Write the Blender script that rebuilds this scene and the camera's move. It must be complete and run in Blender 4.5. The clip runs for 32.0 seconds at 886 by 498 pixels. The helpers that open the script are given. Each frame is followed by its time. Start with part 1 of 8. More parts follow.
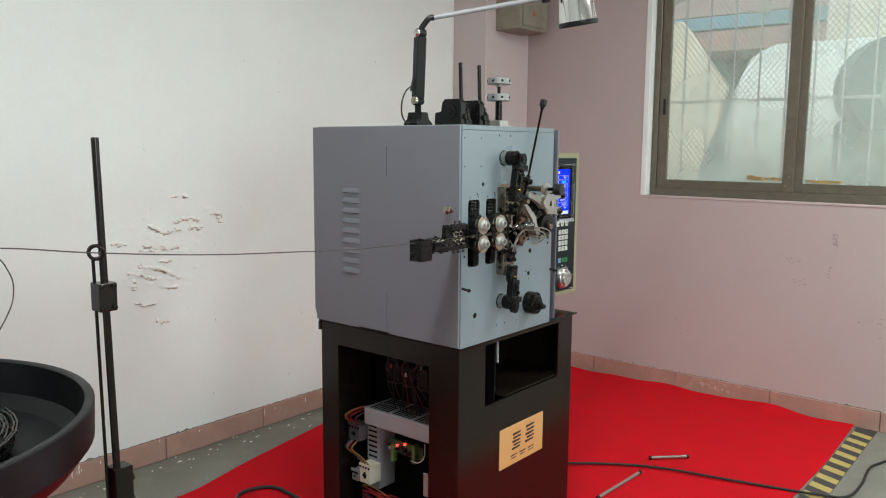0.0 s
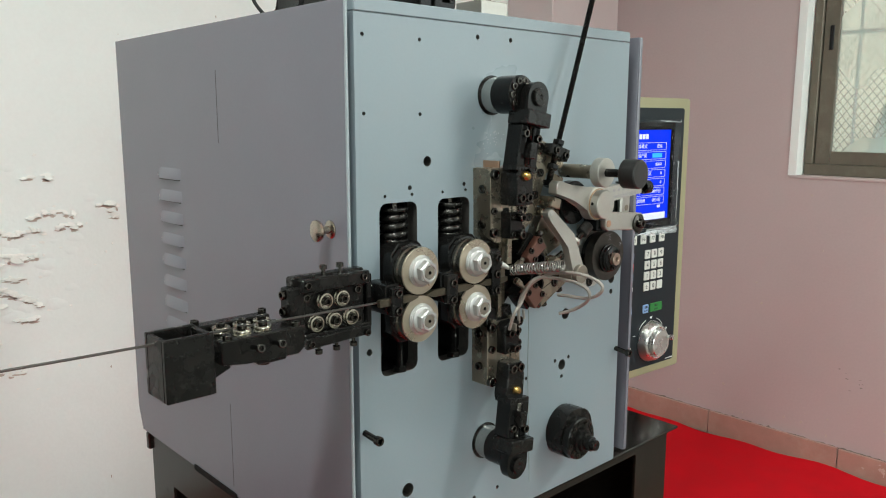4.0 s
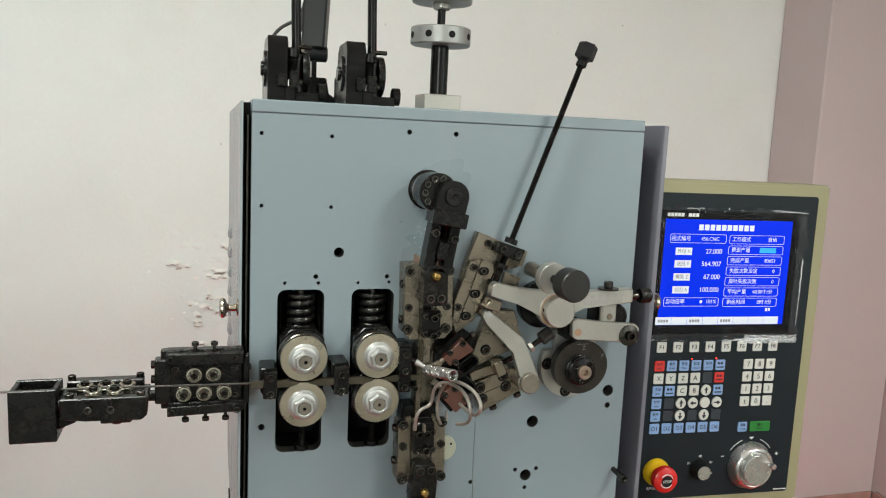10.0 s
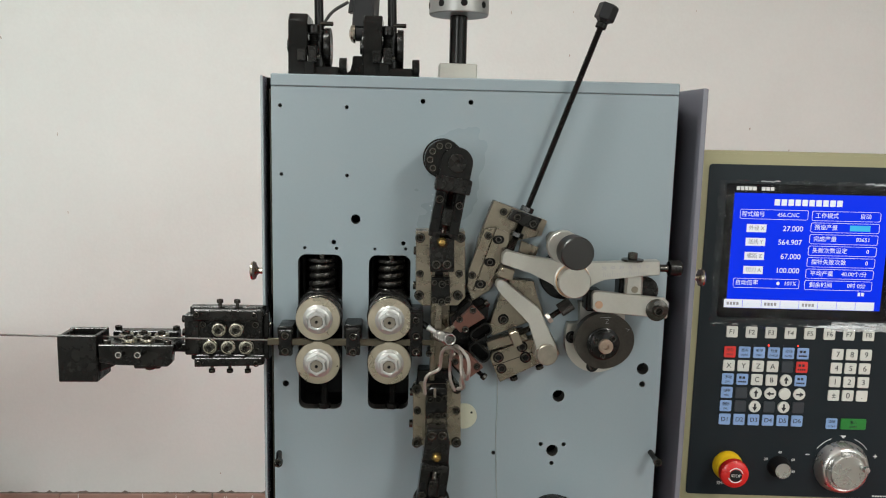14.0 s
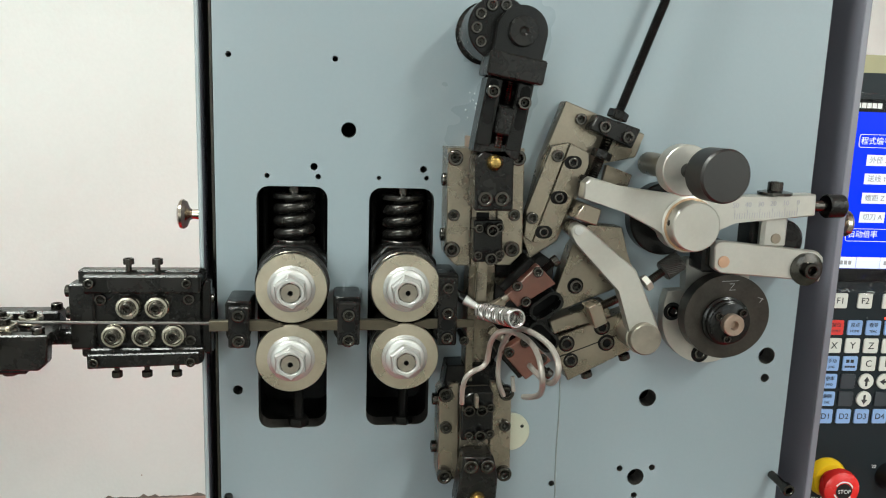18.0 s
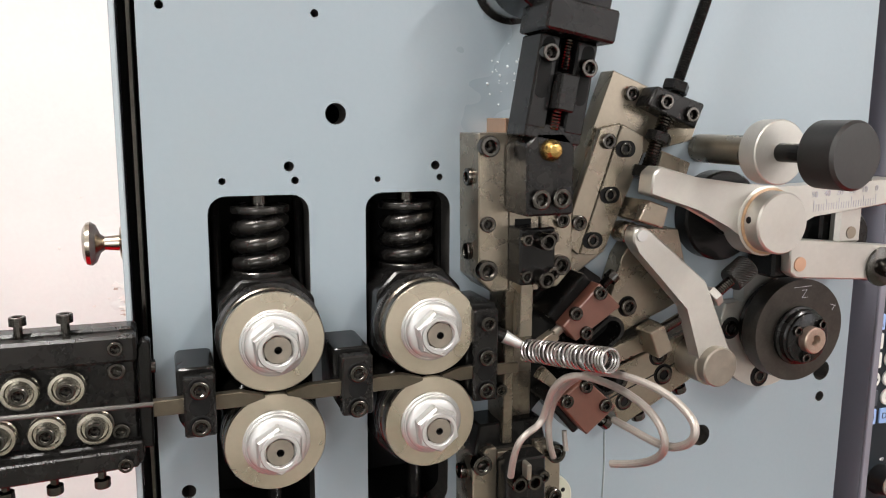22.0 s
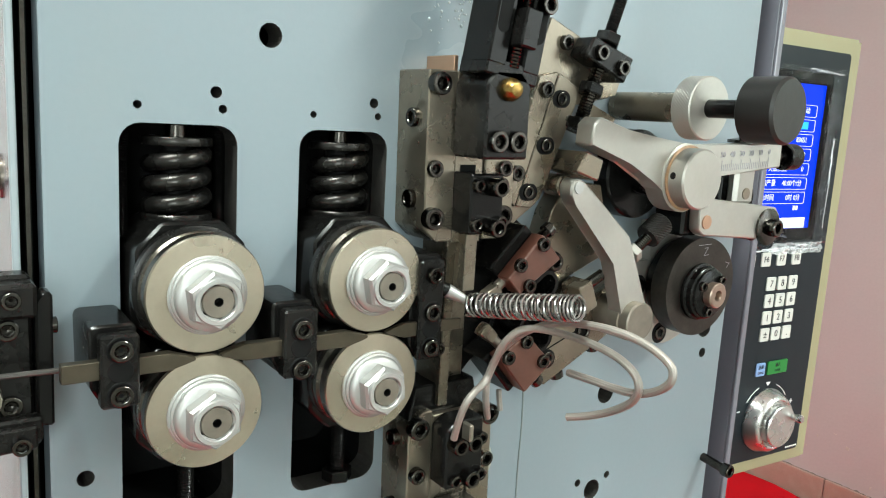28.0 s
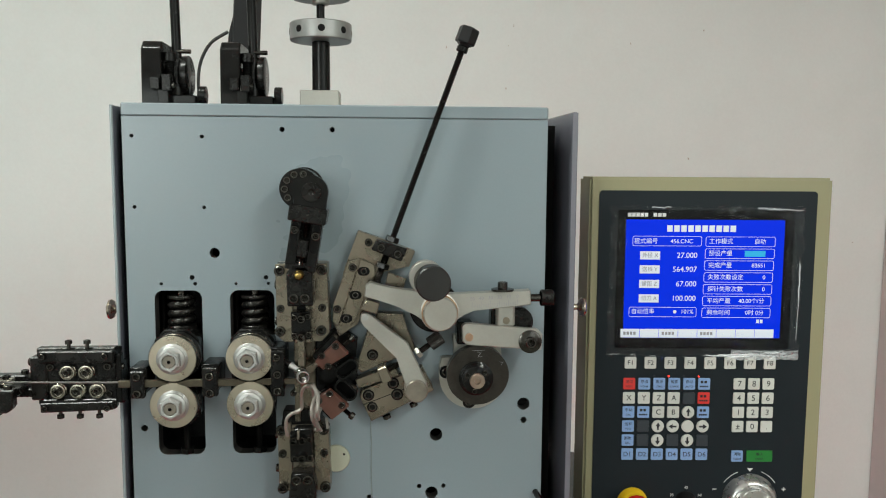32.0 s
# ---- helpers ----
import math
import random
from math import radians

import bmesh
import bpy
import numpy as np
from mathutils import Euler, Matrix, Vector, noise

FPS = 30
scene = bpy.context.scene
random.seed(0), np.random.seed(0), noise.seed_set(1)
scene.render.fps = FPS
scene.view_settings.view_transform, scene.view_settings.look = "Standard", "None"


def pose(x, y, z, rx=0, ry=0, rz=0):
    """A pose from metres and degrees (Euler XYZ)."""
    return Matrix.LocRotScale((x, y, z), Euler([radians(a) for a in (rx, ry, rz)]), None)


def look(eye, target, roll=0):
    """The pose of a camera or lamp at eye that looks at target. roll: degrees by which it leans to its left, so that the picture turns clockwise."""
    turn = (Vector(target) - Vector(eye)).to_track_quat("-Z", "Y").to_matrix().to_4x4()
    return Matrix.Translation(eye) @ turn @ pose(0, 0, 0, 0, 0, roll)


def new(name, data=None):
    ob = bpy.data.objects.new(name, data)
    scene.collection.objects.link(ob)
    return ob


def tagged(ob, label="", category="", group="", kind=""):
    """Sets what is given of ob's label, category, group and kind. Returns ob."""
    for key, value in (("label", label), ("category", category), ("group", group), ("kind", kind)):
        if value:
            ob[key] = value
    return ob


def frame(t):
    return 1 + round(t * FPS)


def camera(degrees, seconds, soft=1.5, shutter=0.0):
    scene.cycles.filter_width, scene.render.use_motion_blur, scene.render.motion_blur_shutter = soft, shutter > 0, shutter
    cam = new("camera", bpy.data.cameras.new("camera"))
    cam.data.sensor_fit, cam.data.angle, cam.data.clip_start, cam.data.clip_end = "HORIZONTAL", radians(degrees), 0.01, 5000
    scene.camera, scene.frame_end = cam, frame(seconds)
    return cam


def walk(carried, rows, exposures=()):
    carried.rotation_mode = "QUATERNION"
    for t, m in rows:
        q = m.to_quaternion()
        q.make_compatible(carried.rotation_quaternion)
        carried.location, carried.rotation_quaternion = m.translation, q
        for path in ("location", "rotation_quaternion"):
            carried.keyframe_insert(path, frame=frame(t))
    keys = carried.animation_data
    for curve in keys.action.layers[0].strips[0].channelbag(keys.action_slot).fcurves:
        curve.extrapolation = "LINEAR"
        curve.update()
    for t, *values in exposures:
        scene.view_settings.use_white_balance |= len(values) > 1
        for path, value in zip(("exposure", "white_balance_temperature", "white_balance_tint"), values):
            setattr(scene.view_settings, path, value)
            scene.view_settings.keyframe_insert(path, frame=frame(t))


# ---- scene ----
cam = camera(59.38, 32.0, soft=1.1)
# seconds, place in metres, turn in degrees
ROWS = [
    (0.0, -1.9965, -1.5647, 1.5748, 82.555, -0.430, -50.497),
    (0.5, -1.7841, -1.5116, 1.5875, 82.580, -0.636, -50.006),
    (1.0, -1.5645, -1.4364, 1.5772, 82.506, -0.692, -49.264),
    (1.5, -1.3585, -1.2660, 1.5837, 82.056, -0.580, -48.407),
    (2.0, -1.2291, -1.1565, 1.5933, 81.344, -0.390, -47.597),
    (2.5, -1.0823, -1.0877, 1.5767, 80.637, -0.239, -46.596),
    (4.5, -0.4630, -0.6803, 1.4953, 80.614, -0.306, -41.870),
    (5.0, -0.4347, -0.6372, 1.4934, 80.192, -0.805, -41.861),
    (5.5, -0.3909, -0.5923, 1.4897, 79.826, -0.920, -41.421),
    (6.0, -0.3045, -0.5202, 1.4985, 79.439, -1.057, -40.036),
    (6.5, -0.2302, -0.4558, 1.4954, 79.074, -1.000, -38.451),
    (7.0, -0.1322, -0.4669, 1.4939, 78.747, -1.401, -34.238),
    (7.5, -0.0560, -0.5190, 1.5104, 78.856, -1.922, -27.681),
    (8.0, -0.0239, -0.5659, 1.5110, 78.930, -2.201, -23.049),
    (8.5, -0.0356, -0.6182, 1.5164, 79.335, -1.947, -20.320),
    (9.0, -0.0667, -0.7406, 1.5372, 80.148, -1.852, -19.420),
    (9.5, -0.0869, -0.8998, 1.5780, 80.995, -2.154, -18.524),
    (10.0, -0.0469, -1.0250, 1.6096, 81.926, -2.608, -16.299),
    (10.5, 0.0684, -1.1352, 1.6139, 82.438, -2.582, -11.724),
    (11.0, 0.1657, -1.1699, 1.6008, 82.203, -2.003, -8.559),
    (11.5, 0.1838, -1.1474, 1.5882, 82.218, -1.476, -6.395),
    (12.0, 0.1850, -1.0744, 1.5761, 81.981, -1.401, -4.843),
    (12.5, 0.1765, -1.0287, 1.5645, 81.661, -1.315, -3.723),
    (13.0, 0.1798, -1.0220, 1.5627, 81.447, -1.342, -3.018),
    (13.5, 0.1861, -1.0387, 1.5665, 81.345, -1.301, -2.537),
    (15.5, 0.1512, -1.2823, 1.6044, 81.626, -1.358, -3.957),
    (16.0, 0.1288, -1.3300, 1.5803, 80.949, -1.592, -4.800),
    (16.5, 0.1199, -1.2650, 1.5695, 80.297, -1.896, -5.336),
    (17.0, 0.1177, -1.1417, 1.5515, 79.894, -2.223, -5.479),
    (17.5, 0.0952, -0.8998, 1.5084, 80.198, -2.324, -5.990),
    (18.0, 0.1016, -0.6951, 1.4752, 79.662, -1.824, -7.890),
    (18.5, 0.1056, -0.5719, 1.4410, 78.604, -1.602, -10.257),
    (19.0, 0.1015, -0.4851, 1.4248, 78.431, -1.424, -12.313),
    (19.5, 0.0998, -0.4478, 1.4263, 77.903, -1.377, -13.643),
    (20.0, 0.1017, -0.4598, 1.4392, 77.672, -1.421, -14.029),
    (20.5, 0.0964, -0.5016, 1.4487, 78.228, -1.294, -14.232),
    (21.0, 0.0939, -0.5522, 1.4550, 78.925, -1.185, -14.563),
    (21.5, 0.0567, -0.5353, 1.4515, 80.360, -0.631, -15.142),
    (22.0, 0.0087, -0.4904, 1.4487, 80.662, -0.398, -19.992),
    (22.5, -0.0164, -0.5004, 1.4462, 78.952, -0.822, -23.990),
    (23.0, -0.0226, -0.5172, 1.4530, 78.509, -0.844, -24.592),
    (23.5, -0.0280, -0.5207, 1.4478, 79.016, -0.783, -24.052),
    (24.0, -0.0337, -0.5351, 1.4462, 79.404, -0.859, -24.038),
    (24.5, -0.0405, -0.5584, 1.4516, 79.877, -0.996, -24.144),
    (26.5, -0.0509, -0.4638, 1.4247, 81.165, -2.843, -30.136),
    (27.0, -0.0661, -0.4169, 1.4102, 81.068, -3.020, -33.244),
    (27.5, -0.0731, -0.4001, 1.4029, 80.791, -3.196, -34.710),
    (28.0, -0.0568, -0.4180, 1.4141, 80.356, -3.296, -34.765),
    (28.5, -0.0298, -0.4666, 1.4287, 79.811, -3.120, -30.668),
    (29.0, 0.0252, -0.5414, 1.4535, 79.840, -2.719, -23.976),
    (29.5, 0.0809, -0.6389, 1.4753, 80.297, -2.372, -18.192),
    (30.0, 0.0995, -0.7310, 1.5004, 80.863, -2.186, -14.496),
    (30.5, 0.1032, -0.8719, 1.5160, 81.581, -1.845, -12.592),
    (31.0, 0.1450, -0.9815, 1.5395, 82.375, -1.282, -11.532),
    (31.5, 0.2358, -1.0329, 1.5580, 83.536, -0.927, -9.979),
    (32.0, 0.3429, -1.0472, 1.5648, 84.176, -0.356, -4.153),
]

EXPOSURES = [(0.0, -0.21, 6400, 3), (2.5, -0.21, 6400, 2), (5.0, 0.1, 6620, 3), (7.0, 0.35, 6640, 1), (8.0, 0.23, 6680, 1), (9.0, 0.07, 6760, 3), (11.0, -0.32, 6750, 5), (13.0, -0.23, 6750, 7), (16.0, -0.34, 6700, 9), (18.0, 0.14, 6650, 3), (19.0, 0.38, 6650, 5), (20.0, 0.53, 7000, 20), (21.0, 0.38, 6920, 19), (22.0, 0.42, 6850, 17), (24.0, 0.37, 6750, 11), (27.0, 0.52, 6560, 4), (28.0, 0.48, 6480, 1), (29.0, 0.4, 6500, 2), (30.0, 0.11, 6560, 3), (31.0, -0.17, 6640, 4), (32.0, -0.4, 6680, 3)]
walk(cam, [(t, pose(*row)) for t, *row in ROWS], EXPOSURES)

# ---- world and lights ----
world = bpy.data.worlds.new("world")
scene.world = world
world.use_nodes = True
wn = world.node_tree.nodes
sky = wn.new("ShaderNodeTexSky")
sky.sky_type, sky.sun_disc, sky.sun_elevation, sky.sun_rotation = "NISHITA", False, radians(60), radians(-79)
world.node_tree.links.new(sky.outputs[0], wn["Background"].inputs[0])
wn["Background"].inputs[1].default_value = 0.15
sun = new("sun", bpy.data.lights.new("sun", "SUN"))
sun.data.energy, sun.data.angle, sun.data.color = 4.6, radians(12), (1.0, 0.97, 0.93)
sun.matrix_world = look((-5, 1, 9), (0, 0, 0))


def area(name, eye, target, sx, sy, watts, colour):
    lamp = new(name, bpy.data.lights.new(name, "AREA"))
    lamp.data.shape, lamp.data.size, lamp.data.size_y, lamp.data.energy, lamp.data.color = "RECTANGLE", sx, sy, watts, colour
    lamp.matrix_world = look(eye, target)
    return lamp


# daylight at the side windows; unseen rear fills and ceiling tubes added
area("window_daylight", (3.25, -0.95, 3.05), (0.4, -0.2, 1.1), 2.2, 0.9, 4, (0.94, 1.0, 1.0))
area("rear_fill", (1.95, -4.40, 1.95), (0.9, 0.0, 1.4), 1.3, 1.5, 9, (0.95, 0.99, 1.0))
# fill with no seen source, brightens the left of the back wall
area("rear_fill", (-1.95, -4.40, 1.95), (-1.2, 0.0, 1.2), 1.5, 1.5, 72, (0.94, 0.99, 1.0))
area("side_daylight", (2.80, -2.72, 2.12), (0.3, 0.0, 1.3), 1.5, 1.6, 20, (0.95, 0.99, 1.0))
# right tube set by the crank's shadow; left tube is added wall fill
area("unseen_tube_light", (1.85, -2.20, 3.19), (1.85, -2.1999, 0.0), 0.10, 1.15, 88, (0.97, 1.0, 0.96))
area("unseen_tube_light", (-0.9, -0.6, 3.19), (-0.9, -0.5999, 0.0), 1.2, 0.16, 66, (0.96, 1.0, 0.98))

# ---- materials ----


def mat(name, col, rough=0.5, metal=0.0, var=0.10, scale=14.0, fine=180.0, bump=0.12, dist=0.0008, coat=0.0, rvar=0.12, dirt=None, dirt_amt=0.0, dirt_scale=4.0, stretch=(1, 1, 1), spec=0.5):
    """Base colour broken up at two scales, with grain, uneven gloss and stains."""
    m = bpy.data.materials.new(name)
    m.use_nodes = True
    n, l = m.node_tree.nodes, m.node_tree.links
    b = n["Principled BSDF"]
    tc, mp = n.new("ShaderNodeTexCoord"), n.new("ShaderNodeMapping")
    mp.inputs["Scale"].default_value = stretch
    l.new(tc.outputs["Object"], mp.inputs[0])
    big, small = n.new("ShaderNodeTexNoise"), n.new("ShaderNodeTexNoise")
    big.inputs["Scale"].default_value, big.inputs["Detail"].default_value = scale, 5
    small.inputs["Scale"].default_value, small.inputs["Detail"].default_value = fine, 3
    l.new(mp.outputs[0], big.inputs[0]), l.new(mp.outputs[0], small.inputs[0])
    add = n.new("ShaderNodeMath")
    add.operation = "MULTIPLY_ADD"
    l.new(big.outputs[0], add.inputs[0])
    add.inputs[1].default_value = 0.65
    half = n.new("ShaderNodeMath")
    half.operation = "MULTIPLY"
    half.inputs[1].default_value = 0.35
    l.new(small.outputs[0], half.inputs[0]), l.new(half.outputs[0], add.inputs[2])
    ramp = n.new("ShaderNodeMapRange")
    ramp.inputs[1].default_value, ramp.inputs[2].default_value = 0.3, 0.7
    ramp.inputs[3].default_value, ramp.inputs[4].default_value = 1 - var, 1 + var
    l.new(add.outputs[0], ramp.inputs[0])
    mul = n.new("ShaderNodeVectorMath")
    mul.operation = "SCALE"
    mul.inputs[0].default_value = col
    l.new(ramp.outputs[0], mul.inputs["Scale"])
    out = mul.outputs[0]
    if dirt:
        dn = n.new("ShaderNodeTexNoise")
        dn.inputs["Scale"].default_value, dn.inputs["Detail"].default_value, dn.inputs["Roughness"].default_value = dirt_scale, 8, 0.65
        l.new(mp.outputs[0], dn.inputs[0])
        dr = n.new("ShaderNodeMapRange")
        dr.inputs[1].default_value, dr.inputs[2].default_value, dr.inputs[4].default_value = 0.52, 0.75, dirt_amt
        l.new(dn.outputs[0], dr.inputs[0])
        mix = n.new("ShaderNodeMix")
        mix.data_type = "RGBA"
        l.new(dr.outputs[0], mix.inputs[0]), l.new(out, mix.inputs[6])
        mix.inputs[7].default_value = (*dirt, 1)
        out = mix.outputs[2]
    l.new(out, b.inputs["Base Color"])
    b.inputs["Specular IOR Level"].default_value = spec
    b.inputs["Metallic"].default_value, b.inputs["Coat Weight"].default_value, b.inputs["Coat Roughness"].default_value = metal, coat, 0.12
    rr = n.new("ShaderNodeMapRange")
    rr.inputs[1].default_value, rr.inputs[2].default_value = 0.3, 0.7
    rr.inputs[3].default_value, rr.inputs[4].default_value = max(0.03, rough - rvar * rough), min(1, rough + rvar * rough)
    l.new(big.outputs[0], rr.inputs[0]), l.new(rr.outputs[0], b.inputs["Roughness"])
    if bump:
        bp = n.new("ShaderNodeBump")
        bp.inputs["Strength"].default_value, bp.inputs["Distance"].default_value = bump, dist
        l.new(small.outputs[0], bp.inputs["Height"]), l.new(bp.outputs[0], b.inputs["Normal"])
    return m


def glow(name, col, strength):
    m = bpy.data.materials.new(name)
    m.use_nodes = True
    b = m.node_tree.nodes["Principled BSDF"]
    b.inputs["Base Color"].default_value = (*[c * 0.2 for c in col], 1)
    b.inputs["Emission Color"].default_value, b.inputs["Emission Strength"].default_value = (*col, 1), strength
    b.inputs["Roughness"].default_value, b.inputs["Specular IOR Level"].default_value = 0.25, 0.1
    return m


def clear(name, col, opacity, rough=0.05):
    """A thin sheet: light passes straight through, with a film of dust and a gloss."""
    m = bpy.data.materials.new(name)
    m.use_nodes = True
    n, l = m.node_tree.nodes, m.node_tree.links
    b = n["Principled BSDF"]
    b.inputs["Base Color"].default_value, b.inputs["Roughness"].default_value = (*col, 1), rough
    tr, mix, no, mr, tc = n.new("ShaderNodeBsdfTransparent"), n.new("ShaderNodeMixShader"), n.new("ShaderNodeTexNoise"), n.new("ShaderNodeMapRange"), n.new("ShaderNodeTexCoord")
    no.inputs["Scale"].default_value, no.inputs["Detail"].default_value = 2.2, 2
    l.new(tc.outputs["Object"], no.inputs[0])
    mr.inputs[1].default_value, mr.inputs[2].default_value = 0.3, 0.7
    mr.inputs[3].default_value, mr.inputs[4].default_value = opacity * 0.7, opacity * 1.3
    l.new(no.outputs[0], mr.inputs[0]), l.new(mr.outputs[0], mix.inputs[0])
    l.new(tr.outputs[0], mix.inputs[1]), l.new(b.outputs[0], mix.inputs[2])
    l.new(mix.outputs[0], n["Material Output"].inputs[0])
    return m


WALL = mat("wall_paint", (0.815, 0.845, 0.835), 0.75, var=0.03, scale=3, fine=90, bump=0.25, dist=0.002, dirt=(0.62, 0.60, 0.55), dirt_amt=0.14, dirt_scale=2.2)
# white walls tinted: the carpet's pink bounce and shade are in their colour
WALL_BOUNCE = mat("wall_paint_bounce", (0.485, 0.397, 0.398), 0.75, var=0.04, scale=3, fine=90, bump=0.25, dist=0.002, dirt=(0.52, 0.42, 0.38), dirt_amt=0.2, dirt_scale=2.6)
WALL_MID_BOUNCE = mat("pillar_paint_bounce", (0.57, 0.49, 0.492), 0.75, var=0.03, scale=3, fine=90, bump=0.25, dist=0.002, dirt=(0.56, 0.48, 0.45), dirt_amt=0.2, dirt_scale=2.6)
PEEL = mat("flaking_paint", (0.82, 0.80, 0.77), 0.85, var=0.06, scale=40, fine=300, bump=0.4, dist=0.002)
PLASTER = mat("bare_plaster", (0.50, 0.42, 0.37), 0.9, var=0.14, scale=45, fine=300, bump=0.6, dist=0.002)
CEIL = mat("ceiling_paint", (0.78, 0.77, 0.75), 0.8, var=0.03, scale=4)
TILE = mat("skirting_tile", (0.41, 0.245, 0.205), 0.45, var=0.10, scale=12, fine=150, bump=0.1, dirt=(0.50, 0.42, 0.34), dirt_amt=0.35, dirt_scale=9)
GROUT = mat("grout", (0.25, 0.22, 0.19), 0.9, var=0.15)
CONCRETE = mat("concrete", (0.195, 0.19, 0.162), 0.6, var=0.16, scale=5, fine=110, bump=0.25, dist=0.0015, dirt=(0.30, 0.29, 0.26), dirt_amt=0.5, dirt_scale=7)
CARPET = mat("red_felt_carpet", (0.54, 0.006, 0.014), 0.95, var=0.14, scale=7, fine=420, bump=0.7, dist=0.002, spec=0.1)
PANEL = mat("blue_grey_enamel", (0.200, 0.241, 0.268), 0.30, var=0.03, scale=3, fine=240, bump=0.06, dirt=(0.228, 0.243, 0.246), dirt_amt=0.35, dirt_scale=7)
RAWCUT = mat("oily_cut_steel", (0.105, 0.098, 0.090), 0.34, 0.6, var=0.25, scale=60, fine=400, bump=0.1, dist=0.0004, dirt=(0.02, 0.018, 0.015), dirt_amt=0.7, dirt_scale=45)
COVER = mat("grey_enamel", (0.150, 0.148, 0.176), 0.24, var=0.035, scale=6, fine=260, bump=0.06)
COVER_EDGE = mat("cover_edge_enamel", (0.27, 0.31, 0.33), 0.4, var=0.04)
# near-black: shade of gaps, slots and holes as colour; also black marks
BLACK_IN = mat("cavity_shade", (0.005, 0.005, 0.005), 0.6, var=0.2, scale=20, spec=0.12)
CAB = mat("black_gloss_enamel", (0.0105, 0.0072, 0.0056), 0.17, var=0.2, scale=7, fine=120, bump=0.05, rvar=0.3, spec=0.32)
OXIDE = mat("blackened_steel", (0.0066, 0.0062, 0.0058), 0.26, 0.0, var=0.25, scale=60, fine=420, bump=0.04, dist=0.0003, rvar=0.3, dirt=(0.020, 0.017, 0.014), dirt_amt=0.40, dirt_scale=30, spec=0.22)
OXIDE_DARK = mat("black_oxide", (0.0050, 0.0048, 0.0046), 0.22, 0.0, var=0.25, scale=60, fine=420, bump=0.03, dist=0.0003, rvar=0.3, spec=0.21)
SCREW = mat("oiled_screw_steel", (0.075, 0.070, 0.064), 0.18, 1.0, var=0.3, scale=90, fine=500, bump=0.06, dist=0.0003, rvar=0.35)
# screw steel darkened, the sockets' inner shade put into the colour
SOCKET = mat("oily_socket_shade", (0.030, 0.028, 0.025), 0.22, 1.0, var=0.3, scale=90, fine=500, bump=0.05, dist=0.0003, rvar=0.4)
NICKEL = mat("ground_tool_steel", (0.232, 0.200, 0.156), 0.29, 0.85, var=0.10, scale=45, fine=350, bump=0.08, dist=0.0003, rvar=0.3, dirt=(0.20, 0.165, 0.125), dirt_amt=0.35, dirt_scale=22)
ROLLER = mat("roller_steel", (0.435, 0.385, 0.305), 0.30, 0.9, var=0.07, scale=30, fine=300, bump=0.05, dist=0.0002, rvar=0.25, dirt=(0.28, 0.24, 0.18), dirt_amt=0.35, dirt_scale=24)
ZINC = mat("zinc_nut", (0.42, 0.42, 0.41), 0.46, 0.75, var=0.06, scale=60, fine=400, bump=0.035, dist=0.0002)
ALU = mat("brushed_lever_steel", (0.41, 0.398, 0.365), 0.40, 0.75, var=0.06, scale=30, fine=260, bump=0.07, dist=0.0003, dirt=(0.36, 0.32, 0.26), dirt_amt=0.3, dirt_scale=20)
KNOBN = mat("warm_nickel", (0.42, 0.37, 0.31), 0.24, 1.0, var=0.04, bump=0.0)
CHROME = mat("chrome", (0.78, 0.77, 0.75), 0.09, 1.0, var=0.03, bump=0.0)
SPRINGW = mat("spring_wire", (0.28, 0.27, 0.26), 0.24, 1.0, var=0.06, bump=0.02)
SEAT = mat("oily_tool_seat_steel", (0.17, 0.145, 0.11), 0.30, 0.85, var=0.25, scale=50, fine=400, bump=0.08, dist=0.0003, rvar=0.35, dirt=(0.03, 0.026, 0.02), dirt_amt=0.7, dirt_scale=40)
BLADE = mat("oiled_blade_steel", (0.085, 0.072, 0.052), 0.38, 0.8, var=0.2, scale=60)
LINEWIRE = mat("drawn_wire", (0.09, 0.085, 0.08), 0.35, 0.8, var=0.05, bump=0.0)
BENTW = mat("dull_bent_rod", (0.29, 0.265, 0.24), 0.48, 0.5, var=0.12, scale=50, bump=0.08, dist=0.0003)
BAKE = mat("brown_phenolic", (0.078, 0.029, 0.019), 0.38, var=0.16, scale=40, fine=300, bump=0.06, dist=0.0003)
BRASS = mat("oily_brass", (0.36, 0.235, 0.075), 0.24, 0.95, var=0.35, scale=160, fine=700, bump=0.35, dist=0.0006, dirt=(0.05, 0.035, 0.015), dirt_amt=0.8, dirt_scale=260)
COPPER = mat("copper_gib", (0.50, 0.32, 0.22), 0.35, 0.9, var=0.1)
CREAM = mat("cream_enamel", (0.275, 0.255, 0.150), 0.5, var=0.03, scale=9, bump=0.06)
SLATE = mat("slate_membrane", (0.0100, 0.0145, 0.0185), 0.42, var=0.06, scale=20, fine=400, bump=0.05, dist=0.0002, spec=0.22)
BEZEL = mat("black_bezel", (0.004, 0.004, 0.005), 0.25, var=0.1, spec=0.12)
KEYWHITE = mat("white_key", (0.58, 0.58, 0.545), 0.4, var=0.03)
KEYBLUE = mat("blue_key", (0.23, 0.36, 0.63), 0.4, var=0.03)
KEYRED = mat("red_key", (0.62, 0.035, 0.03), 0.4, var=0.05)
KEYGREEN = mat("green_key", (0.015, 0.17, 0.028), 0.4, var=0.05)
KEYDARK = mat("dark_key", (0.026, 0.033, 0.042), 0.45, var=0.05)
INK = mat("dark_ink", (0.015, 0.015, 0.02), 0.5, var=0.02, bump=0)
PALEINK = mat("pale_ink", (0.72, 0.72, 0.72), 0.5, var=0.02, bump=0)
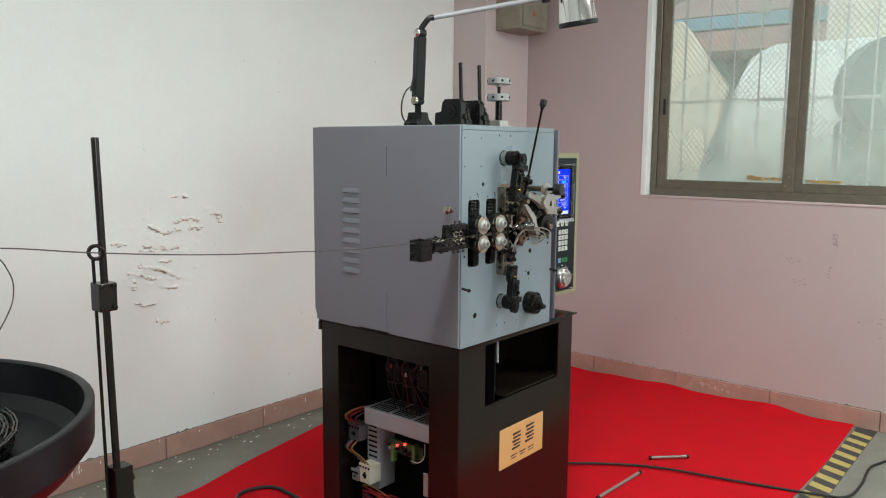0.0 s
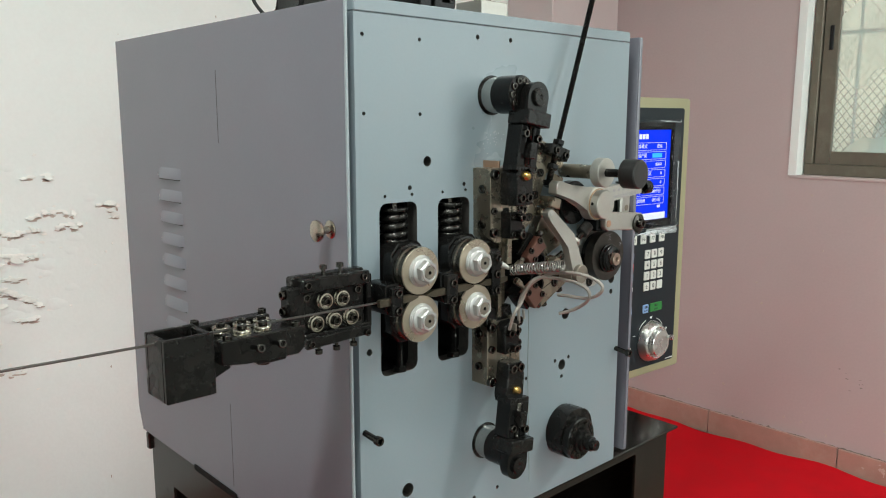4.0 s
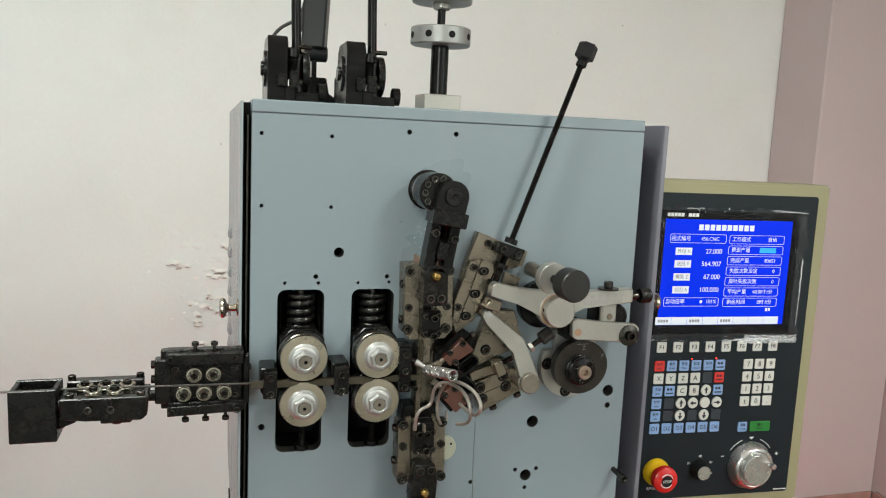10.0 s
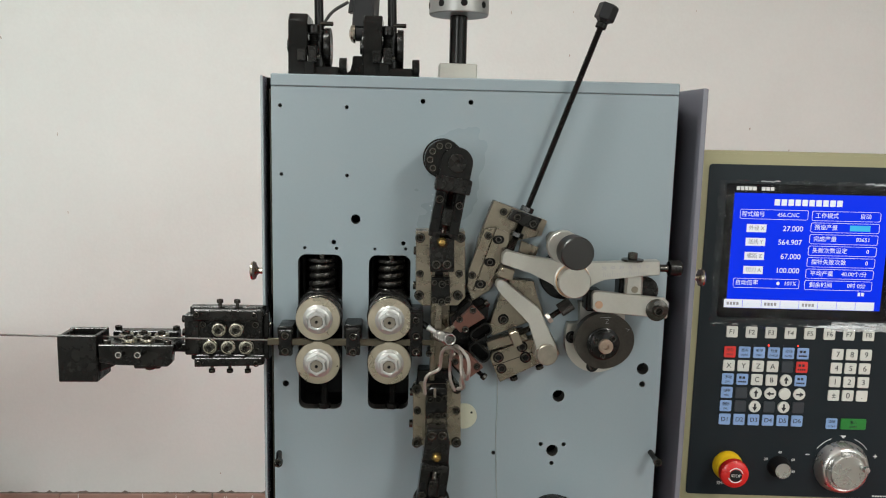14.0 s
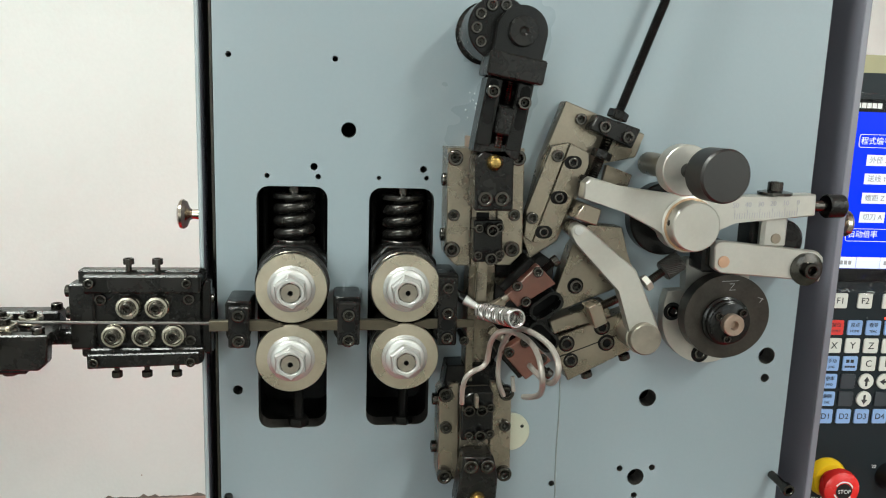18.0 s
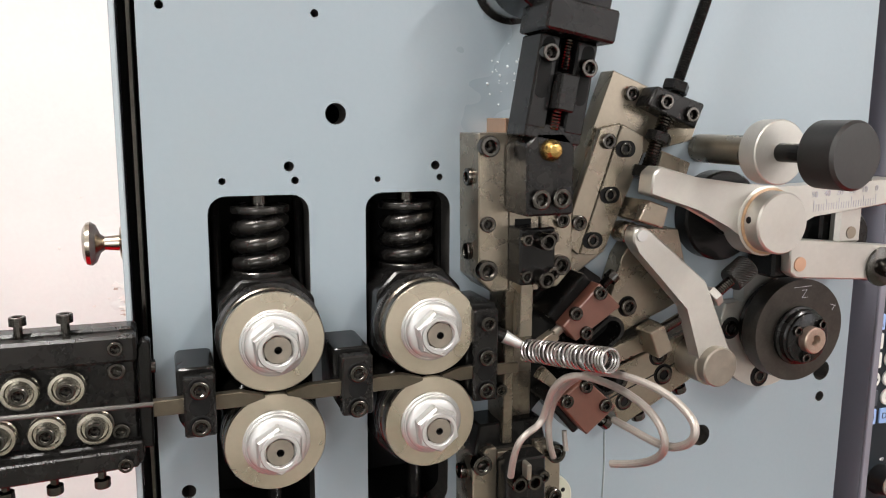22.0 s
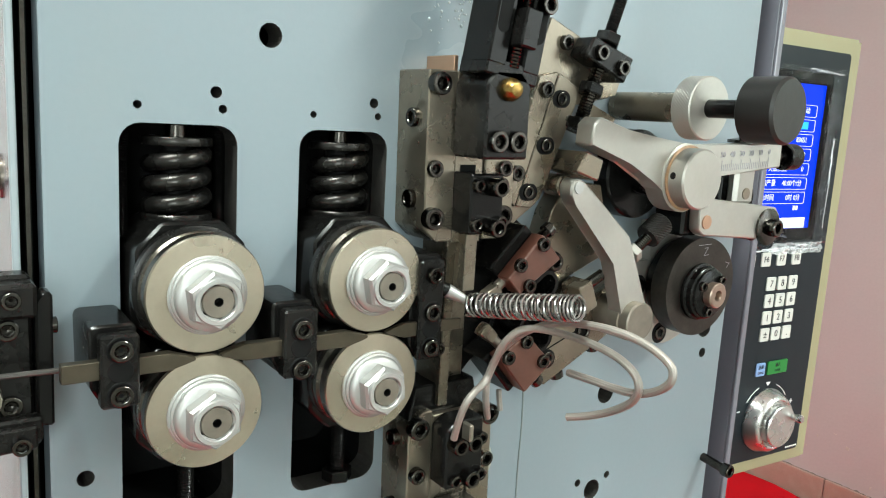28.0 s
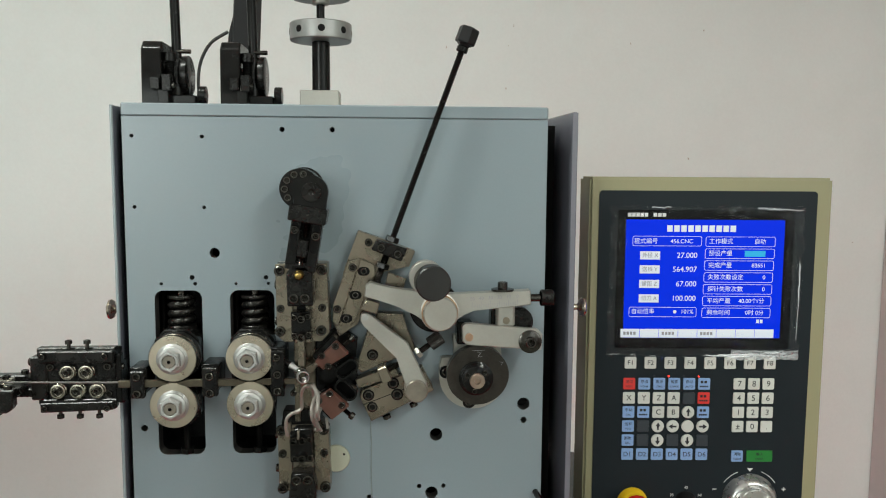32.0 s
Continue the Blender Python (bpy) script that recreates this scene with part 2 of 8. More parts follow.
YELLOW = mat("yellow_plastic", (0.80, 0.50, 0.015), 0.32, var=0.03)
REDPL = mat("red_plastic", (0.62, 0.02, 0.018), 0.28, var=0.04)
BLACKPL = mat("black_plastic", (0.010, 0.010, 0.011), 0.35, var=0.1, spec=0.25)
ALUKNOB = mat("satin_aluminium", (0.60, 0.59, 0.575), 0.28, 0.92, var=0.03, scale=40)
RUBBER = mat("black_rubber", (0.012, 0.012, 0.012), 0.6, var=0.2)
GREYPL = mat("grey_duct_plastic", (0.30, 0.295, 0.32), 0.55, var=0.04)
SMOKE = mat("smoky_plastic", (0.085, 0.085, 0.095), 0.3, var=0.15, scale=50)
PLATE = mat("tan_name_plate", (0.62, 0.355, 0.135), 0.4, var=0.03, scale=25)
WINFRAME = mat("bronze_aluminium", (0.155, 0.135, 0.105), 0.42, 0.4, var=0.12, scale=12, dirt=(0.26, 0.235, 0.19), dirt_amt=0.45, dirt_scale=14)
BOXMETAL = mat("grimy_grey_box", (0.26, 0.24, 0.19), 0.6, var=0.12, scale=9, dirt=(0.14, 0.12, 0.09), dirt_amt=0.6, dirt_scale=10)
STEELBAR = mat("zinc_bar", (0.42, 0.44, 0.44), 0.5, 0.5, var=0.1)
OFFWHITE = mat("old_nylon", (0.62, 0.60, 0.50), 0.4, var=0.05)
# bay wires dimmed: the shade in the bay is in their colour
WIRE_RED = mat("red_wire", (0.20, 0.008, 0.008), 0.45, var=0.1)
WIRE_BLUE = mat("blue_wire", (0.012, 0.018, 0.09), 0.45, var=0.1)
WIRE_YEL = mat("yellow_wire", (0.22, 0.17, 0.03), 0.45, var=0.1)
PCB = mat("circuit_green", (0.06, 0.14, 0.06), 0.5, var=0.2, scale=70)
HAZ_Y = mat("hazard_yellow", (0.46, 0.36, 0.11), 0.6, var=0.15, scale=20, dirt=(0.2, 0.18, 0.13), dirt_amt=0.5, dirt_scale=12)
HAZ_B = mat("hazard_black", (0.05, 0.05, 0.05), 0.6, var=0.2, scale=20)
MESHW = mat("rusty_mesh_wire", (0.10, 0.095, 0.08), 0.7, 0.2, var=0.2)
RUST = mat("rust_smear", (0.36, 0.24, 0.09), 0.8, var=0.35, scale=30, dirt=(0.62, 0.60, 0.45), dirt_amt=0.6, dirt_scale=14)
BOARD = mat("cream_board", (0.80, 0.76, 0.60), 0.6, var=0.04, scale=2)
DRUM = mat("dull_blue_drum", (0.10, 0.15, 0.17), 0.6, var=0.15, scale=3)
TANK = mat("white_tank", (0.60, 0.66, 0.62), 0.5, var=0.04, scale=2)
OUTWALL = mat("outside_wall", (0.36, 0.47, 0.44), 0.8, var=0.1, scale=2)
GLASS = clear("dusty_window_glass", (0.78, 0.88, 0.80), 0.30, 0.25)
FILM = bpy.data.materials.new("clear_wrap")
FILM.use_nodes = True
fn, fl_ = FILM.node_tree.nodes, FILM.node_tree.links
fmix, ffr, fgl, ftr = fn.new("ShaderNodeMixShader"), fn.new("ShaderNodeFresnel"), fn.new("ShaderNodeBsdfGlossy"), fn.new("ShaderNodeBsdfTransparent")
ffr.inputs[0].default_value, fgl.inputs["Roughness"].default_value = 1.33, 0.06
fl_.new(ffr.outputs[0], fmix.inputs[0]), fl_.new(ftr.outputs[0], fmix.inputs[1]), fl_.new(fgl.outputs[0], fmix.inputs[2]), fl_.new(fmix.outputs[0], fn["Material Output"].inputs[0])
SCR_BLUE = glow("screen_blue", (0.0, 0.028, 0.84), 1.0)
SCR_WHITE = glow("screen_white", (0.85, 0.90, 1.0), 0.85)
SCR_CYAN = glow("screen_cyan", (0.05, 0.50, 0.90), 0.9)
LED_RED = glow("red_led", (1.0, 0.03, 0.02), 6.0)
TUBE_GLOW = glow("fluorescent_tube", (1.0, 0.99, 0.95), 4.0)

# ---- mesh tools ----


def part(name, bm, material, parent=None, label="", smooth=True):
    me = bpy.data.meshes.new(name)
    bmesh.ops.recalc_face_normals(bm, faces=bm.faces)
    if smooth:
        for f in bm.faces:
            f.smooth = True
        for e in bm.edges:
            e.smooth = len(e.link_faces) == 2 and e.calc_face_angle(0) < 0.6
    bm.to_mesh(me)
    bm.free()
    me.materials.append(material)
    ob = new(name, me)
    ob.parent = parent
    if label:
        ob["label"] = label
    return ob


def shared(name, me, m, parent=None):
    """One more object on a mesh that is already made."""
    ob = new(name, me)
    ob.parent, ob.matrix_basis = parent, m
    return ob


def thing(name, label, category, group="", kind=""):
    return tagged(new(name), label, category, group, kind)


def solid(name, bm, material, label, category="", group="", kind="", smooth=True):
    return tagged(part(name, bm, material, None, "", smooth), label, category, group, kind)


def bx(x0, x1, y0, y1, z0, z1, bev=0.0, bm=None, seg=1, m=None):
    bm = bm or bmesh.new()
    g = bmesh.ops.create_cube(bm, size=1.0)["verts"]
    for v in g:
        v.co = Vector((x0 + (x1 - x0) * (v.co.x + 0.5), y0 + (y1 - y0) * (v.co.y + 0.5), z0 + (z1 - z0) * (v.co.z + 0.5)))
        if m:
            v.co = m @ v.co
    if bev:
        bmesh.ops.bevel(bm, geom=list({e for v in g for e in v.link_edges}), offset=bev, segments=seg, affect="EDGES")
    return bm


def frame_axes(a):
    a = Vector(a).normalized()
    u = a.orthogonal().normalized()
    return a, u, a.cross(u)


def lathe(profile, origin, axis=(0, -1, 0), seg=28, bm=None, phase=0.0):
    """Revolve (radius, height) pairs round an axis; ends of radius 0 are closed."""
    bm = bm or bmesh.new()
    a, u, w = frame_axes(axis)
    o, rings = Vector(origin), []
    for r, h in profile:
        if r <= 1e-6:
            rings.append([bm.verts.new(o + a * h)])
        else:
            rings.append([bm.verts.new(o + a * h + (u * math.cos(phase + 2 * math.pi * i / seg) + w * math.sin(phase + 2 * math.pi * i / seg)) * r) for i in range(seg)])
    for p, q in zip(rings, rings[1:]):
        for i in range(seg):
            j = (i + 1) % seg
            if len(p) == 1 and len(q) > 1:
                bm.faces.new((p[0], q[i], q[j]))
            elif len(q) == 1 and len(p) > 1:
                bm.faces.new((p[i], p[j], q[0]))
            elif len(p) > 1:
                bm.faces.new((p[i], p[j], q[j], q[i]))
    return bm


def rod(p0, p1, r, seg=20, bm=None, ch=None, r1=None):
    """A round bar with chamfered ends."""
    d = Vector(p1) - Vector(p0)
    h, ch, r1 = d.length, min(r * 0.15, d.length * 0.2) if ch is None else ch, r if r1 is None else r1
    return lathe([(0, 0), (r - ch, 0), (r, ch), (r1, h - ch), (r1 - ch, h), (0, h)], p0, d, seg, bm)


def prism(poly, y0, y1, bev=0.0, bm=None):
    """A plate with the outline poly of (x, z), from its face y0 to its back y1."""
    bm = bm or bmesh.new()
    f = [bm.verts.new((x, y0, z)) for x, z in poly]
    k = [bm.verts.new((x, y1, z)) for x, z in poly]
    faces = [bm.faces.new(f), bm.faces.new(list(reversed(k)))]
    for i in range(len(poly)):
        j = (i + 1) % len(poly)
        faces.append(bm.faces.new((f[i], k[i], k[j], f[j])))
    if bev:
        bmesh.ops.bevel(bm, geom=list({e for q in faces for e in q.edges}), offset=bev, segments=1, affect="EDGES")
    return bm


def ring(cx, cz, r, n=20, a0=0.0, a1=360.0):
    return [(cx + r * math.cos(radians(a0 + (a1 - a0) * i / n)), cz + r * math.sin(radians(a0 + (a1 - a0) * i / n))) for i in range(n if a1 - a0 == 360 else n + 1)]


def rrect(x0, x1, z0, z1, r, n=5):
    out = []
    for cx, cz, a in ((x1 - r, z1 - r, 0), (x0 + r, z1 - r, 90), (x0 + r, z0 + r, 180), (x1 - r, z0 + r, 270)):
        out += ring(cx, cz, r, n, a, a + 90)
    return out


def plate_holes(outer, holes, y0, y1):
    """A plate with openings through it."""
    from mathutils.geometry import tessellate_polygon
    bm = bmesh.new()
    loops = [outer] + holes
    flat = [p for q in loops for p in q]
    tris = tessellate_polygon([[Vector((x, z, 0)) for x, z in q] for q in loops])
    f = [bm.verts.new((x, y0, z)) for x, z in flat]
    k = [bm.verts.new((x, y1, z)) for x, z in flat]
    for a, b, c in tris:
        for q in ((f[a], f[b], f[c]), (k[c], k[b], k[a])):
            try:
                bm.faces.new(q)
            except ValueError:
                pass
    s = 0
    for q in loops:
        for i in range(len(q)):
            j = (i + 1) % len(q)
            bm.faces.new((f[s + i], k[s + i], k[s + j], f[s + j]))
        s += len(q)
    return bm


def smooth_path(pts, n=8):
    p = [Vector(q) for q in pts]
    p = [2 * p[0] - p[1]] + p + [2 * p[-1] - p[-2]]
    out = []
    for i in range(1, len(p) - 2):
        for k in range(n):
            t = k / n
            out.append(0.5 * (2 * p[i] + (p[i + 1] - p[i - 1]) * t + (2 * p[i - 1] - 5 * p[i] + 4 * p[i + 1] - p[i + 2]) * t * t + (3 * p[i] - p[i - 1] - 3 * p[i + 1] + p[i + 2]) * t ** 3))
    return out + [p[-2]]


def tube(path, r, seg=10, bm=None):
    bm = bm or bmesh.new()
    path = [Vector(p) for p in path]
    rings, u = [], None
    for i, p in enumerate(path):
        d = (path[min(i + 1, len(path) - 1)] - path[max(i - 1, 0)]).normalized()
        u = d.orthogonal().normalized() if u is None else (u - d * u.dot(d)).normalized()
        w = d.cross(u)
        rings.append([bm.verts.new(p + (u * math.cos(2 * math.pi * k / seg) + w * math.sin(2 * math.pi * k / seg)) * r) for k in range(seg)])
    for a, b in zip(rings, rings[1:]):
        for k in range(seg):
            bm.faces.new((a[k], a[(k + 1) % seg], b[(k + 1) % seg], b[k]))
    bm.faces.new(list(reversed(rings[0])))
    bm.faces.new(rings[-1])
    return bm


def coil(origin, axis, radius, turns, length, wire, seg=8, per=18, bm=None, phase=0.0):
    a, u, w = frame_axes(axis)
    n = int(turns * per)
    return tube([Vector(origin) + a * (length * i / n) + (u * math.cos(phase + 2 * math.pi * i / per) + w * math.sin(phase + 2 * math.pi * i / per)) * radius for i in range(n + 1)], wire, seg, bm)


def text(body, size, m, material, parent, name="lettering", align="CENTER"):
    c = bpy.data.curves.new(name, "FONT")
    c.body, c.size, c.align_x, c.align_y, c.extrude = body, size, align, "CENTER", 0.00015
    o = bpy.data.objects.new(name, c)
    scene.collection.objects.link(o)
    me = bpy.data.meshes.new_from_object(o.evaluated_get(bpy.context.evaluated_depsgraph_get()))
    bpy.data.objects.remove(o)
    me.materials.clear()
    me.materials.append(material)
    ob = new(name, me)
    ob.parent, ob.matrix_basis = parent, m
    return ob


# socket-head cap screw of unit head radius, pointing along +z
def screw_mesh(name, material):
    rim = lathe([(1.0, 0), (1.0, 0.84), (0.97, 0.93), (0.89, 1.0), (0.64, 1.0)], (0, 0, 0), (0, 0, 1), 22)
    lathe([(0.64, 1.0), (0.57, 0.90)], (0, 0, 0), (0, 0, 1), 22, rim)
    outer = len(rim.faces)
    lathe([(0.57, 0.90), (0.535, 0.88), (0.525, 0.35), (0.22, 0.32), (0, 0.20)], (0, 0, 0), (0, 0, 1), 6, rim)
    rim.faces.ensure_lookup_table()
    for f in rim.faces[outer:]:
        f.material_index = 1
    me = bpy.data.meshes.new(name)
    bmesh.ops.recalc_face_normals(rim, faces=rim.faces)
    rim.to_mesh(me)
    rim.free()
    me.materials.append(material)
    me.materials.append(SOCKET)
    return me


SCREW_ME = screw_mesh("cap_screw", SCREW)


def screw(x, y, z, r, parent, d=(0, -1, 0), h=1.0, name="cap_screw"):
    q = Vector(d).to_track_quat("Z", "Y").to_matrix().to_4x4()
    return shared(name, SCREW_ME, Matrix.Translation((x, y, z)) @ q @ Matrix.Diagonal((r, r, r * h, 1)), parent)


def hexnut(c, d, r, h, material, parent, name="nut"):
    return part(name, lathe([(r * 0.5, 0), (r * 0.93, 0), (r, 0.1 * h), (r, 0.9 * h), (r * 0.93, h), (r * 0.5, h)], c, d, 6), material, parent, smooth=False)


def thread(p0, p1, r):
    """The mesh of a bar with turned grooves."""
    d = Vector(p1) - Vector(p0)
    n = max(4, int(d.length / (r * 0.42)))
    prof = [(0, 0)]
    for i in range(n):
        prof += [(r * 0.84, d.length * i / n), (r, d.length * (i + 0.5) / n)]
    return lathe(prof + [(r * 0.8, d.length), (0, d.length)], p0, d, 12)


def bolt_thread(p0, p1, r, material, parent, name="threaded_rod"):
    """A bar with turned grooves."""
    d = Vector(p1) - Vector(p0)
    n = max(4, int(d.length / (r * 0.42)))
    prof = [(0, 0)]
    for i in range(n):
        prof += [(r * 0.84, d.length * i / n), (r, d.length * (i + 0.5) / n)]
    return part(name, lathe(prof + [(r * 0.8, d.length), (0, d.length)], p0, d, 16), material, parent)


def knurled(profile_r, length, origin, axis, seg=56, rows=9, depth=0.05, cap=0.9):
    """A round head with a diamond-knurled rim, from its base to a chamfered face."""
    bm = bmesh.new()
    a, u, w = frame_axes(axis)
    o, rings = Vector(origin), []
    for k in range(rows + 1):
        h = length * k / rows
        rings.append([bm.verts.new(o + a * h + (u * math.cos(2 * math.pi * i / seg) + w * math.sin(2 * math.pi * i / seg)) * profile_r * (1 - depth * ((i + k) % 2))) for i in range(seg)])
    for p, q in zip(rings, rings[1:]):
        for i in range(seg):
            bm.faces.new((p[i], p[(i + 1) % seg], q[(i + 1) % seg], q[i]))
    for r, h, sg in ((rings[0], 0.0, -1), (rings[-1], length, 1)):
        inner = [bm.verts.new(o + a * (h + sg * length * 0.06) + (u * math.cos(2 * math.pi * i / seg) + w * math.sin(2 * math.pi * i / seg)) * profile_r * cap) for i in range(seg)]
        for i in range(seg):
            bm.faces.new((r[i], r[(i + 1) % seg], inner[(i + 1) % seg], inner[i]))
        bm.faces.new(inner)
    return bm


# ---- the room ----
WX, WY, CEIL_Z = 2.845, 1.915, 3.3
XL, YF = -4.2, -4.5
WIN_Y0, WIN_Y1, WIN_Z0, WIN_Z1 = -1.75, 0.705, 1.272, 2.97
floor = solid("floor", bx(XL, WX + 0.24, YF, WY + 0.24, -0.12, 0.0), CONCRETE, "worn grey-green concrete floor with paint flecks", "floor", kind="structure")
solid("ceiling", bx(XL, WX + 0.24, YF, WY + 0.24, CEIL_Z, CEIL_Z + 0.12), CEIL, "plain white painted ceiling", "ceiling", kind="structure")
wall_back = solid("wall_north", bx(XL, WX + 0.24, WY, WY + 0.24, 0, CEIL_Z), WALL, "white painted wall with flaking patches", "wall", kind="structure")
solid("wall_west", bx(XL - 0.24, XL, YF - 0.24, WY + 0.24, 0, CEIL_Z), WALL, "plain white painted wall", "wall", kind="structure")
# both openings are assumed, to let the rear fills in
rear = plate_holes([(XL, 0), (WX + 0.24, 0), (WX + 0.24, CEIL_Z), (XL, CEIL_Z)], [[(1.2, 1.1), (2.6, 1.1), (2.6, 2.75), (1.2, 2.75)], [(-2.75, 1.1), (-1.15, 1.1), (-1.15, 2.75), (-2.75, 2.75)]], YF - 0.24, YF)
solid("wall_south", rear, WALL, "plain white unseen wall with two openings added for fill light", "wall", kind="structure")
bm = plate_holes([(YF, 0), (WY, 0), (WY, CEIL_Z), (YF, CEIL_Z)], [[(WIN_Y0, WIN_Z0), (WIN_Y1, WIN_Z0), (WIN_Y1, WIN_Z1), (WIN_Y0, WIN_Z1)], [(-3.52, 1.272), (-1.92, 1.272), (-1.92, 2.97), (-3.52, 2.97)]], 0, 0.24)
for v in bm.verts:
    v.co = Vector((WX + v.co.y, v.co.x, v.co.z))
wall_right = solid("wall_east", bm, WALL_BOUNCE, "white painted wall with scuffs, pink bounce and shade in its colour", "wall", kind="structure")
PX0, PY0 = 2.33, 1.63
solid("pillar", bx(PX0, WX, PY0, WY, 0, CEIL_Z, 0.006), WALL_MID_BOUNCE, "square white painted corner pillar, pink bounce and shade in its colour", "pillar", kind="structure")

# tiled skirting, with open joints
base = solid("baseboard", bx(XL, PX0, WY - 0.006, WY, 0, 0.108), GROUT, "reddish-brown tile skirting with cracked joints", "skirting", kind="structure")
part("joint_bed", bx(PX0 - 0.006, PX0, PY0, WY - 0.01, 0, 0.108), GROUT, base)
part("joint_bed", bx(PX0, WX - 0.01, PY0 - 0.006, PY0, 0, 0.108), GROUT, base)
part("joint_bed", bx(WX - 0.006, WX, YF, PY0, 0, 0.108), GROUT, base)
x = XL + 0.02
while x < PX0 - 0.02:
    e = min(x + 0.601, PX0 - 0.02)
    if e > -2.4:
        part("tile", bx(x, e - 0.005, WY - 0.017, WY - 0.004, 0.002, 0.112 + random.uniform(-0.002, 0.003), 0.002), TILE, base)
    x = e
part("tile", bx(PX0 - 0.017, PX0 - 0.004, PY0 + 0.004, WY - 0.02, 0.002, 0.113, 0.002), TILE, base)
part("tile", bx(PX0, WX - 0.02, PY0 - 0.017, PY0 - 0.004, 0.002, 0.113, 0.002), TILE, base)
y = PY0 - 0.02
while y > -2.2:
    part("tile", bx(WX - 0.017, WX - 0.004, y - 0.596, y, 0.002, 0.113 + random.uniform(-0.002, 0.003), 0.002), TILE, base)
    y -= 0.601


def jagged(cx, cz, w, h, n, rnd):
    return [(cx + w * math.cos(2 * math.pi * i / n) * rnd.uniform(0.25, 1.0), cz + h * math.sin(2 * math.pi * i / n) * rnd.uniform(0.45, 1.0)) for i in range(n)]


# flaking paint on the back wall: ragged lips of paint lifting off bare plaster, and blisters between them
rnd = random.Random(5)
flakes, bare, blisters = bmesh.new(), bmesh.new(), bmesh.new()


def flake(cx, cz, w, h, d):
    poly = jagged(cx, cz, w, h, 17, rnd)
    f = [flakes.verts.new((px, WY - 0.0012 - d * max(0.0, min(1.0, 0.5 + (cz - pz) / (1.6 * h))), pz)) for px, pz in poly]
    k = [flakes.verts.new((px, WY + 0.004, pz)) for px, pz in poly]
    flakes.faces.new(f)
    for j in range(len(poly)):
        q = (j + 1) % len(poly)
        flakes.faces.new((f[j], k[j], k[q], f[q]))


def torn(pts, n):
    """A ragged crack: small lifted lips of paint along a line, with bare plaster and painted shade in their lee."""
    for (x0, z0), (x1, z1) in zip(pts, pts[1:]):
        m = max(2, int(n * math.hypot(x1 - x0, z1 - z0) / 0.012))
        for i in range(m):
            f = (i + rnd.uniform(-0.3, 0.3)) / m
            cx, cz = x0 + (x1 - x0) * f, z0 + (z1 - z0) * f + rnd.gauss(0, 0.004)
            w, h = rnd.uniform(0.009, 0.026), rnd.uniform(0.005, 0.012)
            flake(cx, cz, w, h, rnd.uniform(0.003, 0.015))
            # brown patch below the lip: bare plaster plus the lip's shade as colour
            if rnd.random() < 0.95:
                prism(jagged(cx + rnd.uniform(-0.006, 0.006), cz - h * 1.2, w * 1.0, h * 0.65, 9, rnd), WY - 0.0008, WY + 0.004, bm=bare)


for crack, n in (
        ([(-0.0010, 1.1901), (0.0545, 1.1523), (0.1636, 1.1602)], 1.1),
        ([(0.1371, 1.2021), (0.2174, 1.2162), (0.2887, 1.1968)], 0.6),
        ([(0.2121, 1.1679), (0.2873, 1.1618)], 1.0),
        ([(-0.0439, 1.0976), (0.0818, 1.0797), (0.1474, 1.0790)], 1.2),
        ([(-0.0538, 1.0765), (0.1059, 1.0632)], 0.5),
        ([(-0.0693, 0.9984), (0.0313, 0.9837), (0.1004, 0.9412), (0.1496, 0.9090)], 1.2),
        ([(0.0568, 1.0060), (0.1064, 1.0061)], 0.8),
        ([(-0.1227, 0.9719), (0.0529, 0.9217)], 0.7),
        ([(0.0663, 0.8771), (0.1354, 0.8762)], 1.1),
        ([(-0.0931, 0.8159), (0.0170, 0.8073)], 0.7),
        ([(-0.1074, 0.9342), (-0.0933, 0.8687)], 0.6),
        ([(0.1238, 1.3238), (0.1552, 1.3277)], 0.8),
        ([(0.1901, 1.3289), (0.1954, 1.3031)], 1.0),
        ([(0.3473, 1.2337), (0.4155, 1.2203)], 0.8),
        ([(0.3802, 1.1990), (0.4067, 1.1703)], 1.0),
        ([(-0.2020, 1.1209), (-0.1134, 1.0989)], 0.6),
        ([(0.0159, 0.7191), (0.0956, 0.6937)], 0.6)):
    torn(crack, n)
for i in range(40):
    flake(rnd.gauss(0.09, 0.16), rnd.gauss(1.02, 0.15), rnd.uniform(0.004, 0.012), rnd.uniform(0.003, 0.007), rnd.uniform(0.001, 0.004))
for i in range(46):
    cx, cz, r = rnd.gauss(0.06, 0.13), rnd.gauss(1.03, 0.12), rnd.uniform(0.012, 0.035)
    rings = []
    for a in (1.0, 0.72, 0.4):
        rings.append([blisters.verts.new((cx + r * a * 1.4 * math.cos(t) * (1 + 0.2 * math.sin(3 * t + i)), WY + 0.001 - r * 0.10 * (1 - a * a), cz + r * a * 0.8 * math.sin(t))) for t in [2 * math.pi * k / 14 for k in range(14)]])
    top = blisters.verts.new((cx, WY + 0.001 - r * 0.10, cz))
    for a, b in zip(rings, rings[1:]):
        for k in range(14):
            blisters.faces.new((a[k], a[(k + 1) % 14], b[(k + 1) % 14], b[k]))
    for k in range(14):
        blisters.faces.new((rings[-1][k], rings[-1][(k + 1) % 14], top))
tagged(part("paint_flakes", flakes, PEEL, wall_back, "curled flakes of white paint", smooth=False), kind="stuff")
tagged(part("bare_shade_patches", bare, PLASTER, wall_back, "bare plaster and the flakes' shade, as brown patches", smooth=False), kind="stuff")
tagged(part("paint_blisters", blisters, WALL, wall_back, "low blisters in the white paint"), kind="stuff")

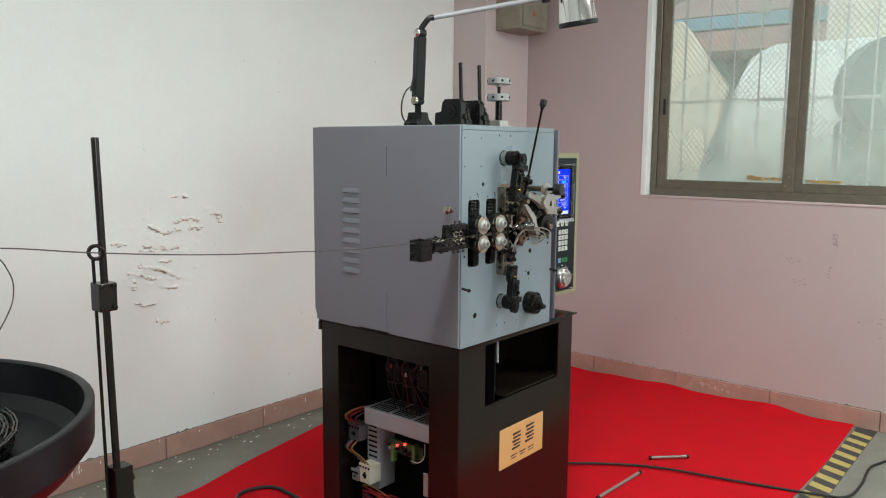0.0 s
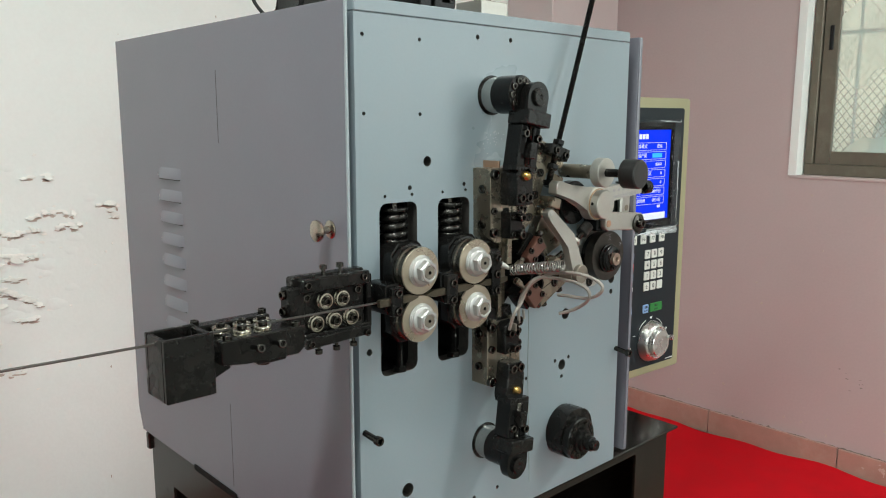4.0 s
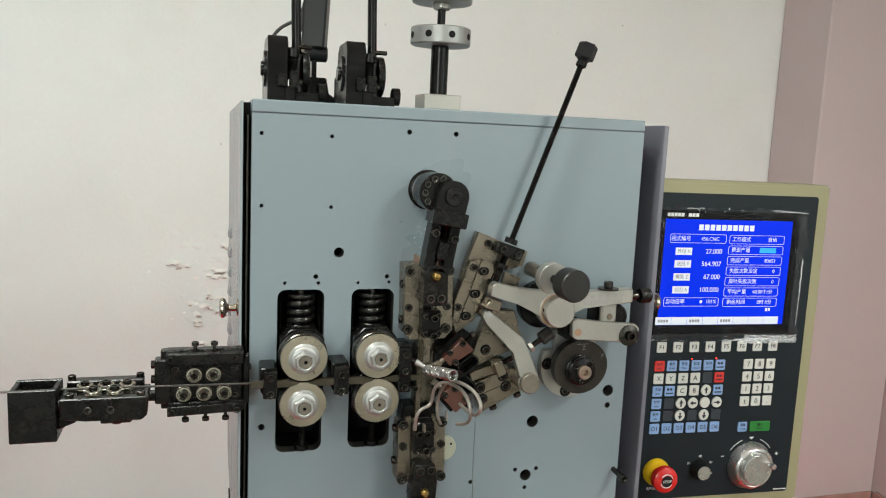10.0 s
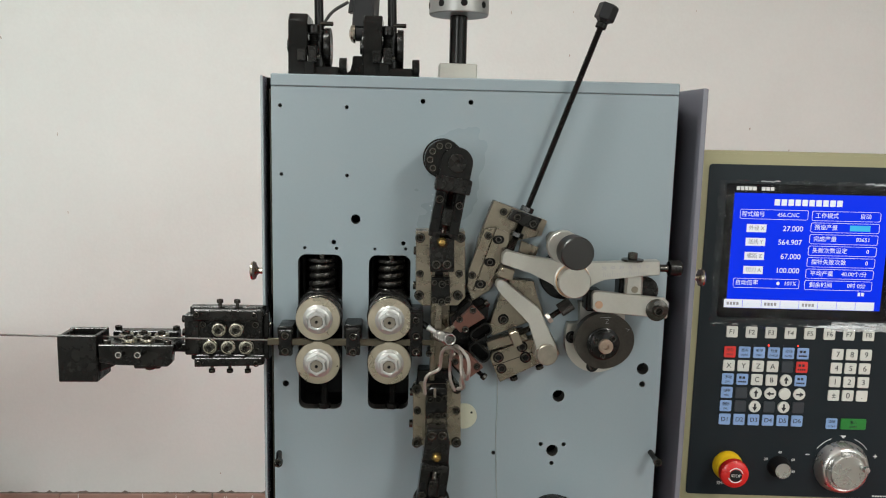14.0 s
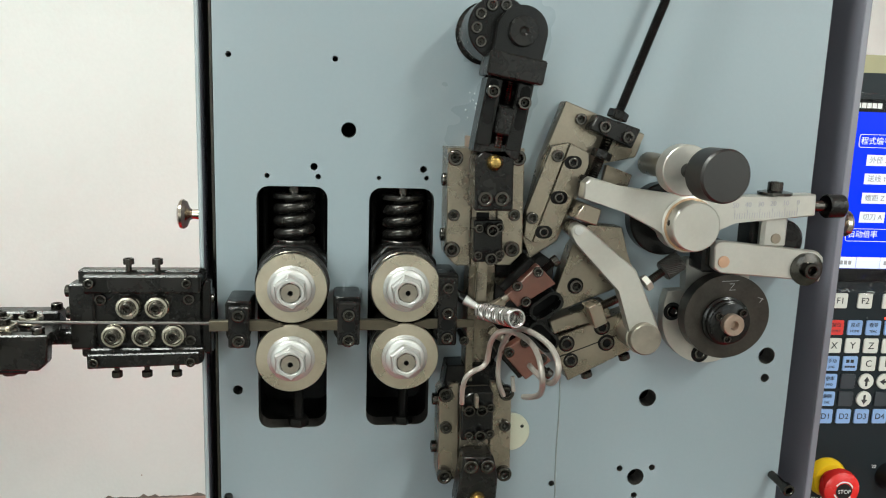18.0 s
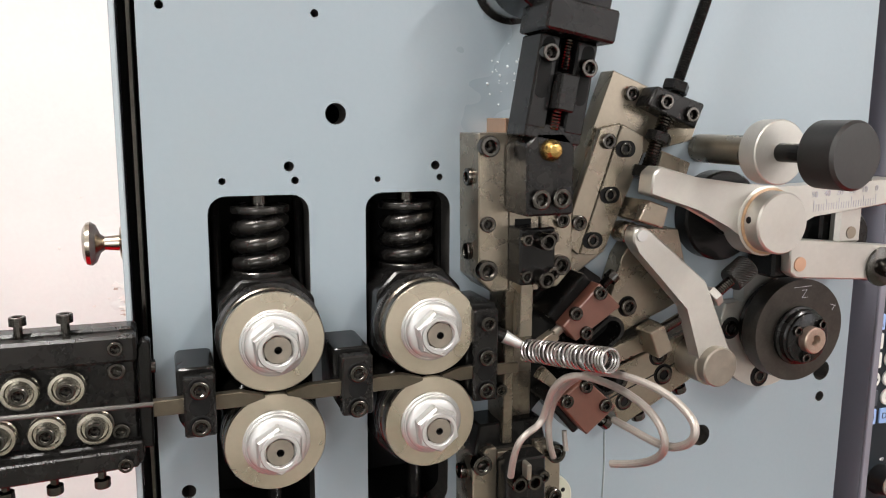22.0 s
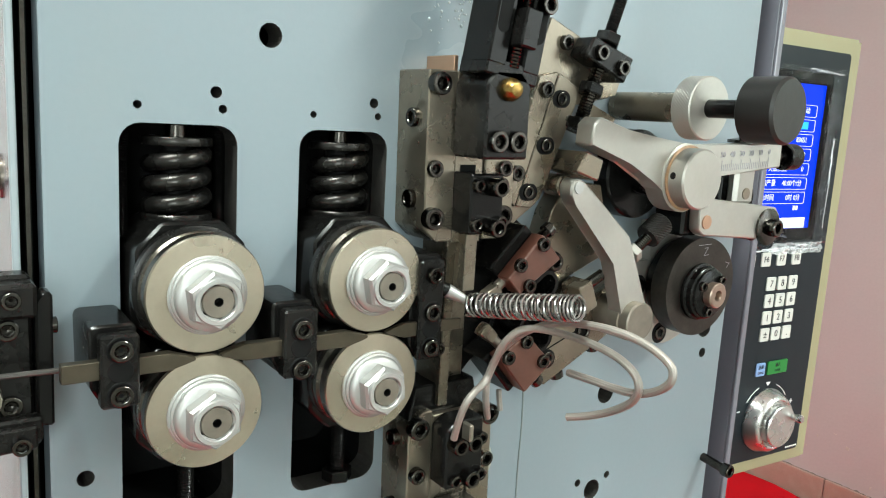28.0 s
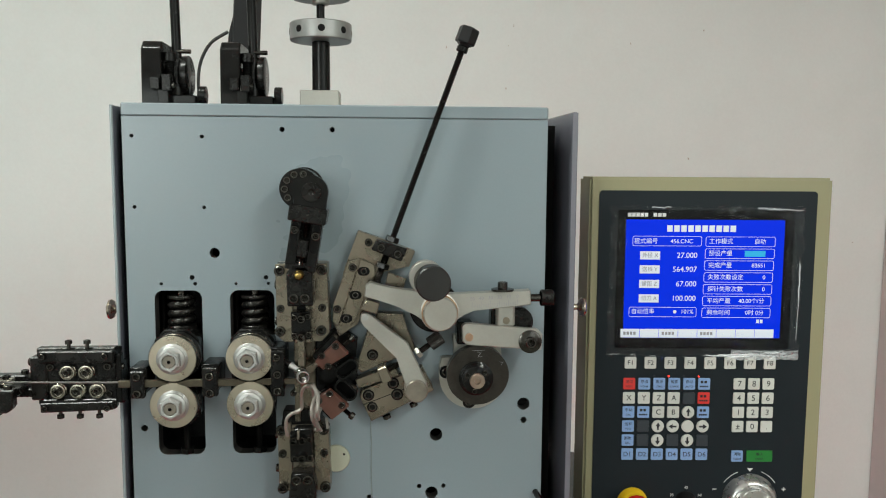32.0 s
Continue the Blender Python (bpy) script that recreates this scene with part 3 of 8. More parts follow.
# rub marks on the side wall: place, spread and count
RUBS = ((-0.495, 1.066, 0.010, 0.022, 26), (-0.28, 0.93, 0.030, 0.008, 14), (-0.30, 0.80, 0.022, 0.010, 12), (-0.47, 0.86, 0.006, 0.030, 10), (0.35, 0.42, 0.05, 0.02, 8), (-0.75, 0.60, 0.05, 0.03, 12))

# nicks and scuffs on the walls
scuffs = bmesh.new()
for i in range(34):
    prism(jagged(rnd.uniform(-1.6, 2.2), rnd.uniform(0.15, 2.6), rnd.uniform(0.0015, 0.005), rnd.uniform(0.002, 0.010), 9, rnd), WY - 0.0012, WY + 0.002, bm=scuffs)
tagged(part("scuffs", scuffs, PLASTER, wall_back, smooth=False), kind="stuff")
scuffs = bmesh.new()
for i in range(70):
    prism(jagged(rnd.uniform(-1.6, 1.6), rnd.choice((rnd.uniform(0.12, 0.35), rnd.uniform(0.2, 1.9))), rnd.uniform(0.002, 0.010), rnd.uniform(0.002, 0.010), 7, rnd), WX - 0.0012, WX + 0.002, bm=scuffs)
for v in scuffs.verts:
    v.co = Vector((v.co.y, v.co.x, v.co.z))
tagged(part("scuffs", scuffs, PLASTER, wall_right, smooth=False), kind="stuff")

# ragged plaster edge where the walls meet the skirting
def ragged_edge(a, b, n, seed):
    rr = random.Random(seed)
    bm = bmesh.new()
    pts = [(a + (b - a) * i / n, 0.1135 + 0.0045 * rr.random() ** 2 + (0.010 * rr.random() if rr.random() < 0.05 else 0)) for i in range(n + 1)]
    low = [bm.verts.new((p, -0.0016, 0.104)) for p, q in pts]
    high = [bm.verts.new((p, -0.0016, q)) for p, q in pts]
    back = [bm.verts.new((p, 0.002, q)) for p, q in pts]
    for i in range(n):
        bm.faces.new((low[i], low[i + 1], high[i + 1], high[i]))
        bm.faces.new((high[i], high[i + 1], back[i + 1], back[i]))
    return bm


EDGE = mat("grimy_plaster_edge", (0.22, 0.19, 0.165), 0.9, var=0.3, scale=30, fine=300, bump=0.5, dist=0.002)
bm = ragged_edge(-1.8, PX0 - 0.02, 320, 3)
bm.transform(Matrix.Translation((0, WY, 0)))
tagged(part("plaster_edge", bm, EDGE, wall_back, "ragged grimy plaster edge over the tiles", smooth=False), kind="stuff")
bm = ragged_edge(-1.6, PY0 - 0.02, 260, 4)
for v in bm.verts:
    v.co = Vector((WX + v.co.y, v.co.x, v.co.z))
tagged(part("plaster_edge", bm, EDGE, wall_right, "ragged grimy plaster edge over the tiles", smooth=False), kind="stuff")
drips = bmesh.new()
for i in range(26):
    cx = rnd.choice((rnd.gauss(-0.45, 0.06), rnd.uniform(-1.2, 2.2)))
    prism(jagged(cx, rnd.uniform(0.075, 0.105), 0.003, rnd.uniform(0.010, 0.030), 9, rnd), WY - 0.0178, WY - 0.0165, bm=drips)
tagged(part("paint_drips", drips, PEEL, base, "white paint drips on the tiles", smooth=False), kind="stuff")

smears = bmesh.new()
for i in range(30):
    prism(jagged(rnd.gauss(0.17, 0.07), rnd.uniform(0.050, 0.098), rnd.uniform(0.002, 0.010), rnd.uniform(0.004, 0.012), 11, rnd), WX - 0.0174 - 0.00006 * i, WX - 0.0165, bm=smears)
for v in smears.verts:
    v.co = Vector((v.co.y, v.co.x, v.co.z))
tagged(part("paint_smears", smears, mat("dusty_paint", (0.54, 0.43, 0.385), 0.9, var=0.15, scale=60, fine=300, bump=0.3, dist=0.001), base, "pale paint smeared on the tiles", smooth=False), kind="stuff")
rubs = bmesh.new()
for cy, cz, w, h, n in RUBS:
    for i in range(n):
        prism(jagged(rnd.gauss(cy, w), rnd.gauss(cz, h), rnd.uniform(0.002, 0.011), rnd.uniform(0.0012, 0.005), 9, rnd), WX - 0.0009 - 0.00004 * i, WX + 0.002, bm=rubs)
for v in rubs.verts:
    v.co = Vector((v.co.y, v.co.x, v.co.z))
tagged(part("rub_marks", rubs, mat("grey_rub", (0.30, 0.26, 0.25), 0.9, var=0.2, scale=50), wall_right, "grey rub marks on the side wall", smooth=False), kind="stuff")

# window in the right-hand wall
win = tagged(new("window_1"), "sliding bronze aluminium window with dusty wired glass", "window", kind="structure")
part("sill", bx(WX - 0.004, WX + 0.24, WIN_Y0, WIN_Y1 + 0.004, WIN_Z0 - 0.012, WIN_Z0 + 0.002, 0.003), WALL_BOUNCE, win, "white painted sill")
part("reveal", bx(WX - 0.004, WX + 0.10, WIN_Y1 - 0.024, WIN_Y1 + 0.012, WIN_Z0, WIN_Z1, 0.002), WALL, win, "chipped white plaster reveal")
FX = WX + 0.055
part("frame_rail", bx(FX, FX + 0.075, WIN_Y0, WIN_Y1 - 0.03, WIN_Z0 + 0.002, WIN_Z0 + 0.05, 0.003), WINFRAME, win)
part("frame_rail", bx(FX, FX + 0.075, WIN_Y0, WIN_Y1 - 0.03, WIN_Z1 - 0.05, WIN_Z1, 0.003), WINFRAME, win)
part("frame_stile", bx(FX, FX + 0.075, WIN_Y1 - 0.065, WIN_Y1 - 0.03, WIN_Z0 + 0.05, WIN_Z1 - 0.05, 0.003), WINFRAME, win)
part("frame_stile", bx(FX, FX + 0.075, WIN_Y0, WIN_Y0 + 0.04, WIN_Z0 + 0.05, WIN_Z1 - 0.05, 0.003), WINFRAME, win)
for k, (ya, yb) in enumerate(((-0.222, WIN_Y1 - 0.068), (-1.02, -0.205), (WIN_Y0 + 0.042, -0.97))):
    xo = FX + (0.012 if k != 1 else 0.042)
    sash = part("sash", bx(xo, xo + 0.026, yb - 0.062, yb, WIN_Z0 + 0.05, WIN_Z1 - 0.05, 0.002), WINFRAME, win)
    part("stile", bx(xo, xo + 0.026, ya, ya + 0.062, WIN_Z0 + 0.05, WIN_Z1 - 0.05, 0.002), WINFRAME, sash)
    part("bottom_rail", bx(xo + 0.002, xo + 0.024, ya + 0.062, yb - 0.062, WIN_Z0 + 0.05, WIN_Z0 + 0.105, 0.002), WINFRAME, sash)
    part("top_rail", bx(xo + 0.002, xo + 0.024, ya + 0.062, yb - 0.062, WIN_Z1 - 0.11, WIN_Z1 - 0.05, 0.002), WINFRAME, sash)
    pane = part("pane", bx(xo + 0.010, xo + 0.015, ya + 0.055, yb - 0.055, WIN_Z0 + 0.10, WIN_Z1 - 0.1), GLASS, sash, "dusty greenish pane")
    pane.visible_shadow = False
    for yy0, yy1, zz0, zz1 in (((-0.175, 0.03, 1.374, 1.420),) if k == 0 else ((-0.46, -0.30, 1.374, 1.404),) if k == 1 else ()):
        smear = bmesh.new()
        for i in range(9):
            f = i / 8
            prism(jagged(yy0 + (yy1 - yy0) * f, zz0 + (zz1 - zz0) * (0.45 + 0.25 * rnd.random()), 0.030, (zz1 - zz0) * rnd.uniform(0.25, 0.5), 11, rnd), -0.0004 - 0.0002 * i, 0.0, bm=smear)
        for v in smear.verts:
            v.co = Vector((xo + 0.0099 + v.co.y, v.co.x, v.co.z))
        part("rust_smear", smear, RUST, sash, "brown rust smear at the foot of the pane", smooth=False)
    if k == 0:
        part("latch", bx(xo - 0.005, xo + 0.004, yb - 0.042, yb - 0.024, 1.80, 1.90, 0.003), BLACKPL, sash)

# guard bars and diamond mesh outside the panes
bars = thing("window_guard", "galvanised window guard bars with diamond wire mesh", "window guard")
GX = WX + 0.30
y = 0.574
while y > WIN_Y0:
    part("bar", rod((GX, y, WIN_Z0 - 0.1), (GX, y, WIN_Z1 + 0.1), 0.0065, 10), STEELBAR, bars)
    y -= 0.1635
part("cross_bar", bx(GX - 0.012, GX - 0.004, WIN_Y0 - 0.1, WIN_Y1 + 0.1, 1.880, 1.898), STEELBAR, bars)
part("cross_bar", bx(GX - 0.012, GX - 0.004, WIN_Y0 - 0.1, WIN_Y1 + 0.1, 2.55, 2.585), STEELBAR, bars)
net = bmesh.new()
step, hgt = 0.034, WIN_Z1 - WIN_Z0
for i in range(-52, 84):
    for sgn in (1, -1):
        a = Vector((GX + 0.015, WIN_Y0 + i * step, WIN_Z0))
        b = a + Vector((0, sgn * hgt * 0.80, hgt))
        if max(a.y, b.y) > WIN_Y0 and min(a.y, b.y) < WIN_Y1:
            tube([a, b], 0.0021, 4, net)
tagged(part("wire_mesh", net, MESHW, bars, "thin diamond wire mesh"), kind="stuff")

# what shows blurred through the panes: a yard with a pale tank, a board and a wall
solid("outside_ground", bx(WX + 0.24, 9.0, -6, 6, -0.2, -0.05), CONCRETE, "pale concrete yard outside the window", "yard", kind="structure")
solid("backdrop", bx(8.8, 9.0, -8, 8, -0.2, 5.0), OUTWALL, "hazy grey-green building wall across the yard", "backdrop", kind="structure")
tank = thing("storage_tank", "pale horizontal cylindrical storage tank in the yard", "tank")
part("shell", lathe([(0, -0.04), (0.40, 0.0), (0.66, 0.07), (0.84, 0.18), (0.90, 0.32), (0.90, 3.6), (0.84, 3.75), (0, 3.85)], (5.9, 1.10, 1.67), (0.0, -1.0, 0), 48), TANK, tank)
for yy in (0.45, -1.8):
    part("saddle", bx(5.3, 6.5, yy - 0.12, yy + 0.12, -0.05, 1.00, 0.02), OUTWALL, tank)
drum = solid("end_drum", lathe([(0, 0.02), (0.28, 0.02), (0.30, 0.0), (0.36, 0.0), (0.385, 0.02), (0.385, 0.12), (0.37, 0.14), (0.37, 0.5), (0, 0.5)], (4.55, -0.407, 2.010), (-0.85, -0.35, 0), 40), DRUM, "dull blue-grey drum end seen through the dusty pane", "drum")
part("stand", bx(4.25, 4.95, -0.83, -0.11, -0.05, 1.78, 0.02), DRUM, drum)
bm = bmesh.new()
prism([(1.9, 1.0), (1.9, 2.52), (1.30, 2.54), (1.19, 2.58), (1.14, 2.54), (0.91, 2.21), (0.775, 2.04), (0.82, 1.78), (0.935, 1.50), (0.99, 1.27), (1.03, 1.0)], 0, 0.06, 0.005, bm)
for v in bm.verts:
    v.co = Vector((4.3 + v.co.y, v.co.x - 0.077, v.co.z + 0.037))
part("post", bx(4.32, 4.38, 1.12, 1.18, -0.05, 1.09), STEELBAR, solid("white_board", bm, BOARD, "large cream panel board standing in the yard", "board"))
aw = solid("awning", bx(7.9, 8.8, 0.86, 4.36, 2.78, 3.06, 0.02), mat("faded_red_stripe", (0.42, 0.27, 0.24), 0.7), "faded red and blue striped awning outside", "awning")
part("stripe", bx(7.88, 8.8, 0.86, 4.36, 3.063, 3.22, 0.01), mat("faded_blue_stripe", (0.20, 0.36, 0.44), 0.7), aw)
part("stripe", bx(7.9, 8.8, 0.86, 4.36, 3.223, 3.58, 0.02), mat("faded_pink_stripe", (0.46, 0.36, 0.33), 0.7), aw)
solid("cream_building", bx(7.6, 8.7, -5.0, 0.815, -0.2, 4.6, 0.02), mat("cream_plaster", (0.72, 0.70, 0.58), 0.8), "cream rendered building across the yard", "building")

# red felt carpet, lapping up the skirting
bm = bmesh.new()
nx, ny = 64, 40
grid = []
for i in range(nx + 1):
    row = []
    for j in range(ny + 1):
        u, v = i / nx, j / ny
        xx = -2.6 + u * 5.41
        far = 1.47 + 0.22 * max(0.0, min(1.0, (xx + 0.1) / 1.0)) + 0.03 * max(0.0, xx - 0.9)
        yy = -0.668 + v * (far + 0.668)
        lap = 2.815 + 0.006 * math.sin(yy * 4.2) + 0.005 * math.sin(yy * 9.1 + 1)
        xx = -2.6 + u * (lap + 2.6)
        zz = 0.006 + 0.0035 * noise.noise((xx * 3, yy * 3, 0))
        over = max(0, xx - (lap - 0.10)) / 0.10
        zz += over * over * (0.028 * math.exp(-((yy + 0.17) / 0.16) ** 2) + 0.014 * math.exp(-((yy - 0.45) / 0.22) ** 2) + 0.008)
        row.append(bm.verts.new((xx + 0.012 * math.sin(yy * 17) * (u == 1), yy + 0.006 * math.sin(xx * 5.0) * (j in (0, ny)), max(0.004, zz))))
    grid.append(row)
for i in range(nx):
    for j in range(ny):
        bm.faces.new((grid[i][j], grid[i + 1][j], grid[i + 1][j + 1], grid[i][j + 1]))
g = bmesh.ops.extrude_face_region(bm, geom=list(bm.faces))
for v in g["geom"]:
    if isinstance(v, bmesh.types.BMVert):
        v.co.z -= 0.0038
solid("carpet", bm, CARPET, "bright red felt carpet with a wavy edge against the skirting", "carpet")

# hazard strip along the carpet's edge
haz = solid("hazard_tape", bx(1.0, 2.825, -0.783, -0.676, 0.0, 0.0012), HAZ_B, "worn yellow and black hazard floor marking", "floor marking")
for i in range(14):
    xa = 1.04 + i * 0.124
    part("stripe", prism([(xa, -0.781), (xa + 0.058, -0.781), (xa + 0.096, -0.679), (xa + 0.038, -0.679)], 0.0, 0.0008), HAZ_Y, haz, smooth=False).matrix_basis = Matrix(((1, 0, 0, 0), (0, 0, 1, 0), (0, 1, 0, 0.0014), (0, 0, 0, 1)))

# crumbs of plaster on the concrete
bm = bmesh.new()
for i in range(110):
    cx, cy, s = rnd.uniform(-1.0, 2.2), WY - 0.02 - abs(rnd.gauss(0, 0.09)), rnd.uniform(0.002, 0.008)
    if rnd.random() < 0.12:
        s *= 2.2
    bx(cx, cx + s * rnd.uniform(0.6, 2), cy - s, cy, 0, s * 0.4, m=None, bm=bm)
solid("plaster_crumbs", bm, PEEL, "white crumbs of fallen paint on the concrete", "debris", kind="stuff")


# ---- machine cabinet ----
CX0, CX1, CY0, CY1, CZ = 0.0, 0.745, 0.004, 0.69, 0.905
cab = thing("machine_cabinet", "glossy black steel machine cabinet with open side bay and tan plate", "cabinet")
part("front_panel", plate_holes([(CX0, 0.02), (CX1, 0.02), (CX1, CZ - 0.006), (CX0, CZ - 0.006)], [rrect(0.149, 0.640, 0.666, 0.888, 0.004, 2)], CY0, CY0 + 0.006), CAB, cab)
bm = plate_holes([(CY0 + 0.006, 0.02), (CY1, 0.02), (CY1, CZ - 0.006), (CY0 + 0.006, CZ - 0.006)], [rrect(0.136, 0.598, 0.12, 0.82, 0.004, 2)], CX0, CX0 + 0.006)
for v in bm.verts:
    v.co = Vector((v.co.y, v.co.x, v.co.z))
part("side_panel", bm, CAB, cab)
part("side_panel", bx(CX1 - 0.006, CX1, CY0 + 0.006, CY1, 0.02, CZ - 0.006), CAB, cab)
part("back_panel", bx(CX0 + 0.006, CX1 - 0.006, CY1 - 0.006, CY1, 0.02, CZ - 0.006), CAB, cab)
part("floor_plate", bx(CX0 + 0.006, CX1 - 0.006, CY0 + 0.006, CY1 - 0.006, 0.02, 0.03), CAB, cab)
part("top_plate", bx(CX0 - 0.004, 0.784, CY0 - 0.002, CY1 + 0.012, CZ - 0.0055, CZ, 0.002), CAB, cab, "glossy black top plate")
part("rear_lip", bx(CX0 - 0.006, CX1, CY1 + 0.001, CY1 + 0.014, CZ - 0.04, CZ - 0.006, 0.002), CAB, cab)
part("tray_floor", bx(0.28, 0.70, 0.011, 0.29, 0.669, 0.674), CAB, cab)
part("tray_back", bx(0.28, 0.70, 0.285, 0.29, 0.675, CZ - 0.006), CAB, cab)
part("tray_side", bx(0.695, 0.70, 0.011, 0.284, 0.675, CZ - 0.006), CAB, cab)
bolt_thread((0.300, 0.06, 0.785), (0.300, 0.06, 0.895), 0.0055, STEELBAR, cab, "hanging_screw")
for xx in (0.36, 0.46, 0.56):
    part("bolt_tip", rod((xx, 0.05, 0.872), (xx, 0.05, 0.899), 0.009, 12), OXIDE, cab)
for sx in (0.06, 0.68):
    for sy in (0.06, 0.63):
        part("foot", rod((sx, sy, 0.0), (sx, sy, 0.022), 0.028, 18), RUBBER, cab)
screw(0.003, 0.63, 0.80, 0.006, cab, (-1, 0, 0), 0.5)
plate = part("name_plate", bx(0.242, 0.534, CY0 - 0.003, CY0, 0.397, 0.550, 0.0008), PLATE, cab, "tan plate with plain dark bars")


def strokes(parent, cx, cz, s, segs, y, mt):
    """A plain mark of a few bars."""
    bm = bmesh.new()
    for a, b, c, d, w in segs:
        p, q = Vector((cx + a * s, y, cz + b * s)), Vector((cx + c * s, y, cz + d * s))
        dr = (q - p).normalized()
        nn = Vector((-dr.z, 0, dr.x)) * w * s
        f = [bm.verts.new(v) for v in (p + nn, q + nn * 0.7, q - nn * 0.7, p - nn)]
        k = [bm.verts.new(v.co + Vector((0, 0.0012, 0))) for v in f]
        bm.faces.new(f)
        for i in range(4):
            bm.faces.new((f[i], k[i], k[(i + 1) % 4], f[(i + 1) % 4]))
    return part("mark", bm, mt, parent, smooth=False)


BARS = [(-0.75, 0.72, 0.80, 0.78, 0.13), (-0.60, 0.30, 0.85, 0.34, 0.12), (-0.80, -0.12, 0.75, -0.08, 0.13), (-0.55, -0.52, 0.80, -0.48, 0.11), (-0.85, -0.90, 0.70, -0.86, 0.13)]
strokes(plate, 0.350, 0.488, 0.034, BARS, CY0 - 0.0038, INK)
strokes(plate, 0.440, 0.494, 0.036, BARS, CY0 - 0.0038, INK)
for bar_x in (0.335, 0.393, 0.450):
    strokes(plate, bar_x, 0.428, 0.034, [(-0.6, 0.10, 0.6, 0.14, 0.08), (-0.5, -0.20, 0.5, -0.17, 0.06)], CY0 - 0.0038, INK)

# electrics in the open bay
# board near-black to carry the shade at the back of the bay
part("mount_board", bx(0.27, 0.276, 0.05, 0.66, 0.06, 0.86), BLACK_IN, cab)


def facing(p, q, x0, x1):
    """A box between two corners (y, z) of its outer face."""
    return bx(x0, x1, min(p[0], q[0]), max(p[0], q[0]), min(p[1], q[1]), max(p[1], q[1]), 0.002)


d0, d1 = (0.5583, 0.5542), (0.2260, 0.4890)
DZ0, DZ1 = d0[1] - 0.066, d0[1]
duct = part("wiring_duct", bx(0.10, 0.255, d1[0] - 0.03, d0[0], DZ0, DZ1, 0.002), GREYPL, cab, "pale grey slotted wiring duct")
for i in range(20):
    yy = d1[0] - 0.015 + i * (d0[0] - d1[0]) / 20
    if i % 7 != 6:
        # duct slots are black strips, their shade as colour
        part("slot", bx(0.112, 0.175, yy, yy + 0.008, DZ1 + 0.0005, DZ1 + 0.0018), BLACK_IN, duct)
        part("slot", bx(0.185, 0.245, yy, yy + 0.008, DZ1 + 0.0005, DZ1 + 0.0018), BLACK_IN, duct)
u0, u1 = (0.6016, 0.4467), (0.5344, 0.2171)
duct2 = part("wiring_duct", bx(0.16, 0.255, u1[0], u0[0], u1[1] - 0.02, DZ0 - 0.003, 0.002), GREYPL, cab, "upright slotted wiring duct")
for i in range(12):
    part("slot", bx(0.1590, 0.1598, u1[0] + 0.012, u0[0] - 0.008, u1[1] + 0.004 + i * 0.021, u1[1] + 0.012 + i * 0.021), BLACK_IN, duct2)
b0, b1 = (0.4895, 0.4252), (0.3133, 0.3735)
board = part("circuit_board", facing(b0, b1, 0.17, 0.176), PCB, cab, "green circuit board with red lamps")
for p in ((0.4410, 0.4067), (0.4013, 0.4197)):
    part("led", lathe([(0.005, 0), (0.005, 0.004), (0.003, 0.007), (0, 0.008)], (0.169, p[0], p[1]), (-1, 0, 0), 12), LED_RED, board)
for p in ((0.3394, 0.4068), (0.4514, 0.3874)):
    part("terminal_strip", bx(0.145, 0.1695, p[0] - 0.008, p[0] + 0.008, p[1] - 0.045, p[1] + 0.03, 0.002), mat("terminal_green", (0.10, 0.20, 0.06), 0.5), board)
for i in range(18):
    yy, zz = rnd.uniform(min(b0[0], b1[0]) + 0.01, max(b0[0], b1[0]) - 0.02), rnd.uniform(b1[1] + 0.005, b0[1] - 0.02)
    part("component", bx(0.150, 0.1698, yy, yy + rnd.uniform(0.006, 0.018), zz, zz + rnd.uniform(0.006, 0.016), 0.001), (BLACKPL, STEELBAR, PCB, BLACKPL)[i % 4], board)
for p, q, mt, lab in (((0.6700, 0.4570), (0.6050, 0.3926), SMOKE, "smoky grey contactor"), ((0.5863, 0.3140), (0.5250, 0.2380), OFFWHITE, "white contactor"), ((0.6513, 0.2662), (0.6148, 0.2209), GREYPL, "grey relay"), ((0.7178, 0.2353), (0.6938, 0.2125), GREYPL, "small grey relay")):
    x0 = 0.12 if mt is not OFFWHITE else 0.10
    cont = part("contactor", facing(p, q, x0, x0 + 0.06), mt, cab, lab)
    ya, yb, za, zb = min(p[0], q[0]), max(p[0], q[0]), min(p[1], q[1]), max(p[1], q[1])
    if yb - ya > 0.03:
        for k in range(4):
            yy = ya + (yb - ya) * (k + 0.5) / 4
            screw(x0 - 0.001, yy, zb - 0.010, 0.0045, cont, (-1, 0, 0), 0.5)
            part("terminal", bx(x0 - 0.008, x0, yy - 0.004, yy + 0.004, zb - 0.002, zb + 0.008, 0.001), mt, cont)
        part("dark_cross", bx(x0 - 0.0025, x0 - 0.0002, ya + (yb - ya) * 0.42, ya + (yb - ya) * 0.60, za + 0.020, zb - 0.030), BLACK_IN, cont)
        part("dark_cross", bx(x0 - 0.0030, x0 - 0.0027, ya + (yb - ya) * 0.32, ya + (yb - ya) * 0.70, za + (zb - za) * 0.38, za + (zb - za) * 0.50), BLACK_IN, cont)
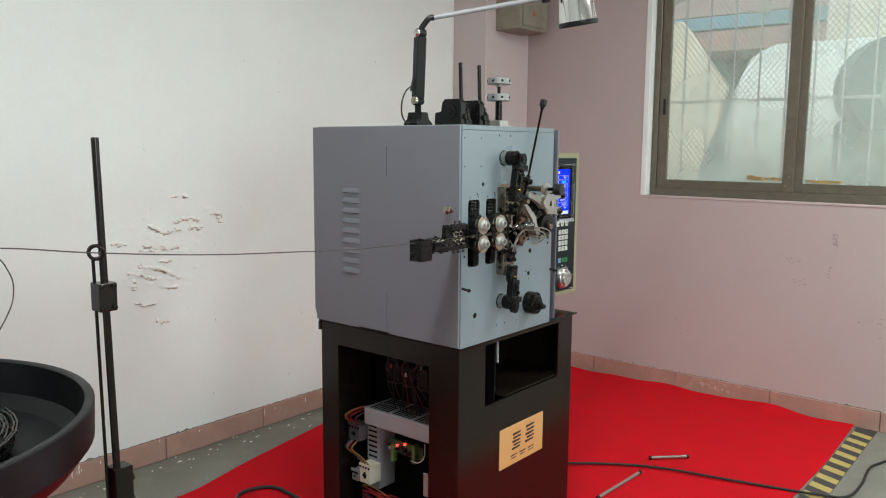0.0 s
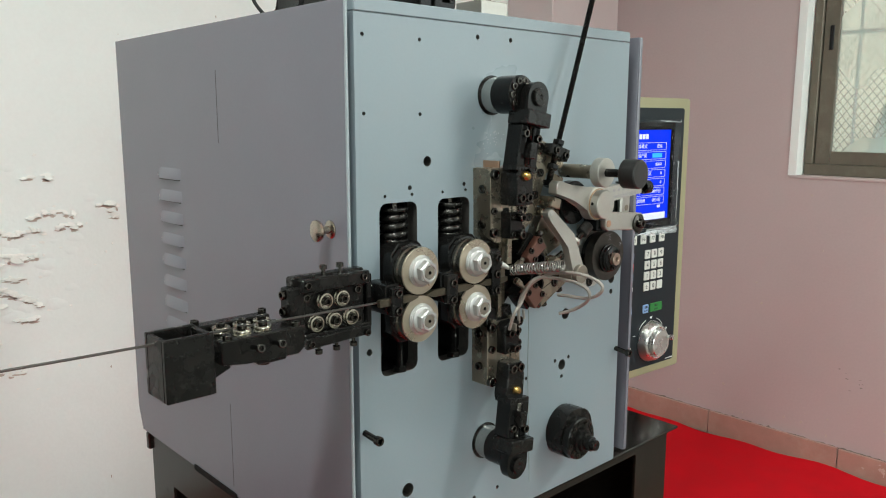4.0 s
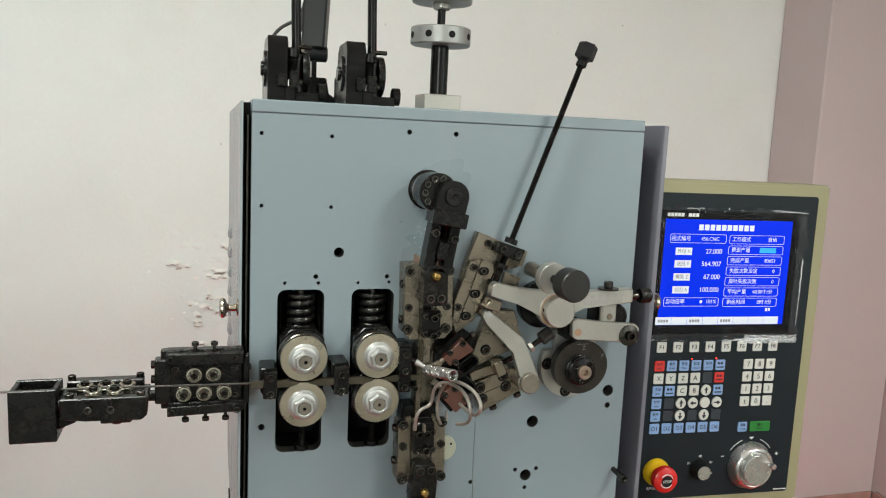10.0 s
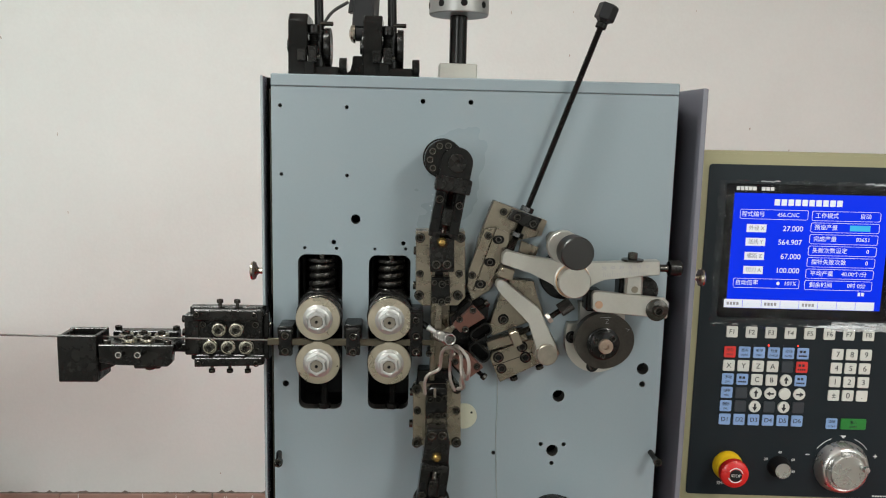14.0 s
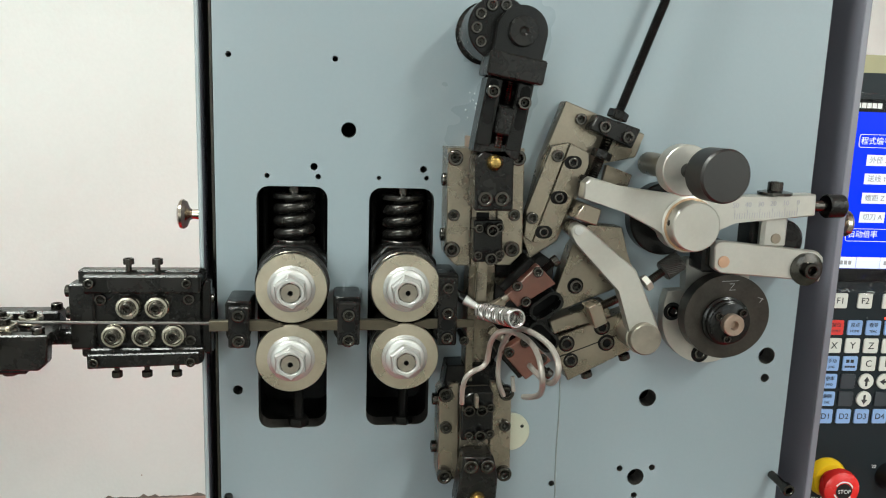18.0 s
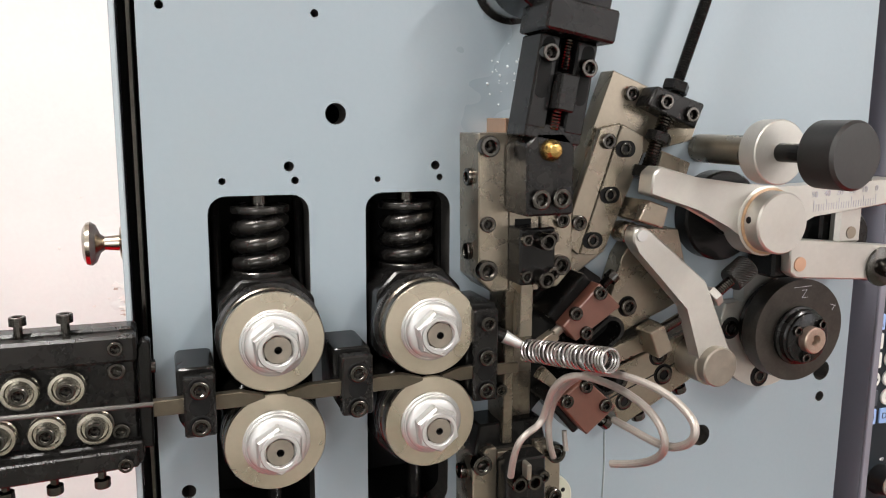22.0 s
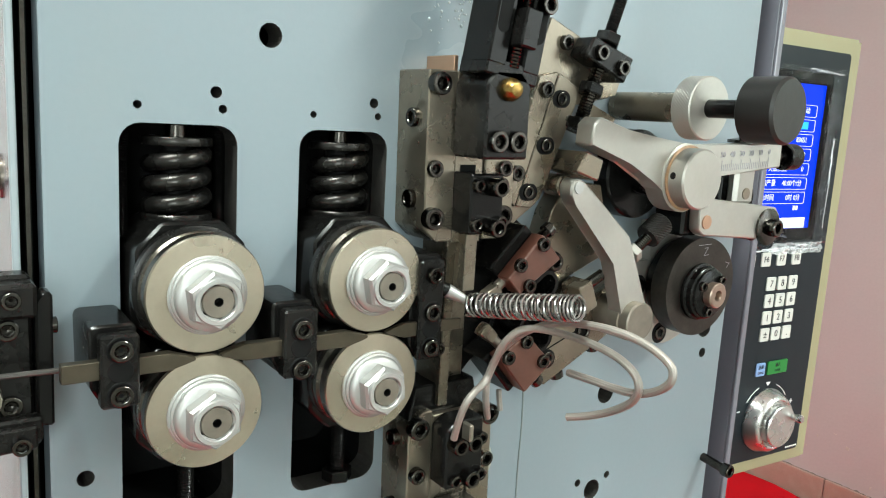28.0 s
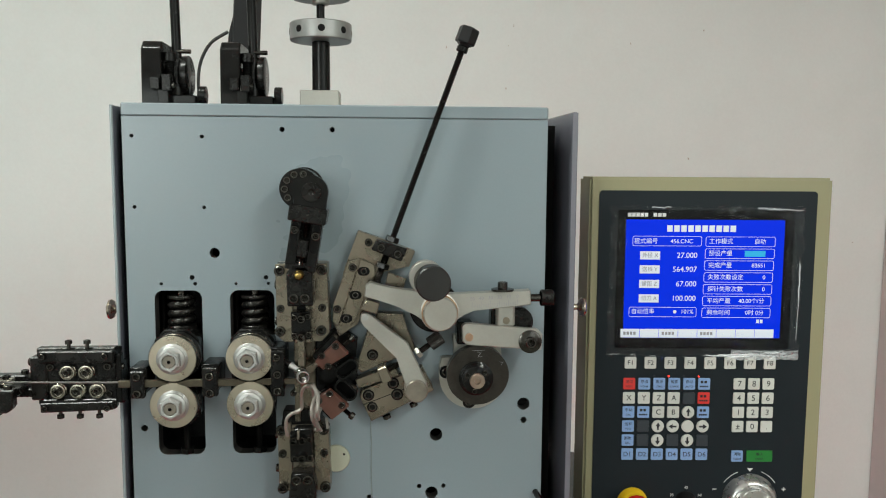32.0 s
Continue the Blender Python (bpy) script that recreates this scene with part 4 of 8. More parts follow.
for i in range(5):
    yy = 0.15 + i * 0.078
    part("servo_plug", lathe([(0, 0), (0.016, 0.0), (0.017, 0.01), (0.017, 0.045), (0.012, 0.052), (0.012, 0.075), (0.006, 0.085), (0, 0.085)], (0.19, yy, 0.76 - 0.01 * (i % 2)), (0, 0, 1), 16), BLACKPL, cab, "black servo plug")
    part("servo_body", bx(0.16, 0.268, yy - 0.030, yy + 0.030, 0.655, 0.745, 0.006), BLACKPL, cab, "black servo drive")
    for k in range(3):
        screw(0.159, yy - 0.018 + 0.018 * k, 0.672, 0.0045, cab, (-1, 0, 0), 0.5)
    part("tag", bx(0.150, 0.1515, yy - 0.006, yy + 0.003, 0.700 + 0.02 * (i % 3), 0.716 + 0.02 * (i % 3)), (KEYWHITE, KEYRED, STEELBAR)[i % 3], cab)
for i in range(50):
    mt = (WIRE_RED, RUBBER, WIRE_BLUE, RUBBER, WIRE_RED, RUBBER, RUBBER, WIRE_RED, RUBBER, WIRE_YEL)[i % 10]
    if i < 16:
        ya = rnd.uniform(0.12, 0.47)
        mt = WIRE_RED if i % 6 == 0 else RUBBER
        pts = [(rnd.uniform(0.15, 0.20), ya, rnd.uniform(0.76, 0.84)), (rnd.uniform(0.11, 0.16), ya + rnd.uniform(-0.05, 0.05), rnd.uniform(0.72, 0.80)), (rnd.uniform(0.12, 0.16), ya + rnd.uniform(-0.06, 0.06), rnd.uniform(0.66, 0.72)), (0.17, ya + rnd.uniform(-0.03, 0.03), DZ1 - 0.01)]
    elif i < 30:
        ya = rnd.uniform(0.60, 0.665)
        mt = (WIRE_RED, WIRE_BLUE, WIRE_RED, WIRE_YEL, WIRE_RED)[i % 5]
        hi = i % 2
        pts = [(0.125, ya, 0.458), (0.10, ya + rnd.uniform(-0.005, 0.01), 0.495), (0.13, ya - 0.03, 0.525), (0.19, ya - 0.07, 0.53)] if hi else [(0.118, ya, 0.392), (0.09, ya, 0.368), (0.095, ya - 0.05, 0.345), (0.105, ya - 0.09, 0.312)]
    else:
        za = rnd.uniform(0.15, 0.235)
        mt = (WIRE_RED, WIRE_RED, WIRE_BLUE, WIRE_RED, RUBBER, WIRE_YEL)[i % 6]
        pts = [(0.10, 0.57, za), (0.06, 0.46, za + rnd.uniform(0, 0.03)), (0.07, 0.36, za + rnd.uniform(-0.02, 0.04)), (0.06, 0.26, za + rnd.uniform(-0.02, 0.04)), (0.10, 0.15, za)]
    part("wire", tube(smooth_path(pts, 6), rnd.uniform(0.0015, 0.0028), 6), mt, cab)
part("white_lead", tube(smooth_path([(0.14, 0.2754, 0.4613), (0.135, 0.2735, 0.4118), (0.13, 0.3006, 0.3832), (0.15, 0.3541, 0.3705)], 6), 0.0022, 6), KEYWHITE, cab)
part("perforated_strip", facing((0.1879, 0.4093), (0.1654, 0.3214), 0.03, 0.034), STEELBAR, cab)

# ---- machine head ----
HZ0, HZ1, PW = 0.905, 1.6490, 0.5605
head = thing("spring_coiling_machine", "blue-grey spring coiling machine head on a black cabinet", "machine")
holes = []


def hole(x, z, r, n=16):
    holes.append(ring(x, z, r, n))
    return x, z


SLOT_A, SLOT_B = (0.0350, 0.0970), (0.1338, 0.1925)
SZ0, SZ1 = 1.1770, 1.4025
for a, b in (SLOT_A, SLOT_B):
    holes.append(rrect(a, b, SZ0, SZ1, 0.011, 5))
for args in ((0.0122, 1.6065, 0.0026), (0.1021, 1.6061, 0.0026), (0.2059, 1.6165, 0.0034), (0.2715, 1.6166, 0.0034), (0.0131, 1.5137, 0.0025), (0.1028, 1.5134, 0.0025), (0.1150, 1.4529, 0.0068), (0.0443, 1.4116, 0.0022), (0.0849, 1.4202, 0.0032), (0.0886, 1.4114, 0.0024), (0.1421, 1.4113, 0.0020), (0.1819, 1.4198, 0.0030), (0.1850, 1.4119, 0.0022), (0.0166, 1.2147, 0.0045), (0.5335, 1.2404, 0.0088), (0.5341, 1.2171, 0.0045), (0.4115, 1.1985, 0.0090), (0.4056, 1.1146, 0.0088), (0.3883, 1.1244, 0.0032), (0.4223, 1.1242, 0.0032), (0.4055, 1.0948, 0.0032), (0.3184, 1.1109, 0.0030), (0.0786, 1.0074, 0.0100), (0.2067, 0.9520, 0.0030), (0.2567, 0.9522, 0.0030)):
    hole(*args)
bm = plate_holes([(0, HZ0), (PW, HZ0), (PW, HZ1 - 0.017), (0, HZ1 - 0.017)], holes, 0.0, 0.020)
for f in bm.faces:
    c = f.calc_center_median()
    f.material_index = int(len(f.verts) == 4 and 0.001 < c.x < PW - 0.001 and HZ0 + 0.001 < c.z < HZ1 - 0.018)
front = part("front_plate", bm, PANEL, head, "thick blue-grey painted front plate with tapped holes", smooth=False)
front.data.materials.append(RAWCUT)
# black sheets stand in for the shade inside the head and slots
part("backing", bx(-0.002, PW + 0.026, 0.075, 0.081, HZ0, HZ1 - 0.02), BLACK_IN, head, "black sheet for the shaded interior")
part("slot_shade", plate_holes(rrect(SLOT_A[0] - 0.01, SLOT_A[1] + 0.01, SZ0 - 0.01, SZ1 + 0.01, 0.012), [rrect(SLOT_A[0] - 0.001, SLOT_A[1] + 0.001, SZ0 - 0.001, SZ1 + 0.001, 0.011)], 0.0205, 0.0745), BLACK_IN, head, smooth=False)
part("slot_shade", plate_holes(rrect(SLOT_B[0] - 0.01, SLOT_B[1] + 0.01, SZ0 - 0.01, SZ1 + 0.01, 0.012), [rrect(SLOT_B[0] - 0.001, SLOT_B[1] + 0.001, SZ0 - 0.001, SZ1 + 0.001, 0.011)], 0.0205, 0.0745), BLACK_IN, head, smooth=False)
part("top_lid", bx(-0.0005, PW + 0.0005, -0.001, 0.70, HZ1 - 0.0165, HZ1, 0.0015), PANEL, head, "blue-grey sheet lid")
bm = bmesh.new()
prof = [(0.001, HZ0 + 0.004), (0.695, HZ0 + 0.004), (0.71, HZ0 + 0.05), (0.71, HZ1 - 0.003), (0.001, HZ1 - 0.003)]
f, k = [bm.verts.new((-0.0138, yy, zz)) for yy, zz in prof], [bm.verts.new((-0.0108, yy, zz)) for yy, zz in prof]
bm.faces.new(f), bm.faces.new(list(reversed(k)))
for i in range(5):
    bm.faces.new((f[i], k[i], k[(i + 1) % 5], f[(i + 1) % 5]))
bmesh.ops.bevel(bm, geom=list(bm.edges), offset=0.001, segments=1, affect="EDGES")
cover = part("side_cover", bm, COVER, head, "grey sheet side door with pressed louvres")
part("edge_strip", bx(-0.0141, -0.0106, -0.0028, 0.0008, HZ0 + 0.004, HZ1 - 0.003, 0.0008), COVER_EDGE, cover)
# black strip painted in for the shade between door and plate
part("gap_shade", bx(-0.0104, -0.0005, 0.030, 0.036, HZ0 + 0.002, HZ1 - 0.004), BLACK_IN, head)
part("inner_flange", bx(-0.0062, -0.0025, 0.0180, 0.0295, HZ0 + 0.004, HZ1 - 0.020, 0.0008), SCREW, head, "dull steel flange inside the gap")
for (za, zb) in ((1.472, 1.578), (0.925, 1.064)):
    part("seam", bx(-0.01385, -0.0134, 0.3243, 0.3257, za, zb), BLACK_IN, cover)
for i in range(9):
    zc = 1.4160 - i * 0.0370
    bm = bmesh.new()
    cols = []
    for a in range(9):
        w = a / 8
        yy = 0.460 + 0.094 * w
        s = math.sin(math.pi * min(1, max(0, w * 1.0))) ** 0.30
        cols.append([bm.verts.new(q) for q in ((-0.0132, yy, zc + 0.012), (-0.0135 - 0.0050 * s, yy, zc + 0.002), (-0.0135 - 0.0065 * s, yy, zc - 0.0075), (-0.0132, yy, zc - 0.006 + 0.002 * s))])
    for p, q in zip(cols, cols[1:]):
        for m in range(3):
            bm.faces.new((p[m], q[m], q[m + 1], p[m + 1]))
    part("louvre", bm, COVER, cover)
    # shade under the louvre, laid on as a black strip
    part("louvre_shade", bx(-0.0141, -0.0134, 0.466, 0.548, zc - 0.0095, zc - 0.0062), BLACK_IN, cover)
# black box for the shaded notch under the head
part("notch_shade", bx(-0.016, -0.008, 0.315, 0.465, HZ0 + 0.0005, HZ0 + 0.010), BLACK_IN, head)


def pull_knob(x, y, z, s, parent):
    return part("pull_knob", lathe([(0.0115, 0), (0.0115, 0.0015), (0.0095, 0.0030), (0.0050, 0.0036), (0.0042, 0.0120), (0.0060, 0.0145), (0.0120, 0.0170), (0.0138, 0.0200), (0.0132, 0.0225), (0.0095, 0.0245), (0, 0.0252)], (x, y, z), (s, 0, 0), 28), KNOBN, parent, "warm nickel pull knob")


pull_knob(-0.0136, 0.036, 1.3715, -1, cover)
SWING = Matrix.Translation((0.575, 0.70, 0)) @ Matrix.Rotation(radians(1.75), 4, "Z")
bm = bx(0, 0.006, -0.695, 0, HZ0 + 0.004, HZ1 - 0.005, 0.001)
bm.transform(SWING)
rcover = part("side_cover", bm, COVER, head, "grey sheet side door standing slightly open")
bm = bx(-0.001, 0.0065, -0.6985, -0.6955, HZ0 + 0.006, HZ1 - 0.006, 0.0008)
bm.transform(SWING)
part("edge_strip", bm, COVER, rcover)
pull_knob(0.6012, 0.030, 1.3715, 1, rcover)
part("rear_cover", bx(-0.006, 0.573, 0.702, 0.708, HZ0 + 0.004, HZ1 - 0.004), COVER, head)

# ---- operator panel on its post ----
HM = pose(0.6805, 0.2026, 0.9295, 0, 0, -3.72) @ Matrix.Diagonal((1, 1, 1.012, 1))
hmi = tagged(new("control_panel"), "cream-framed operator panel with blue screen and membrane keys", "control panel")
hmi.matrix_basis = HM
HW, HH = 0.3965, 0.6180


def loc(ob, m=None):
    ob.matrix_basis = m or Matrix()
    return ob


case = part("housing", bx(-0.006, HW - 0.0045, 0, 0.088, 0, HH, 0.004, seg=2), CREAM, hmi, "cream painted steel housing")
face = part("membrane", prism(rrect(0.0095, HW - 0.0293, 0.0195, HH - 0.0215, 0.006), -0.0012, 0.001), SLATE, hmi, "dark slate membrane front")
bez = part("bezel", prism(rrect(0.0405, 0.3300, 0.3385, 0.5655, 0.004), -0.0045, -0.0005, 0.0006), BEZEL, hmi, "black screen bezel")
SU0, SU1, SV0, SV1 = 0.0535, 0.3140, 0.3560, 0.5500
scr = part("screen", bx(SU0, SU1, -0.0049, -0.0040, SV0, SV1), SCR_BLUE, hmi, "lit blue screen with white tables")


def flat(u, v, y=-0.0053):
    return Matrix.Translation((u, y, v)) @ Euler((radians(90), 0, 0)).to_matrix().to_4x4()


# screen contents


def frame_lines(u0, v0, u1, v1, w=0.0006):
    bm = plate_holes(rrect(u0, u1, v1, v0, 0.003, 3), [rrect(u0 + w, u1 - w, v1 + w, v0 - w, 0.0025, 3)], -0.0054, -0.0049)
    return part("table_frame", bm, SCR_WHITE, scr, smooth=False)


def bars(u, v, n, w, h, mt, parent, y=-0.0053, gap=0.3, name="bar"):
    """Plain bars for writing that cannot be read."""
    bm = bmesh.new()
    for i in range(n):
        a = u - w / 2 + i * w / n
        bx(a, a + w / n * (1 - gap), y, y + 0.0004, v - h / 2, v + h / 2, bm=bm)
    return part(name, bm, mt, parent, smooth=False)


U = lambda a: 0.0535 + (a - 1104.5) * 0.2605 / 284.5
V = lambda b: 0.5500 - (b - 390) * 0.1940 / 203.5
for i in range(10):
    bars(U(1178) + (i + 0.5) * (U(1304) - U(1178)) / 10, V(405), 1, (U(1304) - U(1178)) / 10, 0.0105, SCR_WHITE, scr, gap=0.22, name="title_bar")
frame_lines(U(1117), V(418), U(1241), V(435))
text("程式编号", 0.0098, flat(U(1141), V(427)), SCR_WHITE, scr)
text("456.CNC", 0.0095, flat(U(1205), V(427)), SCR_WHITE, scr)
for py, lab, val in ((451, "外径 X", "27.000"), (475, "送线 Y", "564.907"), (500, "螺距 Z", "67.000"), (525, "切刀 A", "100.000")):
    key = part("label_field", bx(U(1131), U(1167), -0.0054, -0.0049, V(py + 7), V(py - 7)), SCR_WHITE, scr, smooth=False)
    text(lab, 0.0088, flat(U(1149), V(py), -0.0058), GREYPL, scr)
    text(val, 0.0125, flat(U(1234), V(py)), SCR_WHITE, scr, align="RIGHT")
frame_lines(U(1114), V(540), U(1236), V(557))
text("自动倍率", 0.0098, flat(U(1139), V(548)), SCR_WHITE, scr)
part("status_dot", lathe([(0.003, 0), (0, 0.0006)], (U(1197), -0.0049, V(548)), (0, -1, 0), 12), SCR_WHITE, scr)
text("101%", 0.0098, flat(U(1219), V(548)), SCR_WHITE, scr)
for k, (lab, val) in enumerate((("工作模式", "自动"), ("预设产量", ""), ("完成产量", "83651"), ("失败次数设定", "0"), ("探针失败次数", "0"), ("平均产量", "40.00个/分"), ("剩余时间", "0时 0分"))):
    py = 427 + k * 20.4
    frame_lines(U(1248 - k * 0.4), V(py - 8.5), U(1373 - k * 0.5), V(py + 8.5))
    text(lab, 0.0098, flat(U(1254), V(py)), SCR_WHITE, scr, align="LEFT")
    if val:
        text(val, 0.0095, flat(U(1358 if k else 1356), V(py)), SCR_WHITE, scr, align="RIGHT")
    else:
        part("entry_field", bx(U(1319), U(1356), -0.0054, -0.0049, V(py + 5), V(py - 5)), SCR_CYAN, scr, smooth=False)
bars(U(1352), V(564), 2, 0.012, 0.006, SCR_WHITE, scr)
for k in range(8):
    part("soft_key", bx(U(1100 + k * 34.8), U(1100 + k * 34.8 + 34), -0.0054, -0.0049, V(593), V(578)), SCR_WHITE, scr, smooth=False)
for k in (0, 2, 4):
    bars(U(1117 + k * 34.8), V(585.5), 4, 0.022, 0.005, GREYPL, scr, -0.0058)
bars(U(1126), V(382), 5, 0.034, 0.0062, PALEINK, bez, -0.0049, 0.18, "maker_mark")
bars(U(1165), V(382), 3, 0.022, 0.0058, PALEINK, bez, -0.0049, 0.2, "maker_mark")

# crinkled clear wrap over the screen surround
bm = bmesh.new()
rows = []
for j in range(61):
    row = []
    for i in range(81):
        u, v = 0.0255 + 0.318 * i / 80, 0.3250 + 0.247 * j / 60
        edge = min(i, 80 - i, j * 1.2, 60 - j) / 7
        amp = 0.0008 + 0.0050 * max(0, 1 - edge) + (0.006 if j < 6 else 0)
        row.append(bm.verts.new((u + 0.003 * noise.noise((0, v * 40, 3)), -0.0085 - 0.5 * amp + amp * (noise.noise((u * 60, v * 90, 1.5)) + 0.7 * noise.noise((u * 170, v * 200, 4.5))), v + 0.003 * noise.noise((u * 40, 0, 7)))))
    rows.append(row)
for a, b in zip(rows, rows[1:]):
    for i in range(80):
        if min(i, 79 - i) < 7 or rows.index(a) < 10 or rows.index(a) > 54:
            bm.faces.new((a[i], a[i + 1], b[i + 1], b[i]))
wrap = part("wrap", bm, FILM, hmi, "crinkled clear protective film")
wrap.visible_shadow = False

# folds at the wrap's crumpled edges, their glints put in as pale tubes
FOLD_GLINT = clear("wrap_fold_glint", (0.82, 0.84, 0.86), 0.34, 0.10)
rw = random.Random(11)
for u0, v0, u1, v1, n in ((0.027, 0.330, 0.110, 0.327, 3), (0.170, 0.328, 0.342, 0.327, 5), (0.250, 0.335, 0.340, 0.331, 2), (0.250, 0.570, 0.342, 0.566, 3), (0.040, 0.569, 0.150, 0.571, 1), (0.338, 0.340, 0.341, 0.560, 3), (0.180, 0.329, 0.300, 0.331, 4)):
    for k in range(n):
        a, b = sorted((rw.random(), rw.random()))
        b = max(b, a + 0.12)
        pts = []
        for i in range(7):
            f = a + (b - a) * i / 6
            pts.append((u0 + (u1 - u0) * f + rw.gauss(0, 0.0007), -0.0105 + rw.gauss(0, 0.0006), v0 + (v1 - v0) * f + rw.gauss(0, 0.0008)))
        fold = part("fold", tube(smooth_path(pts, 3), rw.uniform(0.0004, 0.0012), 5), FOLD_GLINT, wrap)
        fold.visible_shadow = False

# crumpled lower corner of the wrap, highlights in its pale colour
bm = bmesh.new()
rows = [[bm.verts.new((0.232 + 0.112 * i / 28, -0.0105 + 0.0035 * noise.noise((i * 0.55, j * 0.9, 2.0)) + 0.0015 * noise.noise((i * 1.7, j * 1.9, 9.0)), 0.3215 + 0.0155 * j / 6 + 0.0022 * noise.noise((i * 0.4, 0, j * 0.3)))) for i in range(29)] for j in range(7)]
for a, b in zip(rows, rows[1:]):
    for i in range(28):
        bm.faces.new((a[i], a[i + 1], b[i + 1], b[i]))
crumple = part("crumple", bm, FOLD_GLINT, wrap, "crumpled corner of the film, glints in its whitish colour", smooth=False)
crumple.visible_shadow = False

# membrane keys
KP = 0.0236


def key(u, v, w, h, mt, txt="", size=0.011, ink=None, n=0, words=None):
    k = part("key", prism(rrect(u - w / 2, u + w / 2, v - h / 2, v + h / 2, 0.0018, 3), -0.0034, -0.0010, 0.0005), mt, hmi)
    if txt:
        text(txt, size, flat(u, v, -0.0037), ink or INK, k)
    if words:
        text(words[0], 0.0062, flat(u, v + 0.0035, -0.0037), ink or INK, k)
        text(words[1], 0.0045, flat(u, v - 0.0045, -0.0037), ink or INK, k)
    elif n:
        bars(u, v + 0.0035, 2, w * 0.6, 0.0042, ink or INK, k, -0.0038)
        bars(u, v - 0.0040, n, w * 0.72, 0.0026, ink or INK, k, -0.0038, 0.2)
    return k


WORDS = {(0, 0): ("复位", "RESET"), (0, 1): ("原点", "HOME"), (0, 2): ("教导", "TEAC"), (0, 3): ("检查", "CHECK"), (0, 4): ("自动", "AUTO"), (2, 0): ("手动", "JOG"), (3, 0): ("倍率", "MFO"), (4, 0): ("删除", "DEL")}
for i in range(8):
    key(0.0682 + i * 0.03327, V(638.0), 0.0195, 0.0195, KEYWHITE, "F%d" % (i + 1), 0.0115)
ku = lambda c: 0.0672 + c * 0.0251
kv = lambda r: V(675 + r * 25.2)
for r in range(6):
    for c in range(6):
        cell = (("r", "b", "b", "b", "b", "b"), ("X", "Y", "Z", "A", "", "r"), ("b", "b", "C", "B", "up", "b"), ("b", "", "hi", "lf", "mid", "rt"), ("b", "", "lo", "", "dn", ""), ("D1", "D2", "D3", "D4", "D5", "D6"))[r][c]
        u, v = ku(c), kv(r)
        if cell in ("r", "b"):
            key(u, v, 0.0200, 0.0195, KEYRED if cell == "r" else KEYBLUE, n=4, words=WORDS.get((r, c)))
        elif cell == "":
            key(u, v, 0.0200, 0.0195, KEYDARK)
        elif cell in ("up", "dn", "lf", "rt", "hi", "lo", "mid"):
            k = part("round_key", lathe([(0.0104, 0), (0.0104, 0.0022), (0.0096, 0.003), (0, 0.003)], (u, -0.0010, v), (0, -1, 0), 24), KEYWHITE, hmi)
            ang = {"up": 90, "hi": 90, "dn": -90, "lo": -90, "lf": 180, "rt": 0}.get(cell)
            if ang is not None:
                q = Matrix.Translation((u, 0, v)) @ Matrix.Rotation(radians(-ang), 4, "Y")
                bm = prism([(-0.006, -0.0014), (0.0005, -0.0014), (0.0005, -0.0042), (0.007, 0), (0.0005, 0.0042), (0.0005, 0.0014), (-0.006, 0.0014)], -0.0045, -0.0039)
                bm.transform(q)
                part("arrow", bm, INK, k, smooth=False)
        else:
            key(u, v, 0.0200, 0.0195, KEYBLUE if cell[0] == "D" else KEYWHITE, cell, 0.0125 if len(cell) == 1 else 0.0110)
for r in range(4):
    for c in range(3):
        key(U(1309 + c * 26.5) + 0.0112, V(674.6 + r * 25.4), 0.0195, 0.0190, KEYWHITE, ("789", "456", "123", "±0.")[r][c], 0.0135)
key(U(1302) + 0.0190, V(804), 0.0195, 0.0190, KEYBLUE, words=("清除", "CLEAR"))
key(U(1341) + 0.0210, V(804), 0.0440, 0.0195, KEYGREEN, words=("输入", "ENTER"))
for c in (2, 3, 4, 5):
    part("pilot_lamp", lathe([(0.0014, 0), (0.0011, 0.0006), (0, 0.0008)], (ku(c) - 0.009, -0.0012, kv(0) + 0.0125), (0, -1, 0), 10), LED_RED if c in (3, 5) else KEYDARK, hmi)

# stop button, rotary switch, hand wheel
EU, EV = 0.0785, 0.0742
es = part("stop_button", lathe([(0.026, 0), (0.026, 0.006), (0.0215, 0.013), (0.016, 0.014), (0, 0.014)], (EU, -0.0012, EV), (0, -1, 0), 36), YELLOW, hmi, "yellow collar of the stop button")
part("mushroom", lathe([(0.0150, 0), (0.0155, 0.012), (0.0245, 0.015), (0.0250, 0.020), (0.0235, 0.026), (0.018, 0.0295), (0, 0.0305)], (EU, -0.0152, EV), (0, -1, 0), 36), REDPL, es, "red mushroom head")
part("disc", lathe([(0.0105, 0), (0.0105, 0.0009), (0, 0.0011)], (EU, -0.0452, EV), (0, -1, 0), 28), BLACKPL, es)
text("STOP", 0.0072, flat(EU, EV, -0.0467), PALEINK, es)
for a in (20, 200):
    part("arrow_mark", tube([(EU + 0.0125 * math.cos(radians(a + q)), -0.0452 + 0.0004, EV + 0.0125 * math.sin(radians(a + q))) for q in range(0, 140, 14)], 0.0010, 6), PALEINK, es)
text("EM-STOP", 0.0080, flat(EU, EV - 0.0335, -0.0017), PALEINK, hmi)
KU, KV = 0.1694, 0.0740
sw = part("rotary_switch", lathe([(0.0200, 0), (0.0195, 0.004), (0.0165, 0.008), (0.0155, 0.017), (0.0140, 0.019), (0, 0.019)], (KU, -0.0012, KV), (0, -1, 0), 30), BLACKPL, hmi, "black rotary switch")
part("cap", lathe([(0.0135, 0), (0.0132, 0.001), (0, 0.0014)], (KU, -0.0203, KV), (0, -1, 0), 30), ALUKNOB, sw, "turned aluminium cap")
